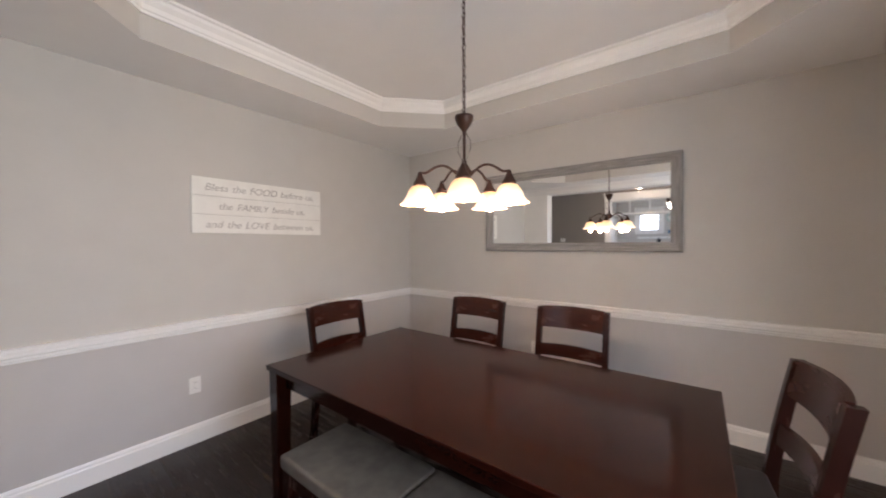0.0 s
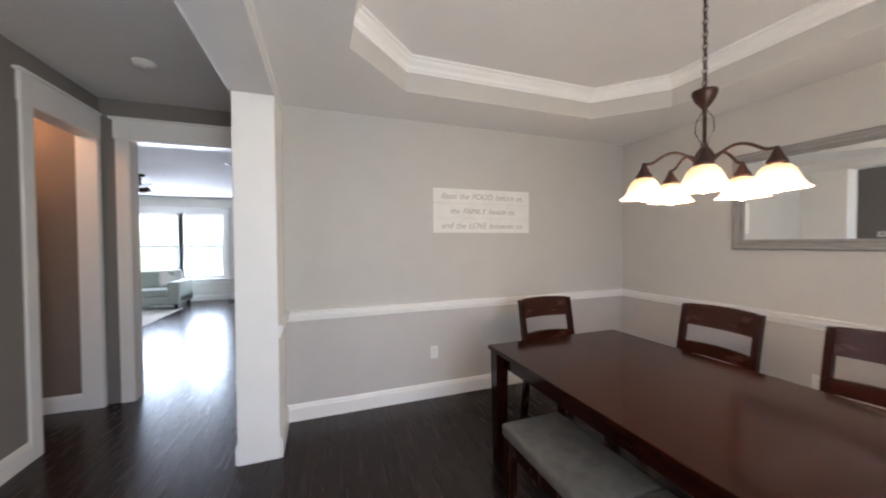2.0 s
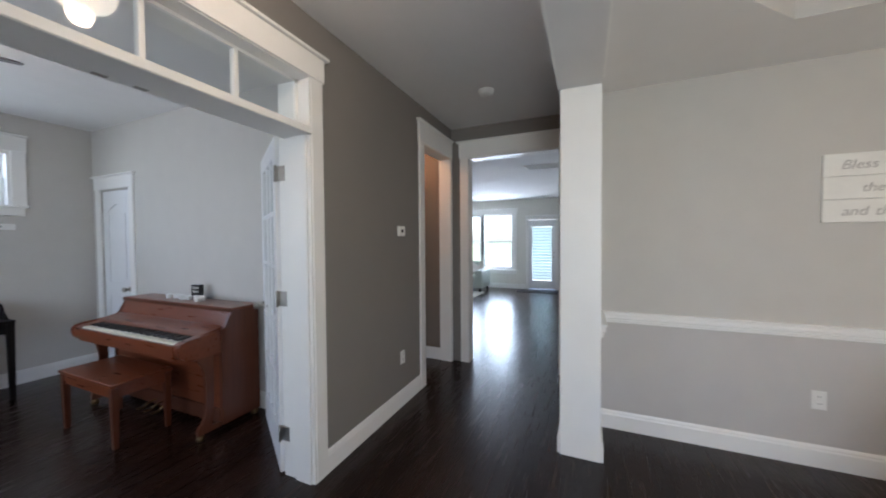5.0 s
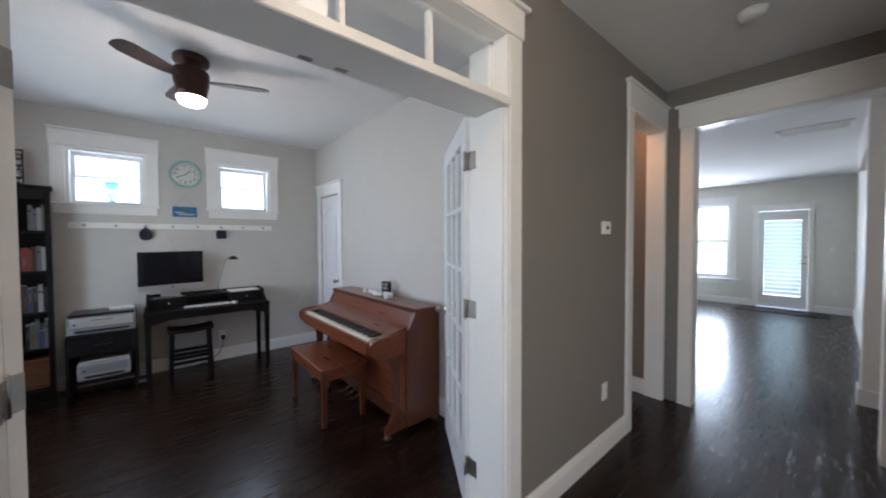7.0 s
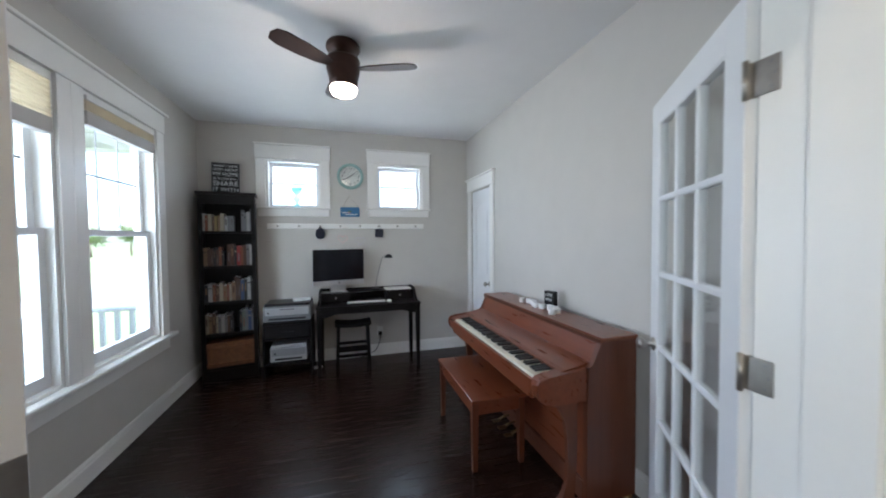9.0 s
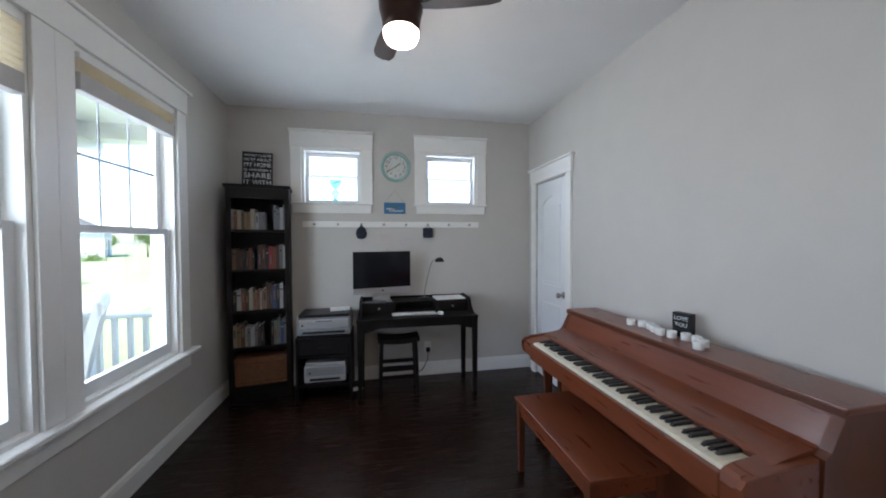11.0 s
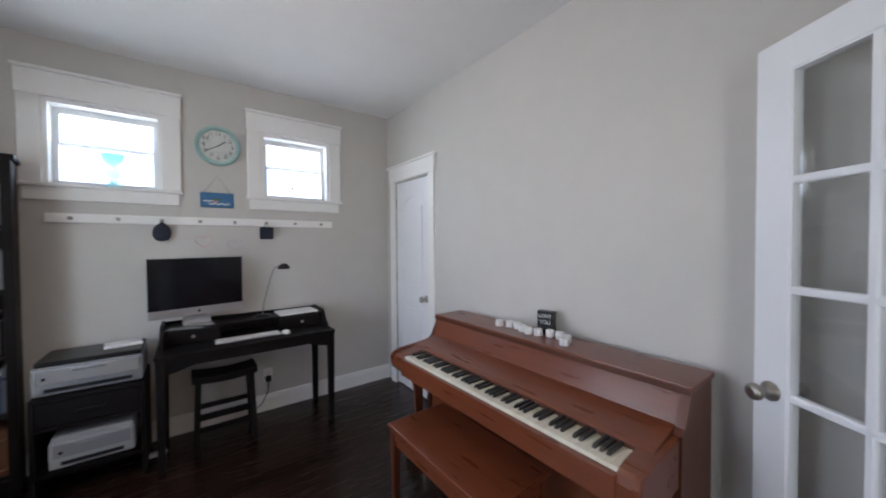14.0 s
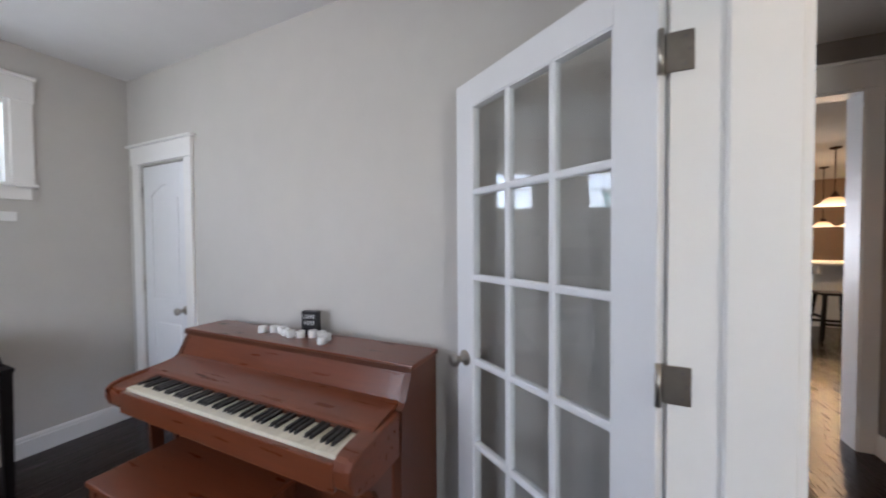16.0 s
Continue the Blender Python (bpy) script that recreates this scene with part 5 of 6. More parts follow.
def stool():
    root = thing("stool", "black wooden saddle stool under the desk", "stool", pose(-0.505, -5.08, 0))
    bm = bmesh.new()
    n, rows = 10, []
    for i in range(n + 1):
        x = -0.195 + 0.39 * i / n
        z = 0.512 + 0.018 * (x / 0.195) ** 2
        rows.append([bm.verts.new((x, y, zz)) for y, zz in ((-0.11, z - 0.04), (0.11, z - 0.04), (0.11, z), (-0.11, z))])
    for a, b in zip(rows, rows[1:]):
        for i in range(4):
            bm.faces.new((a[i], a[(i + 1) % 4], b[(i + 1) % 4], b[i]))
    bm.faces.new(rows[0][::-1])
    bm.faces.new(rows[-1])
    part("seat", bm, BLACKWOOD, root)
    for sx in (-1, 1):
        for sy in (-1, 1):
            bm = bmesh.new()
            bone((sx * 0.175, sy * 0.10, 0), (sx * 0.158, sy * 0.08, 0.485), 0.034, 0.034, bm)
            part("leg", bm, BLACKWOOD, root)
    for sy in (-1, 1):
        for z in (0.16, 0.25):
            boxes("rung", BLACKWOOD, root, (-0.165, 0.165, sy * 0.094 - 0.009, sy * 0.094 + 0.009, z - 0.016, z + 0.016))


stool()


def printer(m, label, w, d, h, slim):
    root = thing("printer", label, "printer", m, "printers on the stand")
    boxes("body", SILVER if not slim else GREYPL, root, (-w / 2, w / 2, -d / 2, d / 2, 0.012, h * 0.86), bevel=0.012, seg=2)
    boxes("lid", BLACKPL if not slim else GREYPL, root, (-w / 2 + 0.008, w / 2 - 0.008, -d / 2 + 0.01, d / 2 - 0.015, h * 0.86, h), bevel=0.008, seg=2)
    boxes("paper_tray", BLACKPL, root, (-w / 2 + 0.05, w / 2 - 0.05, d / 2, d / 2 + 0.004, 0.03, 0.05))
    boxes("front_panel", ALU if not slim else SILVER, root, (-w / 2 + 0.02, w / 2 - 0.02, d / 2, d / 2 + 0.004, h * 0.40, h * 0.80), bevel=0.001)
    boxes("handle", SILVER, root, (-0.07, 0.07, d / 2 + 0.004, d / 2 + 0.011, h * 0.68, h * 0.74), bevel=0.002)
    bm = bmesh.new()
    lathe(bm, [(0.009, d / 2 + 0.003), (0.009, d / 2 + 0.007)], (w / 2 - 0.05, 0, h * 0.55), 12, "y")
    part("button", bm, BLACKPL, root)
    for sx in (-1, 1):
        for sy in (-1, 1):
            boxes("foot", BLACKPL, root, (sx * (w / 2 - 0.04) - 0.012, sx * (w / 2 - 0.04) + 0.012, sy * (d / 2 - 0.04) - 0.012, sy * (d / 2 - 0.04) + 0.012, 0, 0.0125))


def printer_stand():
    root = thing("printer_stand", "low black wooden printer stand with a drawer and open shelf", "stand")
    x0, x1, y0, y1 = -0.075, 0.40, -5.34, -4.955
    boxes("top", BLACKWOOD, root, (x0, x1, y0, y1, 0.565, 0.585), bevel=0.003)
    boxes("shelf", BLACKWOOD, root, (x0 + 0.02, x1 - 0.02, y0, y1 - 0.005, 0.40, 0.418))
    boxes("shelf", BLACKWOOD, root, (x0 + 0.02, x1 - 0.02, y0, y1 - 0.005, 0.14, 0.16))
    boxes("drawer", BLACKWOOD, root, (x0 + 0.024, x1 - 0.024, y1 - 0.02, y1 - 0.002, 0.424, 0.56), bevel=0.003)
    boxes("back_panel", BLACKWOOD, root, (x0 + 0.02, x1 - 0.02, y0 - 0.006, y0, 0.05, 0.565))
    for a in (x0, x1 - 0.02):
        boxes("side_panel", BLACKWOOD, root, (a, a + 0.02, y0, y1, 0.0, 0.565), bevel=0.002)
    boxes("pull", BLACKPL, root, (0.10, 0.22, y1 - 0.002, y1 + 0.014, 0.485, 0.495), bevel=0.002)


printer_stand()
printer(pose(0.16, -5.135, 0.5855), "silver and black printer standing on the black stand", 0.46, 0.34, 0.195, False)
printer(pose(0.155, -5.13, 0.1605), "white printer on the lower shelf of the stand", 0.36, 0.32, 0.185, True)
root = thing("paper_stack", "loose white papers on top of the printer", "paper", pose(0.05, -5.17, 0.7808, 0, 0, 8))
boxes("sheets", PAPER, root, (-0.10, 0.08, -0.06, 0.06, 0, 0.018), bevel=0.002)
root = thing("power_strip", "white power strip with a cable on the floor", "power strip", pose(-0.105, -5.15, 0, 0, 0, 12))
boxes("body", PLASTIC, root, (-0.06, 0.06, -0.02, 0.02, 0, 0.025), bevel=0.004)


# ---- office: wall things ----
def wall_clock():
    cx, cz, y = -0.508, 2.205, -5.39
    root = thing("wall_clock", "round teal rimmed wall clock with a cream face", "clock", pose(cx, y, cz))
    bm = bmesh.new()
    lathe(bm, [(0.155, 0), (0.155, 0.018), (0.150, 0.030), (0.139, 0.036), (0.124, 0.028), (0.120, 0.012)], n=40, axis="y", cap=False)
    part("rim", bm, TEAL, root, "distressed teal rim")
    bm = bmesh.new()
    lathe(bm, [(0.1198, 0.002), (0.1198, 0.014)], n=40, axis="y")
    part("face", bm, CLOCKFACE, root)
    for k in range(1, 13):
        a = radians(30 * k)
        lettering(str(k), 0.043, BLACKPL, pose(-0.094 * math.sin(a), 0.0145, 0.094 * math.cos(a), 90, 0, 180), root, "numeral", 0.0006)
    for nm, deg, ln, w in (("hour_hand", 52, 0.062, 0.009), ("minute_hand", 240, 0.092, 0.006)):
        bm = bmesh.new()
        box(bm, -w / 2, w / 2, 0.016, 0.0172 if nm[0] == "h" else 0.0184, -0.015, ln)
        part(nm, bm, BLACKPL, root, "", pose(0, 0, 0, 0, -deg, 0))

    bm = bmesh.new()
    lathe(bm, [(0.1205, 0.0225), (0.1205, 0.024)], n=40, axis="y")
    g = part("glass", bm, DOORPANE, root)
    g.visible_shadow = False


wall_clock()


def plaque():
    root = thing("hanging_plaque", "small blue painted plaque hung on twine", "plaque", pose(-0.497, -5.39, 1.778))
    boxes("board", BLUEPAINT, root, (-0.111, 0.111, 0.001, 0.013, -0.058, 0.058), bevel=0.002)
    for nm, mat, x0, x1, zc, amp in (("painted_wave", PAPER, -0.085, 0.06, -0.03, 0.006), ("painted_wave", PAPER, 0.03, 0.09, -0.008, 0.004), ("painted_shape", LEAF, -0.02, 0.02, 0.006, 0.008), ("painted_shape", RED, -0.005, 0.028, -0.012, 0.005)):
        bm = bmesh.new()
        tube(bm, [(x0 + (x1 - x0) * i / 12, 0.0135, zc + amp * math.sin(i * 1.7)) for i in range(13)], 0.0045, 6)
        bmesh.ops.scale(bm, vec=(1, 0.3, 1), verts=bm.verts, space=Matrix.Translation((0, -0.0135, 0)))
        part(nm, bm, mat, root)
    bm = bmesh.new()
    tube(bm, [(-0.09, 0.006, 0.058), (0, 0.006, 0.19), (0.09, 0.006, 0.058)], 0.0014, 5)
    part("twine", bm, WICKER, root)


plaque()


def peg_rail():
    root = thing("peg_rail", "long white wooden peg rail with metal hooks", "peg rail")
    boxes("board", TRIM, root, (-1.402, 0.412, -5.39, -5.372, 1.577, 1.637), bevel=0.003)
    for k in range(8):
        x = 0.30 - 0.228 * k
        bm = bmesh.new()
        lathe(bm, [(0.012, 0), (0.012, 0.003), (0.006, 0.006), (0.006, 0.018), (0.011, 0.022), (0.009, 0.03), (0.001, 0.031)], (x, -5.372, 1.607), 12, "y")
        part("peg", bm, NICKEL, root)


peg_rail()
root = thing("hanging_pouch", "round dark navy pouch hung on the peg rail", "pouch", pose(-0.156, -5.362, 1.53))
bm = bmesh.new()
lathe(bm, [(0.004, -0.075), (0.035, -0.068), (0.052, -0.04), (0.055, -0.01), (0.046, 0.025), (0.022, 0.05), (0.01, 0.058), (0.008, 0.085), (0.002, 0.09)], n=18)
bmesh.ops.scale(bm, vec=(1, 0.4, 1), verts=bm.verts)
part("body", bm, NAVY, root)
root = thing("hanging_pouch", "square dark navy cloth hung on the peg rail", "pouch", pose(-0.84, -5.365, 1.53))
boxes("body", NAVY, root, (-0.052, 0.052, -0.012, 0.012, -0.06, 0.042), bevel=0.008)
bm = bmesh.new()
tube(bm, [(-0.02, 0, 0.04), (0, 0.002, 0.085), (0.02, 0, 0.04)], 0.003, 6)
part("loop", bm, NAVY, root)


def heart(x, z, mat, label):
    root = thing("paper_heart", label, "decoration", pose(x, -5.388, z), "paper hearts on the wall")
    pts = []
    for i in range(25):
        t = 2 * math.pi * i / 24
        pts.append((0.0036 * 16 * math.sin(t) ** 3, 0.003, 0.0032 * (13 * math.cos(t) - 5 * math.cos(2 * t) - 2 * math.cos(3 * t) - math.cos(4 * t))))
    bm = bmesh.new()
    tube(bm, pts, 0.0035, 6)
    part("outline", bm, mat, root)


heart(-0.407, 1.455, PINK, "pale pink heart outline stuck to the wall")
heart(-0.611, 1.43, material("pale_lilac_paper", (0.55, 0.53, 0.58), 0.8), "pale lilac heart outline stuck to the wall")


def teal_vase():
    root = thing("pedestal_vase", "teal glass pedestal vase on the window sill", "vase", pose(0.10, -5.432, 1.825))
    bm = bmesh.new()
    lathe(bm, [(0.044, 0), (0.046, 0.012), (0.03, 0.028), (0.018, 0.045), (0.018, 0.06), (0.034, 0.078), (0.041, 0.10), (0.034, 0.122), (0.018, 0.138), (0.017, 0.15), (0.036, 0.168), (0.054, 0.195), (0.06, 0.235), (0.054, 0.235), (0.03, 0.185), (0.002, 0.175)], n=24)
    bmesh.ops.scale(bm, vec=(1, 0.6, 1), verts=bm.verts)
    part("body", bm, TEALGLASS, root)


teal_vase()
root = thing("suncatcher", "tiny red suncatcher hanging in the small window", "ornament", pose(-1.07, -5.452, 1.93))
bm = bmesh.new()
lathe(bm, [(0.013, -0.002), (0.013, 0.002)], n=8, axis="y")
part("disc", bm, RED, root)
bm = bmesh.new()
tube(bm, [(0, 0, 0.014), (0, 0, 0.165)], 0.0008, 4)
part("thread", bm, PAPER, root)
root = plate("wall_outlet", "white wall outlet with a black plug and cable", "outlet", pose(-0.835, -5.39, 0.30), "outlet")
boxes("plug", BLACKPL, root, (-0.022, 0.022, 0.008, 0.05, -0.045, 0.0), bevel=0.006)
bm = bmesh.new()
tube(bm, [(0, 0.04, -0.045), (0.01, 0.06, -0.12), (0.06, 0.05, -0.22), (0.16, 0.03, -0.285), (0.26, 0.05, -0.292)], 0.004, 6)
part("cable", bm, BLACKPL, root)


def ceiling_fan():
    root = thing("ceiling_fan", "bronze ceiling fan with brown blades and a lit bowl", "ceiling fan", pose(-0.442, -3.51, 0))
    bm = bmesh.new()
    lathe(bm, [(0.098, 2.74), (0.108, 2.725), (0.108, 2.70), (0.098, 2.685), (0.06, 2.675), (0.06, 2.648), (0.104, 2.64), (0.11, 2.625), (0.106, 2.56), (0.098, 2.53), (0.092, 2.50), (0.088, 2.455)], n=32)
    part("housing", bm, BRONZE, root)
    bm = bmesh.new()
    lathe(bm, [(0.087, 2.455), (0.086, 2.435), (0.074, 2.412), (0.047, 2.400), (0.002, 2.396)], n=32)
    g = part("light_bowl", bm, FANGLOW, root, "frosted glass light bowl, lit")
    g.visible_shadow = False
    for k in range(3):
        a = radians(160 + 120 * k)
        m = pose(0, 0, 2.575, 0, 0, math.degrees(a))
        bm = bmesh.new()
        out = [(0.10, -0.026), (0.18, -0.048), (0.30, -0.060), (0.43, -0.062), (0.48, -0.045), (0.495, 0.0), (0.48, 0.045), (0.43, 0.062), (0.30, 0.060), (0.18, 0.048), (0.10, 0.026)]
        prism(bm, out, "z", -0.004, 0.004)
        b = part("blade", bm, FANWOOD, root, "dark brown blade", m @ pose(0, 0, 0, 10, 0, 0))


FANWOOD = wood("dark_fan_blade_wood", (0.016, 0.006, 0.004), (0.042, 0.015, 0.010), 0.5, (2, 14, 14))
ceiling_fan()
bulb("fan_bulb", -0.442, -3.51, 2.352, 1.2, 0.04, (1.0, 0.84, 0.64))
# ---- living room and kitchen beyond the hall ----
LX, LC = -10.0, 2.63
LWA, LWB = (-4.0, -3.03, 0.55, 2.22), (-2.95, -2.05, 0.55, 2.22)
LDOOR = (-1.60, -0.86, -0.01, 2.02)
wall("wall_living_west", "x", LX - 0.14, LX, -6.0, -0.2, 0, 2.9, CREAM, [LWA, LWB, LDOOR], "pale living room wall with windows and a glazed door")
wall("wall_living_south", "y", -6.1, -6.0, -10.14, -3.7, 0, 2.9, CREAM, label="plain pale living room wall")
wall("wall_living_partition", "x", -3.83, -3.70, -6.0, -4.2, 0, 2.9, CREAM, label="plain pale living room wall")
wall("wall_kitchen_west", "x", LX - 0.14, LX, -0.2, 4.6, 0, 2.9, BROWN, label="warm brown kitchen wall behind the pendants")
wall("wall_kitchen_south", "y", -0.27, -0.15, -10.0, -7.1, 0, 2.9, CREAM, label="pale wall between living room and kitchen")
wall("wall_kitchen_north", "y", 4.6, 4.7, -10.14, -3.7, 0, 2.9, BROWN, label="warm brown kitchen wall")
wall("wall_kitchen_east", "x", -3.83, -3.70, 0.04, 4.6, 0, 2.9, CREAM, label="pale kitchen wall")
tagged(boxes("column", TRIM, None, (-5.02, -4.84, -0.36, -0.18, 0, LC), bevel=0.004), "white square column between living room and kitchen", "column", kind="structure")
tagged(boxes("header", CREAM, None, (-7.098, -5.021, -0.35, -0.19, 2.30, LC - 0.002)), "pale dropped header over the kitchen opening", "beam", kind="structure")
slab("ceiling_living", LX, -3.83, -6.0, -0.15, LC, CEIL, "flat white living room ceiling")
slab("ceiling_kitchen", LX, -3.83, -0.15, 4.6, LC, CEIL, "flat white kitchen ceiling")
sweep("baseboard", BASE, [(-7.1, -0.27, 0), (-9.99, -0.27, 0)], TRIM, SHOE)
sweep("baseboard", BASE, [(LX, -0.78, 0), (LX, -0.27, 0)][::-1], TRIM, SHOE)
sweep("baseboard", BASE, [(LX, -5.99, 0), (LX, -1.70, 0)][::-1], TRIM, SHOE)
sweep("baseboard", BASE, [(-4.82, -0.16, 0), (-5.04, -0.16, 0), (-5.04, -0.38, 0), (-4.82, -0.38, 0)], TRIM, SHOE, closed=True)
window_x("window_6", *LWA, LX, "tall white double-hung living room window", muntins=False, out=-1)
window_x("window_7", *LWB, LX, "tall white double-hung living room window", muntins=False, out=-1, left=0.0799)
root = thing("window_trim", "white header and sill joining the living room windows", "trim", kind="structure")
boxes("head_casing", TRIM, root, (LX, LX + 0.026, -4.11, -1.94, 2.22, 2.36), bevel=0.002)
boxes("cap", TRIM, root, (LX, LX + 0.045, -4.14, -1.91, 2.36, 2.38), bevel=0.003)
boxes("window_sill", TRIM, root, (LX - 0.06, LX + 0.06, -4.15, -1.90, 0.52, 0.55), bevel=0.004)
boxes("apron", TRIM, root, (LX, LX + 0.018, -4.1, -1.95, 0.43, 0.52))


def patio_door():
    root = thing("door_4", "white patio door with one large glass pane, closed", "door", kind="structure")
    y0, y1 = LDOOR[0] + 0.005, LDOOR[1] - 0.005
    boxes("stile", DOORWHITE, root, (LX - 0.06, LX - 0.02, y0, -1.50, 0.02, 2.01), (LX - 0.06, LX - 0.02, -0.96, y1, 0.02, 2.01))
    boxes("rail", DOORWHITE, root, (LX - 0.06, LX - 0.02, -1.50, -0.96, 0.02, 0.26), (LX - 0.06, LX - 0.02, -1.50, -0.96, 1.82, 2.01))
    p = boxes("pane", PANE, root, (LX - 0.042, LX - 0.038, -1.50, -0.96, 0.26, 1.82))
    p.visible_shadow = False
    bm = bmesh.new()
    for k in range(18):
        z = 0.28 + k * 0.085
        box(bm, LX - 0.034, LX - 0.031, -1.495, -0.965, z, z + 0.078)
    part("blind", bm, BLINDWHITE, root, "white slatted blind between the glass")
    bm = bmesh.new()
    lathe(bm, [(0.02, 0), (0.02, 0.006), (0.01, 0.012), (0.01, 0.03)], (LX - 0.02, -0.905, 0.95), 12, "x")
    box(bm, LX + 0.004, LX + 0.014, -1.01, -0.895, 0.942, 0.958, 0.003)
    lathe(bm, [(0.022, 0), (0.022, 0.012), (0.012, 0.016)], (LX - 0.02, -0.905, 1.08), 12, "x")
    part("lever_handle", bm, NICKEL, root)


BLINDWHITE = translucent("white_blind_slats", (0.55, 0.62, 0.61))
patio_door()
casing_x("patio_door_casing", LDOOR[0], LDOOR[1], 2.02, LX, 1, "white casing round the patio door", wide=0.075, cap=0.13)
root = thing("door_mat", "thin dark floor mat in front of the patio door", "mat", pose(-9.6, -1.1, 0))
boxes("mat", COVERS["black"], root, (-0.28, 0.28, -0.75, 0.55, 0.0, 0.012), bevel=0.004)
plate("light_switch", "white switch plate beside the patio door", "switch", pose(-10.0, -0.55, 1.2, 0, 0, -90), "switch")
plate("wall_outlet", OUT, "outlet", pose(-10.0, -0.5, 0.4, 0, 0, -90), "outlet")


def sofa():
    root = thing("sofa", "pale green-grey fabric sofa under the living room windows", "sofa", pose(-9.2, -3.75, 0, 0, 0, -90))
    w = 1.1
    bm = bmesh.new()
    box(bm, -w, w, -0.42, 0.42, 0.12, 0.30, 0.03, 2)
    part("base", bm, SOFA, root)
    for s in (-1, 1):
        bm = bmesh.new()
        box(bm, s * w - 0.11 - s * 0.11, s * w + 0.11 - s * 0.11, -0.42, 0.44, 0.12, 0.62, 0.06, 3)
        part("armrest", bm, SOFA, root)
    bm = bmesh.new()
    box(bm, -w + 0.2, w - 0.2, -0.44, -0.22, 0.28, 0.82, 0.07, 3)
    part("backrest", bm, SOFA, root)
    for k in range(2):
        bm = bmesh.new()
        box(bm, -0.88 + 0.88 * k, -0.005 + 0.88 * k, -0.24, 0.43, 0.30, 0.46, 0.04, 3)
        part("seat_cushion", bm, SOFA, root)
        bm = bmesh.new()
        box(bm, -0.87 + 0.88 * k, -0.015 + 0.88 * k, -0.26, -0.06, 0.44, 0.84, 0.07, 3)
        part("back_cushion", bm, SOFA, root)
    for sx in (-1, 1):
        for sy in (-1, 1):
            boxes("foot", BLACKWOOD, root, (sx * (w - 0.08) - 0.03, sx * (w - 0.08) + 0.03, sy * 0.36 - 0.03, sy * 0.36 + 0.03, 0, 0.125))


sofa()
for px, py, pr in ((-9.22, -2.95, 20), (-9.2, -4.2, -15)):
    root = thing("throw_pillow", "cream patterned throw pillow on the sofa", "pillow", pose(px, py, 0.47, 0, -24, pr), "throw pillows on the sofa")
    bm = bmesh.new()
    box(bm, -0.07, 0.07, -0.21, 0.21, 0, 0.40, 0.06, 3)
    part("cushion", bm, RUG, root)
root = thing("area_rug", "cream wool area rug on the dark living room floor", "rug")
boxes("rug", RUG, root, (-8.95, -6.3, -5.0, -2.64, 0.001, 0.014), bevel=0.004)


def far_fan():
    root = thing("ceiling_fan", "dark bronze ceiling fan in the living room", "ceiling fan", pose(-6.95, -2.56, 0))
    bm = bmesh.new()
    lathe(bm, [(0.07, LC), (0.07, LC - 0.03), (0.02, LC - 0.05), (0.015, LC - 0.16), (0.05, LC - 0.18), (0.13, LC - 0.22), (0.14, LC - 0.28), (0.06, LC - 0.31)], n=24)
    part("housing", bm, BRONZE, root)
    for k in range(5):
        bm = bmesh.new()
        prism(bm, [(0.12, -0.03), (0.3, -0.065), (0.62, -0.07), (0.66, 0), (0.62, 0.07), (0.3, 0.065), (0.12, 0.03)], "z", -0.004, 0.004)
        part("blade", bm, FANWOOD, root, "", pose(0, 0, LC - 0.24, 8, 0, 30 + 72 * k))


far_fan()


def ceiling_vent():
    root = thing("ceiling_vent", "white slatted return air vent in the living room ceiling", "vent", pose(-5.65, -0.70, LC))
    boxes("vent_frame", TRIM, root, (-0.16, 0.16, -0.28, -0.25, -0.012, 0), (-0.16, 0.16, 0.25, 0.28, -0.012, 0), (-0.16, -0.13, -0.25, 0.25, -0.012, 0), (0.13, 0.16, -0.25, 0.25, -0.012, 0))
    boxes("backing", COVERS["grey"], root, (-0.13, 0.13, -0.25, 0.25, -0.002, 0))
    for k in range(9):
        boxes("slat", TRIM, root, (-0.127 + k * 0.029, -0.117 + k * 0.029, -0.25, 0.25, -0.010, -0.003))


ceiling_vent()
base = tagged(boxes("floor_base", GAP, None, (-10.14, -3.83, -6.1, 4.7, -0.12, -0.013)), "dark espresso wood board floor of the living room", "floor", kind="structure")
for k in range(84):
    boxes("plank", PLANK, base, (LX, -3.83, -6.0 + 0.127 * k, -6.0 + 0.127 * (k + 1) - 0.0015, -0.012, 0.0))


def island():
    root = thing("kitchen_island", "white kitchen island with a pale stone worktop", "island", pose(-8.3, 2.2, 0))
    boxes("body", TRIM, root, (-0.35, 0.35, -1.1, 1.1, 0, 1.0), bevel=0.004)
    boxes("worktop", RUG, root, (-0.4, 0.62, -1.2, 1.2, 1.0, 1.04), bevel=0.008)
    for s in (-0.9, 0.9):
        boxes("bracket", TRIM, root, (0.35, 0.55, s - 0.03, s + 0.03, 0.86, 1.0), bevel=0.01)


island()


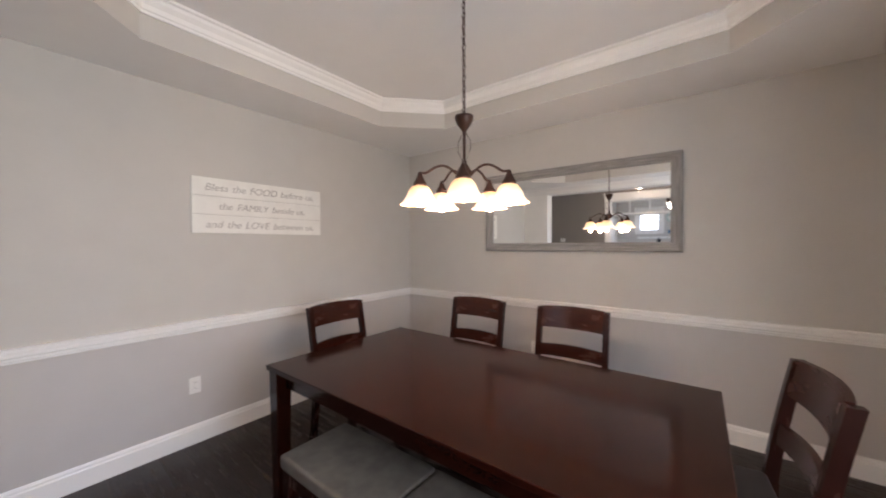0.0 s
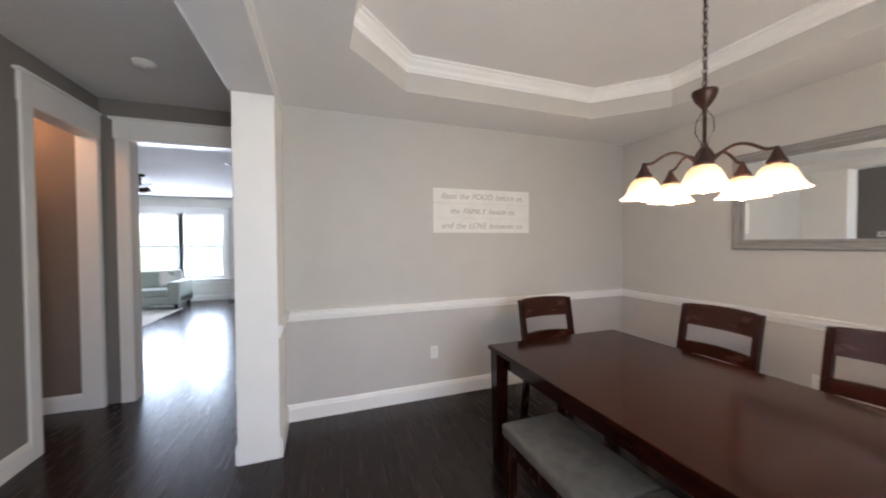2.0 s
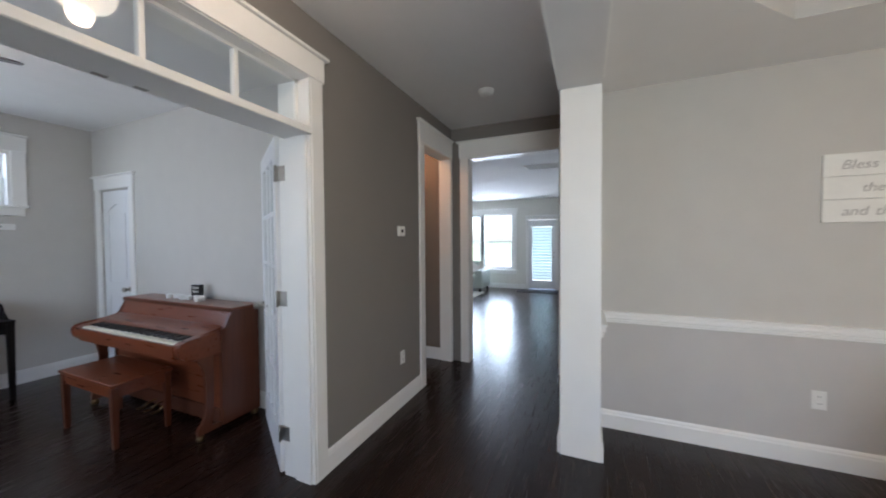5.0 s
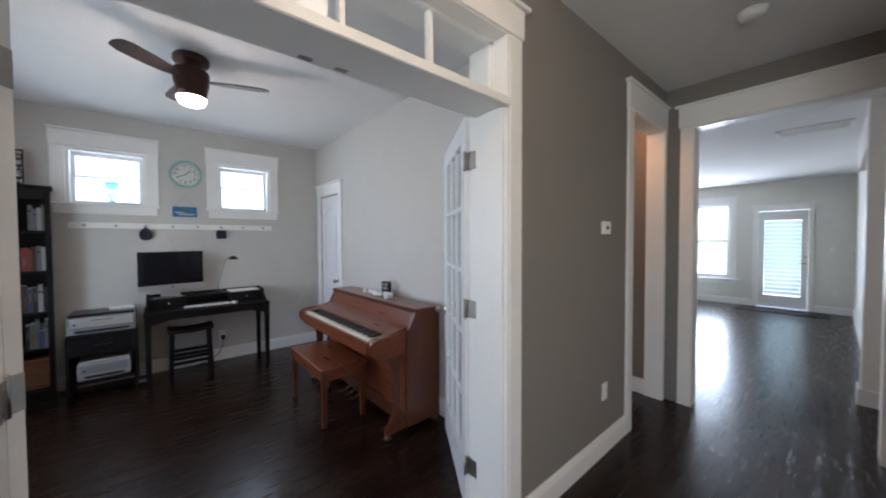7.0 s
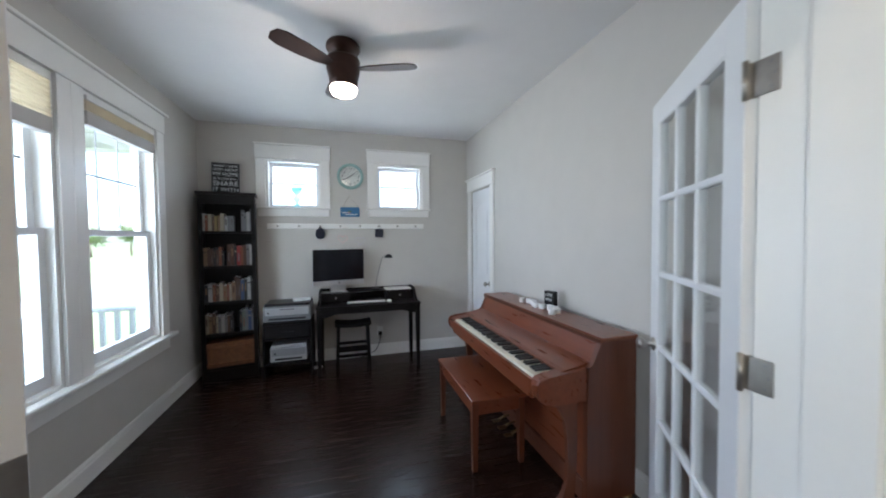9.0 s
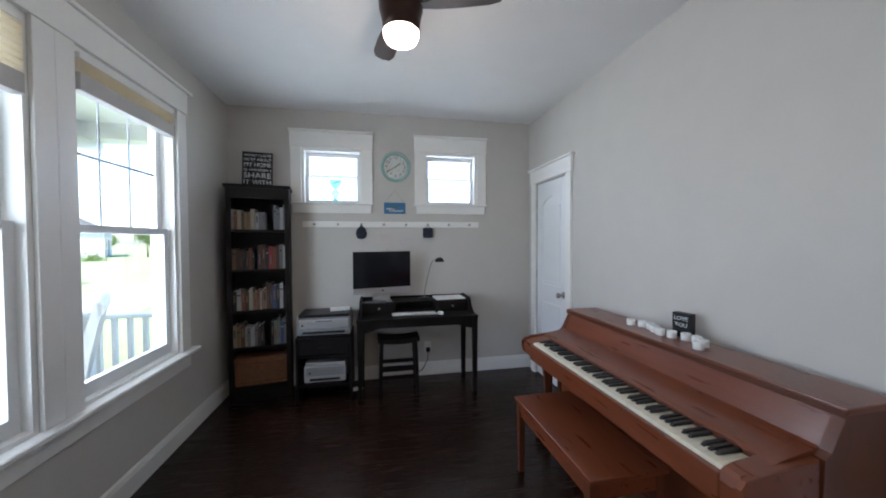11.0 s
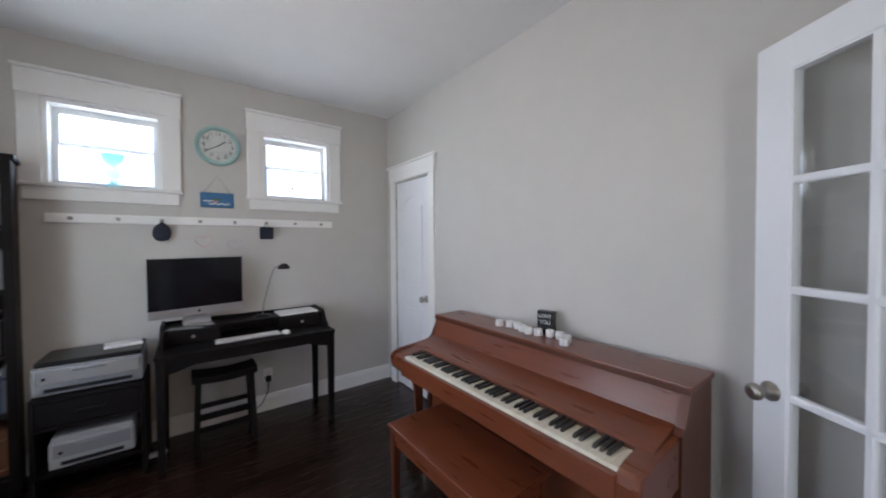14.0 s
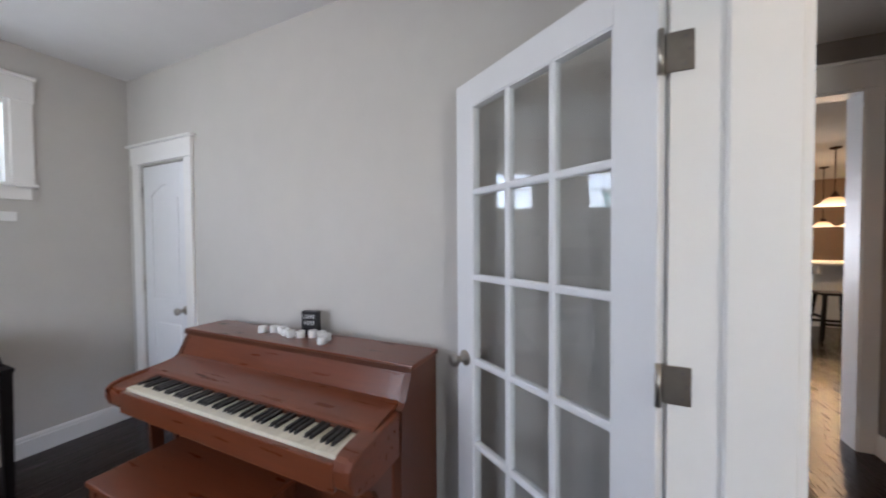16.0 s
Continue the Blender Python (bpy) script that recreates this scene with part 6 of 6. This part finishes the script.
def bar_stool(x, y):
    root = thing("bar_stool", "dark wooden backless bar stool at the island", "stool", pose(x, y, 0), "bar stools at the island")
    boxes("seat", BLACKWOOD, root, (-0.17, 0.17, -0.2, 0.2, 0.63, 0.665), bevel=0.012, seg=2)
    for sx in (-1, 1):
        for sy in (-1, 1):
            bm = bmesh.new()
            bone((sx * 0.17, sy * 0.19, 0), (sx * 0.12, sy * 0.14, 0.635), 0.04, 0.04, bm)
            part("leg", bm, BLACKWOOD, root)
        boxes("rung", BLACKWOOD, root, (sx * 0.15 - 0.012, sx * 0.15 + 0.012, -0.16, 0.16, 0.21, 0.245))
    for sy in (-1, 1):
        boxes("rung", BLACKWOOD, root, (-0.15, 0.15, sy * 0.17 - 0.012, sy * 0.17 + 0.012, 0.31, 0.345))


bar_stool(-7.1, 1.16)
bar_stool(-7.15, 2.0)


def pendant(x, y, low, size):
    root = thing("pendant_lamp", "bronze pendant lamp with a glowing bell shade", "pendant", pose(x, y, 0), "pendant lamps over the island")
    bm = bmesh.new()
    lathe(bm, [(0.06, LC), (0.055, LC - 0.02), (0.012, LC - 0.03)], n=16)
    part("canopy", bm, BRONZE, root)
    bm = bmesh.new()
    tube(bm, [(0, 0, LC - 0.03), (0, 0, low + size * 0.9)], 0.007, 6)
    lathe(bm, [(0.012, low + size * 0.95), (0.03, low + size * 0.8), (0.045, low + size * 0.55)], n=14)
    part("stem", bm, BRONZE, root)
    bm = bmesh.new()
    lathe(bm, [(size * 0.25, low + size * 0.55), (size * 0.5, low + size * 0.42), (size * 0.65, low + size * 0.2), (size, low)], n=24, cap=False)
    s = part("shade", bm, SHADE, root, "frosted amber glass shade, lit")
    s.visible_shadow = False
    bulb("pendant_bulb", x, y, low + 0.05, 3.0, 0.03)


pendant(-6.75, 0.99, 1.86, 0.20)
pendant(-8.4, 1.62, 1.62, 0.16)
pendant(-8.35, 1.95, 1.62, 0.16)


def passage_lamp():
    root = thing("ceiling_light", "round warm ceiling light in the side passage", "ceiling light", pose(-3.25, -2.15, 2.74))
    bm = bmesh.new()
    lathe(bm, [(0.13, 0), (0.13, -0.02), (0.12, -0.05), (0.07, -0.085), (0.002, -0.095)], n=24)
    g = part("diffuser", bm, WARMGLOW, root, "frosted glass bowl, lit")
    g.visible_shadow = False


passage_lamp()


def hall_lamp():
    root = thing("ceiling_light", "round warm ceiling light in the hallway, lit", "ceiling light", pose(-0.8, -0.9, 2.75))
    bm = bmesh.new()
    lathe(bm, [(0.075, 0), (0.075, -0.02), (0.02, -0.03), (0.012, -0.07), (0.145, -0.075), (0.142, -0.085)], n=28)
    part("base", bm, BRONZE, root)
    bm = bmesh.new()
    lathe(bm, [(0.14, -0.085), (0.135, -0.105), (0.11, -0.135), (0.06, -0.158), (0.002, -0.165)], n=28)
    g = part("diffuser", bm, WARMGLOW, root, "frosted glass bowl, lit")
    g.visible_shadow = False


hall_lamp()
bulb("hall_bulb", -0.8, -0.9, 2.55, 1.1, 0.05, (1.0, 0.72, 0.45))
bulb("passage_bulb", -3.25, -2.15, 2.60, 2.6, 0.08, (1.0, 0.42, 0.13))
daylight("daylight_living", (LX - 0.3, -3.0, 1.4), (0, -3.0, 1.0), 2.0, 1.7, 46, (0.86, 0.94, 1.0))
daylight("daylight_patio", (LX - 0.3, -1.23, 1.1), (0, -1.23, 1.0), 0.55, 1.5, 3, (0.92, 0.98, 1.0))
# ---- porch, garden and street ----
tagged(boxes("ground", GRASS, None, (-400, 400, -400, 400, -0.9, -0.5)), "green mown lawn reaching to the horizon", "ground", kind="structure")
tagged(boxes("porch_floor", CONCRETE, None, (OFF_E + 0.15, 3.1, -6.15, 5.0, -0.5, -0.1)), "pale concrete porch floor", "porch", kind="structure")
tagged(boxes("porch_ceiling", TRIM, None, (OFF_E + 0.15, 3.3, -6.3, 5.2, 2.66, 2.79)), "white boarded porch ceiling", "ceiling", kind="structure")
tagged(boxes("porch_beam", TRIM, None, (2.6, 2.9, -6.15, 5.2, 2.38, 2.66), (OFF_E + 0.15, 2.6, -6.12, -5.9, 2.50, 2.66)), "white porch beam", "beam", kind="structure")
tagged(boxes("road", ASPHALT, None, (6.4, 10.4, -300, 300, -0.5, -0.49)), "pale sunlit asphalt street", "road", kind="structure")
# made-up pale slab; its sunlit top whitens the living room windows
tagged(boxes("patio", CONCRETE, None, (-24, -10.14, -12, 6, -0.5, -0.08)), "pale concrete patio added to brighten the living room windows", "patio", kind="structure")


def railing(m, length):
    """Runs along local +x from the origin on the porch floor."""
    root = thing("porch_railing", "white porch railing with square balusters", "railing", m, "porch railings")
    boxes("top_rail", TRIM, root, (0.04, length - 0.04, -0.045, 0.045, 0.73, 0.77), bevel=0.006)
    boxes("bottom_rail", TRIM, root, (0.04, length - 0.04, -0.03, 0.03, 0.08, 0.12), bevel=0.004)
    n = int(length / 0.15)
    for k in range(n):
        x = 0.04 + (k + 0.5) * (length - 0.08) / n
        boxes("baluster", TRIM, root, (x - 0.02, x + 0.02, -0.02, 0.02, 0.12, 0.73))
    for x in (0, length):
        boxes("post", TRIM, root, (x - 0.045, x + 0.045, -0.045, 0.045, 0, 0.80))


railing(pose(1.32, -6.0, -0.1), 1.38)
railing(pose(2.75, -5.91, -0.1, 0, 0, 90), 0.70)
railing(pose(2.75, -4.49, -0.1, 0, 0, 90), 2.8)


def porch_pier(cy):
    root = thing("porch_pier", "grey ledgestone pier carrying a white tapered porch column", "pier")
    cx, h, top = 2.72, 0.30, 0.90
    boxes("core", CONCRETE, root, (cx - h + 0.02, cx + h - 0.02, cy - h + 0.02, cy + h - 0.02, -0.5, top))
    rnd = random.Random(int(cy * 100) + 3000)
    z = -0.1
    while z < top - 0.01:
        hh = min(rnd.choice((0.06, 0.08, 0.10)), top - z)
        for side in range(3):
            a = -h
            while a < h - 0.01:
                w = min(rnd.uniform(0.12, 0.30), h - a)
                o = rnd.uniform(0, 0.018)
                if side == 0:
                    d = (cx - h - o, cx - h + 0.03, cy + a + 0.003, cy + a + w - 0.003)
                elif side == 1:
                    d = (cx + a + 0.003, cx + a + w - 0.003, cy + h - 0.03, cy + h + o)
                else:
                    d = (cx + a + 0.003, cx + a + w - 0.003, cy - h - o, cy - h + 0.03)
                boxes("stone", STONE, root, (*d, z + 0.003, z + hh - 0.003), bevel=0.006)
                a += w
        z += hh
    boxes("cap", CONCRETE, root, (cx - h - 0.05, cx + h + 0.05, cy - h - 0.05, cy + h + 0.05, top, top + 0.06), bevel=0.012)
    bm = bmesh.new()
    bone((cx, cy, top + 0.06), (cx, cy, 2.38), 0.40, 0.40, bm, 0.72)
    part("column", bm, TRIM, root)


porch_pier(-4.85)


def porch_chair(x, y, rz):
    root = thing("porch_chair", "white slatted wooden porch rocking chair", "chair", pose(x, y, -0.1, 0, 0, rz))
    for s in (-1, 1):
        boxes("armrest", TRIM, root, (s * 0.29 - 0.055, s * 0.29 + 0.055, -0.30, 0.36, 0.60, 0.625), bevel=0.006)
        boxes("front_leg", TRIM, root, (s * 0.27 - 0.02, s * 0.27 + 0.02, 0.28, 0.34, 0.05, 0.60))
        bm = bmesh.new()
        prism(bm, [(-0.42, 0.08), (-0.20, 0.02), (0.05, 0.0), (0.30, 0.02), (0.45, 0.07), (0.45, 0.11), (0.30, 0.06), (0.05, 0.04), (-0.20, 0.06), (-0.42, 0.12)], "x", s * 0.27 - 0.018, s * 0.27 + 0.018)
        part("rocker", bm, TRIM, root)
        bm = bmesh.new()
        bone((s * 0.27, -0.20, 0.05), (s * 0.27, -0.42, 1.12), 0.04, 0.05, bm)
        part("back_post", bm, TRIM, root)
    for k in range(7):
        boxes("seat_slat", TRIM, root, (-0.27, 0.27, -0.2 + k * 0.078, -0.2 + k * 0.078 + 0.066, 0.40, 0.42))
        bm = bmesh.new()
        bone((-0.21 + k * 0.07, -0.21, 0.42), (-0.21 + k * 0.07, -0.40, 1.10), 0.055, 0.018, bm)
        part("back_slat", bm, TRIM, root)
    boxes("crest_rail", TRIM, root, (-0.29, 0.29, -0.44, -0.405, 1.04, 1.14), bevel=0.008)
    bm = bmesh.new()
    box(bm, -0.25, 0.25, -0.16, 0.30, 0.42, 0.47, 0.02, 2)
    part("seat_pad", bm, material("sage_cushion_cloth", (0.45, 0.50, 0.36), 0.95, spread=0.3, scale=14), root, "sage patterned seat pad")


porch_chair(2.02, -4.50, -60)


def house(x, y, rz, label, w=11.0, d=8.0, h=3.4):
    root = thing("house", label, "house", pose(x, y, -0.5, 0, 0, rz))
    boxes("wall", SIDING, root, (-w / 2, w / 2, -d / 2, d / 2, 0, h))
    bm = bmesh.new()
    prism(bm, [(-d / 2 - 0.4, h), (d / 2 + 0.4, h), (0, h + 2.6)], "x", -w / 2 - 0.4, w / 2 + 0.4)
    part("roof", bm, ROOF, root)
    for k in range(4):
        a = -w / 2 + w * (k + 0.5) / 4
        win = boxes("window", TRIM, root, (a - 0.6, a + 0.6, d / 2, d / 2 + 0.05, 1.0, 2.5))
        boxes("pane", SCREEN, win, (a - 0.5, a + 0.5, d / 2 + 0.05, d / 2 + 0.06, 1.1, 2.4))
    boxes("door", BLUEPAINT, root, (-0.5, 0.5, d / 2, d / 2 + 0.06, 0, 2.1))


house(39.5, -54, 120, "pale sided house with a grey roof across the street")
house(36, -18, 92, "pale sided house with a shingle roof across the street", 10, 8, 3.2)


def tree(x, y, tall, seed):
    root = thing("tree", "small green leafy street tree on the lawn", "tree", pose(x, y, -0.5), "young trees by the street")
    rnd = random.Random(seed)
    bm = bmesh.new()
    tube(bm, [(0, 0, 0), (0.03, 0.02, tall * 0.3), (-0.02, 0.04, tall * 0.62)], 0.11, 8, 0.05)
    tips = []
    for k in range(7):
        a, z0 = rnd.uniform(0, 6.28), tall * rnd.uniform(0.32, 0.6)
        tip = (math.cos(a) * tall * 0.22, math.sin(a) * tall * 0.22, z0 + tall * rnd.uniform(0.15, 0.32))
        tube(bm, [(0, 0, z0), (tip[0] * 0.5, tip[1] * 0.5, z0 + (tip[2] - z0) * 0.6), tip], 0.035, 6, 0.012)
        tips.append(tip)
    part("trunk", bm, BARK, root)
    verts, faces = [], []
    for k in range(1500):
        c = tips[k % 7] if k % 3 else (0, 0, tall * 0.68)
        p = Vector([c[i] + rnd.gauss(0, tall * (0.10 if i < 2 else 0.12)) for i in range(3)])
        u = Vector((rnd.gauss(0, 1), rnd.gauss(0, 1), rnd.gauss(0, 1))).normalized() * 0.11
        w = u.orthogonal().normalized() * 0.06
        i = len(verts)
        verts += [p - u, p + w, p + u, p - w]
        faces.append((i, i + 1, i + 2, i + 3))
    me = bpy.data.meshes.new("crown")
    me.from_pydata([tuple(v) for v in verts], [], faces)
    me.materials.append(LEAF)
    ob = new("crown", me)
    ob.parent = root


tree(46, -71, 3.4, 1)
tree(29, -52, 3.8, 2)
tree(27, -56, 4.0, 3)
tree(31, -21, 3.4, 4)


def shrub(x, y, size, seed):
    root = thing("shrub", "low rounded green shrub on the lawn", "shrub", pose(x, y, -0.5), "shrubs across the street")
    rnd = random.Random(seed)
    verts, faces = [], []
    for k in range(700):
        p = Vector((rnd.gauss(0, size * 0.45), rnd.gauss(0, size * 0.45), abs(rnd.gauss(0, size * 0.4)) + 0.03))
        u = Vector((rnd.gauss(0, 1), rnd.gauss(0, 1), rnd.gauss(0, 1))).normalized() * 0.07
        w = u.orthogonal().normalized() * 0.045
        i = len(verts)
        verts += [p - u, p + w, p + u, p - w]
        faces.append((i, i + 1, i + 2, i + 3))
    me = bpy.data.meshes.new("leaves")
    me.from_pydata([tuple(v) for v in verts], [], faces)
    me.materials.append(LEAF)
    ob = new("leaves", me)
    ob.parent = root


for k, (sx, sy, ss) in enumerate(((26, -27, 1.0), (27, -33, 1.2), (28, -42, 1.1), (29, -24, 0.9))):
    shrub(sx, sy, ss, 60 + k)
root = thing("utility_box", "dark green metal utility box on the lawn", "utility box", pose(13.8, -20.2, -0.5, 0, 0, 35))
ENAMEL = material("dark_green_enamel", (0.02, 0.07, 0.045), 0.5)
boxes("cabinet", ENAMEL, root, (-0.4, 0.4, -0.35, 0.35, 0, 0.62), bevel=0.02, seg=2)
boxes("lid", ENAMEL, root, (-0.42, 0.42, -0.37, 0.37, 0.62, 0.68), bevel=0.02, seg=2)
# unseen plain slab over the rooms, added to keep the sun out
tagged(boxes("sun_block_slab", ROOF, None, (-10.4, 1.6, -6.3, 4.9, 2.92, 3.1)), "unseen flat slab added over the rooms to block the sun", "roof", kind="structure")
# ---- floor planks ----
def floor_planks():
    root = tagged(boxes("floor", GAP, None, (-3.83, EAST + 0.12, -5.53, 3.62, -0.12, -0.012)), "dark espresso hand-scraped wood plank floor", "floor", kind="structure")
    rnd = random.Random(5)
    wide, kinds = 0.127, []
    for length in (1.1, 1.35, 1.6):
        bm = bmesh.new()
        n = 6
        for i in range(n):
            x0, x1 = length * i / n, length * (i + 1) / n
            if i == 0:
                ring = [bm.verts.new((x0 + 0.0003, y, z)) for y, z in ((0.0003, -0.012), (0.0003, -0.0005), (0.0012, 0), (wide / 2, 0.0002), (wide - 0.0012, 0), (wide - 0.0003, -0.0005), (wide - 0.0003, -0.012))]
                bm.faces.new(ring[::-1])
            lift = rnd.uniform(-0.0001, 0.0001) if i < n - 1 else 0
            nxt = [bm.verts.new((x1 - (0.0003 if i == n - 1 else 0), y, z + (lift if z > -0.0006 else 0))) for y, z in ((0.0003, -0.012), (0.0003, -0.0005), (0.0012, 0), (wide / 2, 0.0002), (wide - 0.0012, 0), (wide - 0.0003, -0.0005), (wide - 0.0003, -0.012))]
            for k in range(6):
                bm.faces.new((ring[k], ring[k + 1], nxt[k + 1], nxt[k])).smooth = False
            ring = nxt
        bm.faces.new(ring)
        bmesh.ops.recalc_face_normals(bm, faces=bm.faces)
        me = bpy.data.meshes.new("plank")
        bm.to_mesh(me)
        bm.free()
        me.materials.append(PLANK)
        kinds.append((length, me))
    y = -5.52
    while y < 3.6:
        x = -3.83 - rnd.uniform(0, 1.2)
        stop = EAST + 0.1 if y > -1.72 else OFF_E + 0.1
        while x < stop - 0.01:
            length, me = kinds[rnd.randrange(3)]
            if x + length > -3.83:
                ob = bpy.data.objects.new("plank", me)
                scene.collection.objects.link(ob)
                ob.parent = root
                s = 1.0
                x0 = x
                if x < -3.83:
                    x0, s = -3.83, (x + length + 3.83) / length
                if x + length > stop:
                    s = (stop - x0) / length
                ob.location, ob.scale = (x0, y, 0), (s, 1, 1)
            x += length
        y += wide


floor_planks()
